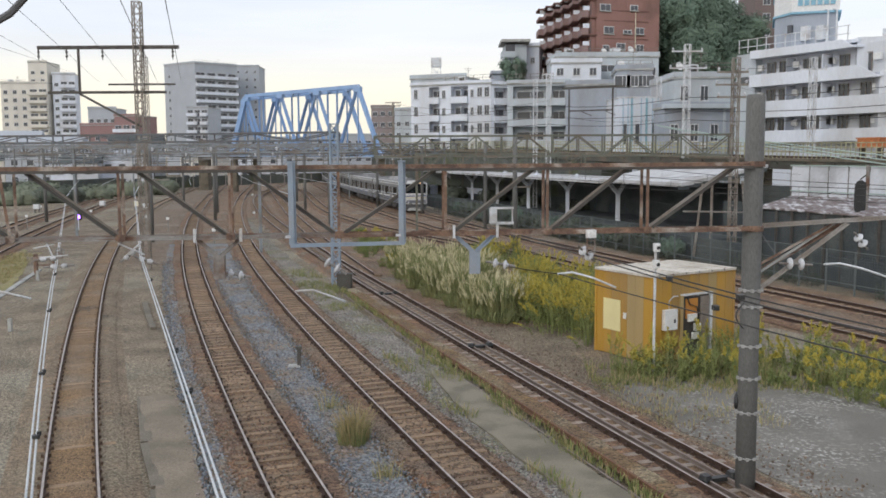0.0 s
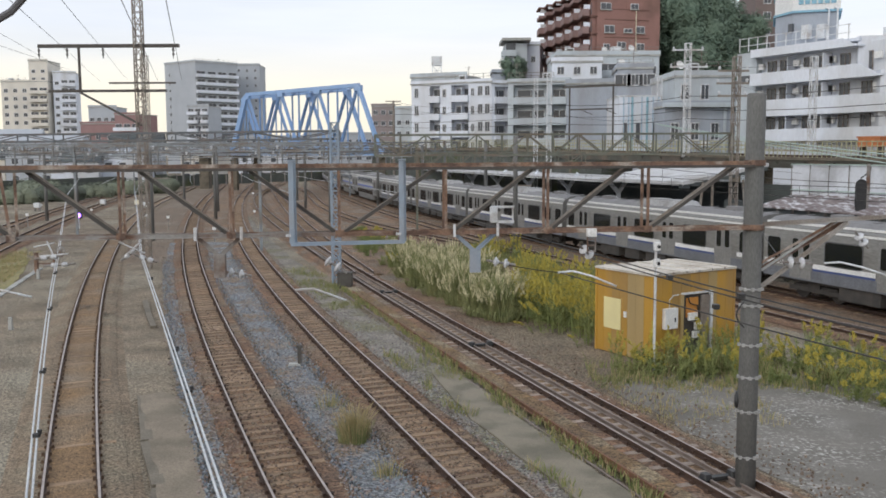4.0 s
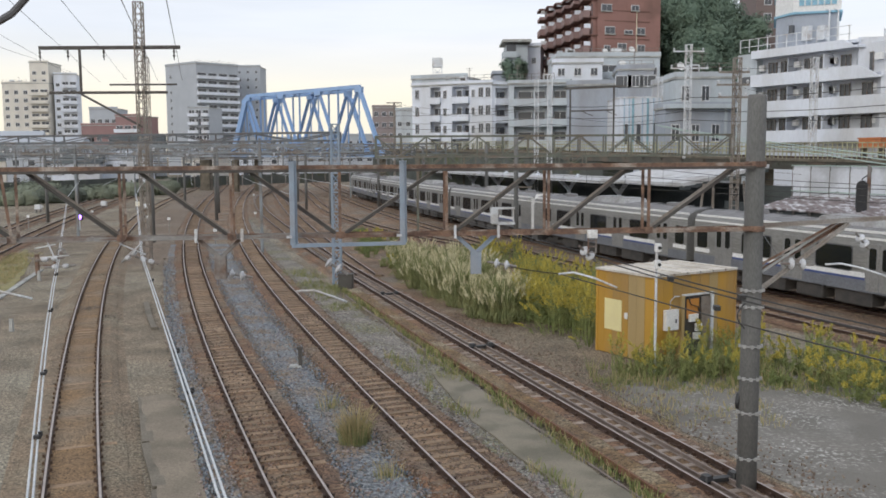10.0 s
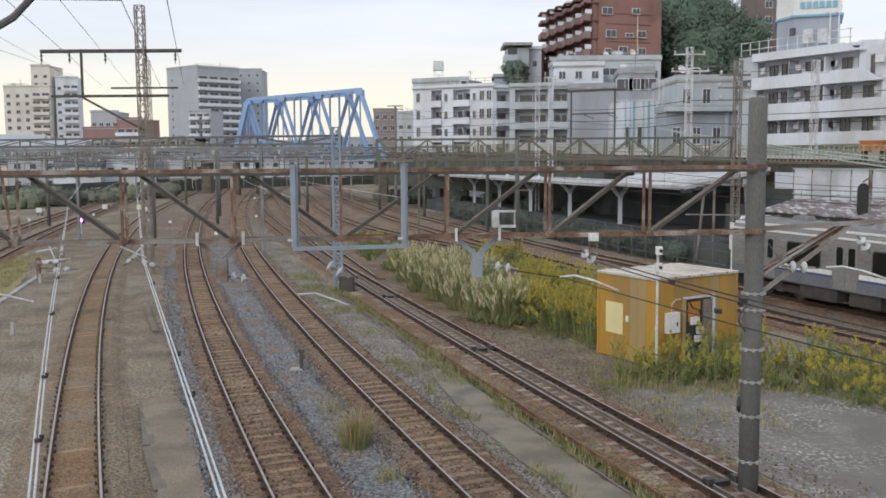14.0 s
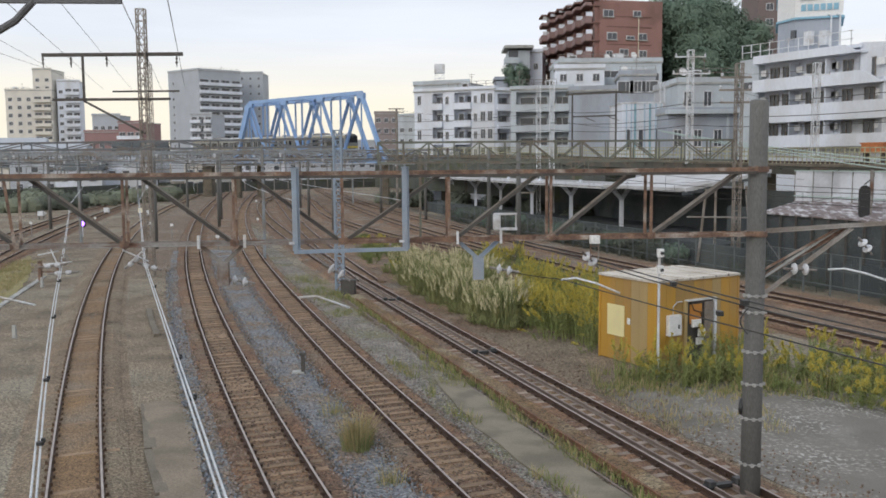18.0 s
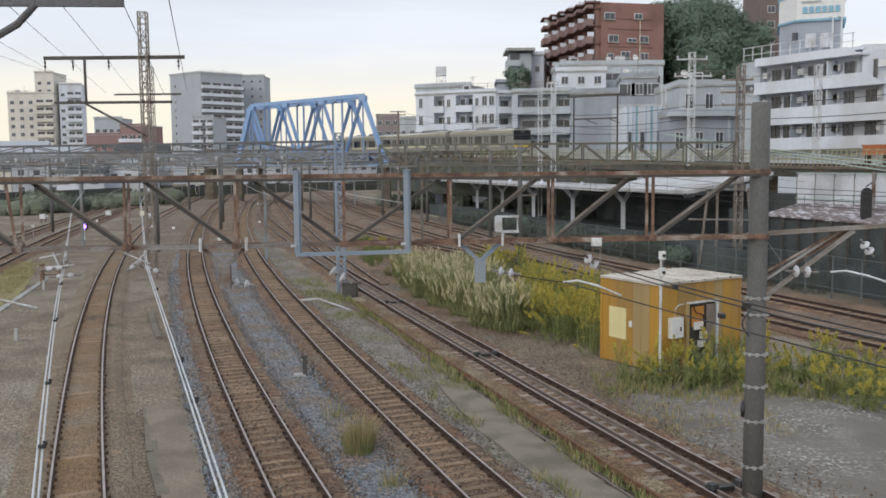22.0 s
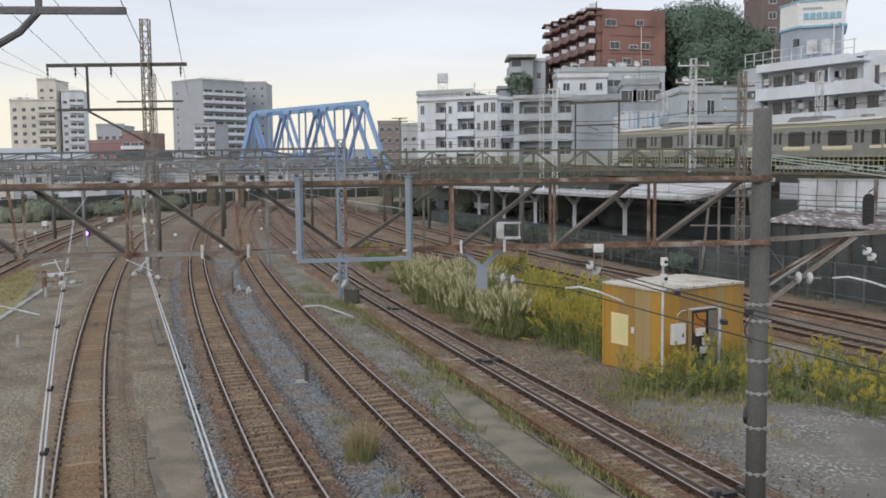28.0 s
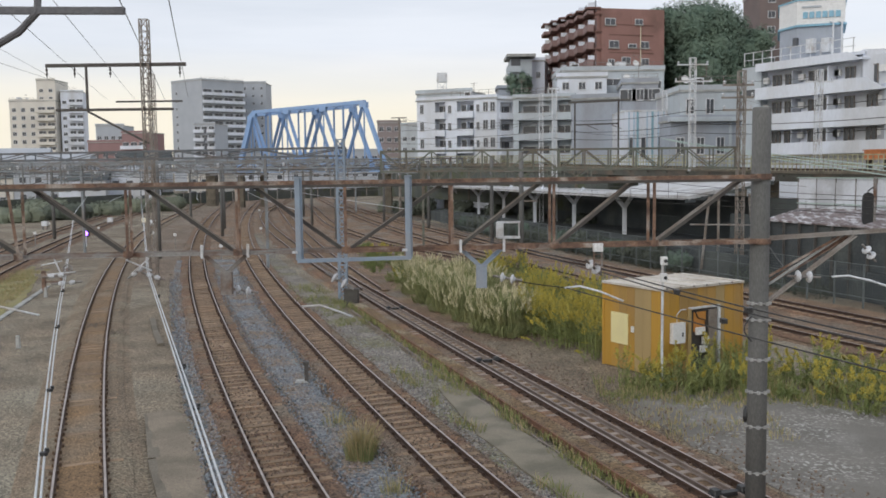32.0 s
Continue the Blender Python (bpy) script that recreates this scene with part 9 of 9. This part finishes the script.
def car(me, kind, end=0, deck=False, label="", group=""):
    """One railway car. end: +1 or -1 puts a cab at that end; deck: two rows of windows."""
    c = thing("railway_car", label, "train car", group=group)
    f = LONG if kind == "main" else SHORT
    part("body", me["body"], None, c)
    part("roof", me["roof"], None, c, "grey roof")
    part("gutter", me["gutter"], None, c)
    for x in ((0.3,) if kind == "main" else (0.0,)):
        part("air_conditioner", me["unit"], None, c, m=pose(x * f, 0, 0))
    for x in (-6.4, 6.4):
        part("roof_vent", me["vent"], None, c, m=pose(x * f, 0, 0))
    for s in (-1, 1):
        y = s * 1.465
        flip = 180 if s > 0 else 0
        if deck:
            top = part("upper_panel", me["deck_top"], None, c, "white curved upper panel", m=pose(0, s * 1.465, high(2.98), s * 4))
            for k in range(7):
                part("window", me["deck_win"], None, top, m=pose((-5.85 + k * 1.95) * f, s * 0.02, -0.02))
                part("window", me["deck_win"], None, c, m=pose((-5.85 + k * 1.95) * f, y, high(1.35)))
            part("stripe", me["deck_band"], None, c, "pale grey stripe", m=pose(0, y, 0))
            part("stripe", me["deck_blue"], None, c, "bright blue stripe", m=pose(0, y, 0))
            for x in (-8.4, 8.4):
                d = part("door", me["door"], None, c, m=pose(x * f, y, 0))
                part("door_glass", me["door_glass"], None, d)
        else:
            for x in (-7.3, -2.43, 2.43, 7.3):
                d = part("door", me["door"], None, c, m=pose(x * f, y, 0))
                part("door_glass", me["door_glass"], None, d)
            for x in (-4.87, 0, 4.87):
                fr = part("window_frame", me["window_frame"], None, c, m=pose(x * f, y, 0))
                part("window", me["window"], None, fr)
                part("stripe", me["stripe"], None, c, m=pose(x * f, y, 0))
                part("stripe", me["stripe2"], None, c, m=pose(x * f, y, 0))
            for x in (-9.0, 9.0):
                if end * x > 0:
                    continue
                part("window", me["window_small"], None, c, m=pose(x * f, y, 0))
                part("stripe", me["stripe_end"], None, c, m=pose(x * f, y, 0))
        part("stripe", me["stripe_top"], None, c, m=pose(0, s * 1.38, 0))
        if not deck:
            part("lower_panel", me["lower"], None, c, m=pose(0, y, 0))
    for x in (-6.9, 6.9):
        part("bogie", me["bogie"], None, c, m=pose(x * f, 0, 0))
    part("underfloor_equipment", me["gear"], None, c)
    if deck:
        part("lower_deck", me["deck_low"], None, c)
    if end:
        m = pose(0, 0, 0, 0, 0, 0 if end > 0 else 180) @ Matrix.Translation((9.9 * (f - 1), 0, 0))
        main = kind == "main"

        def cab(name, geo, material, label=""):
            return part(name, taller(geo.mesh(name, material)), None, front, label)
        shell = Geo().box((9.80, 0, 1.62), (0.36, 2.88, 1.2), cut=0.16).box((9.74, 0, 2.75), (0.36, 2.86, 1.1), cut=0.16).box((9.66, 0, 3.42), (0.34, 2.4, 0.44), taper=0.8, cut=0.14)
        front = part("cab_front", taller(shell.mesh("cab_front", M["train_white" if main else "branch_steel"])), None, c, "pale cab front", m=m)
        cab("windscreen", Geo().box((9.935, 0, 2.72 if main else 2.5), (0.04, 2.62, 1.1 if main else 1.7), cut=0.01), M["train_glass"])
        cab("wiper", Geo().beam((9.97, -0.3, 2.25), (9.97, -0.7, 2.85), 0.03, 0.03), M["black"])
        if main:
            cab("corner_pillar", Geo().box((9.94, -1.36, 2.7), (0.06, 0.16, 1.3)).box((9.94, 1.36, 2.7), (0.06, 0.16, 1.3)), M["train_white"])
            cab("front_stripe", Geo().box((9.992, 0, 1.92), (0.03, 2.6, 0.1)), M["train_blue"])
            cab("front_stripe", Geo().box((9.992, 0, 1.74), (0.03, 2.6, 0.14)), M["train_cream"])
            cab("bumper_band", Geo().box((9.992, 0, 1.28), (0.03, 2.4, 0.34)), M["train_lower"])
        else:
            cab("front_stripe", Geo().box((9.992, 0, 1.52), (0.05, 2.7, 0.26)), M["cab_yellow"], "bright yellow stripe under the windscreen")
        for y in (-0.95, 0.95):
            cab("headlight", Geo().lathe([(0.13, 0), (0.1, 0.03)], 12, pose(9.998, y, 1.24, 0, 90)), M["ceramic"])
        cab("destination_lamp", Geo().box((9.86 if main else 9.96, 0.3 if main else 0, 3.4 if main else 3.2), (0.03, 0.9 if main else 0.6, 0.2)), M["dest" if main else "train_dark"], "lit orange destination display" if main else "unlit destination display")
        cab("skirt", Geo().box((9.72, 0, 0.66), (0.34, 2.7, 0.66), cut=0.14), M["train_dark"])
        cab("snow_plough", Geo().box((9.95, 0, 0.4), (0.2, 2.2, 0.35), taper=0.8, cut=0.08), M["train_pale_grey"])
    else:
        part("gangway", me["gangway"], None, c)
    return c


F_PATH = Path3([LINES["F"].at(y) for y in (420, 380, 340, 300, 260, 220, 190, 165, 145, 130, 115, 100, 88, 76, 64, 52, 40, 28, 16, 0, -30, -100)])
MAIN_SPEED, MAIN_S = 28.28, 311.25
VIA_SPEED, VIA_S = 12.95, 141.5
me_main, me_via = car_meshes("main"), car_meshes("via")
MAIN_LABEL = "stainless-steel commuter train car with white and navy stripes"
MAIN, BRANCH = [], []
proto = car(me_main, "main", 0, False, MAIN_LABEL, "cars of the long train")
for i in range(15):
    if i in (0, 14, 10, 11):
        ob = car(me_main, "main", 1 if i in (0, 11) else -1, False, "stainless-steel end car with a white cab front", "cars of the long train")
    elif i in (6, 7):
        ob = car(me_main, "main", 0, True, "double-deck stainless-steel train car with two rows of windows", "cars of the long train")
    else:
        ob = proto if i == 1 else copy_thing(proto, Matrix.Identity(4))
    MAIN.append(ob)
for i in range(3):
    BRANCH.append(car(me_via, "branch", (1, 0, -1)[i], False, "stainless-steel train car with yellow stripes on the viaduct", "cars of the short train"))


def motions():
    for i, ob in enumerate(MAIN):
        walk(ob, [(t, F_PATH.frame_at(MAIN_S + MAIN_SPEED * t - 10.98 - 21.96 * i)) for t in range(33)])
    for i, ob in enumerate(BRANCH):
        walk(ob, [(t, VIA.frame_at(VIA_S + VIA_SPEED * t - 8.9 - 17.65 * i)) for t in range(33)])


motions()
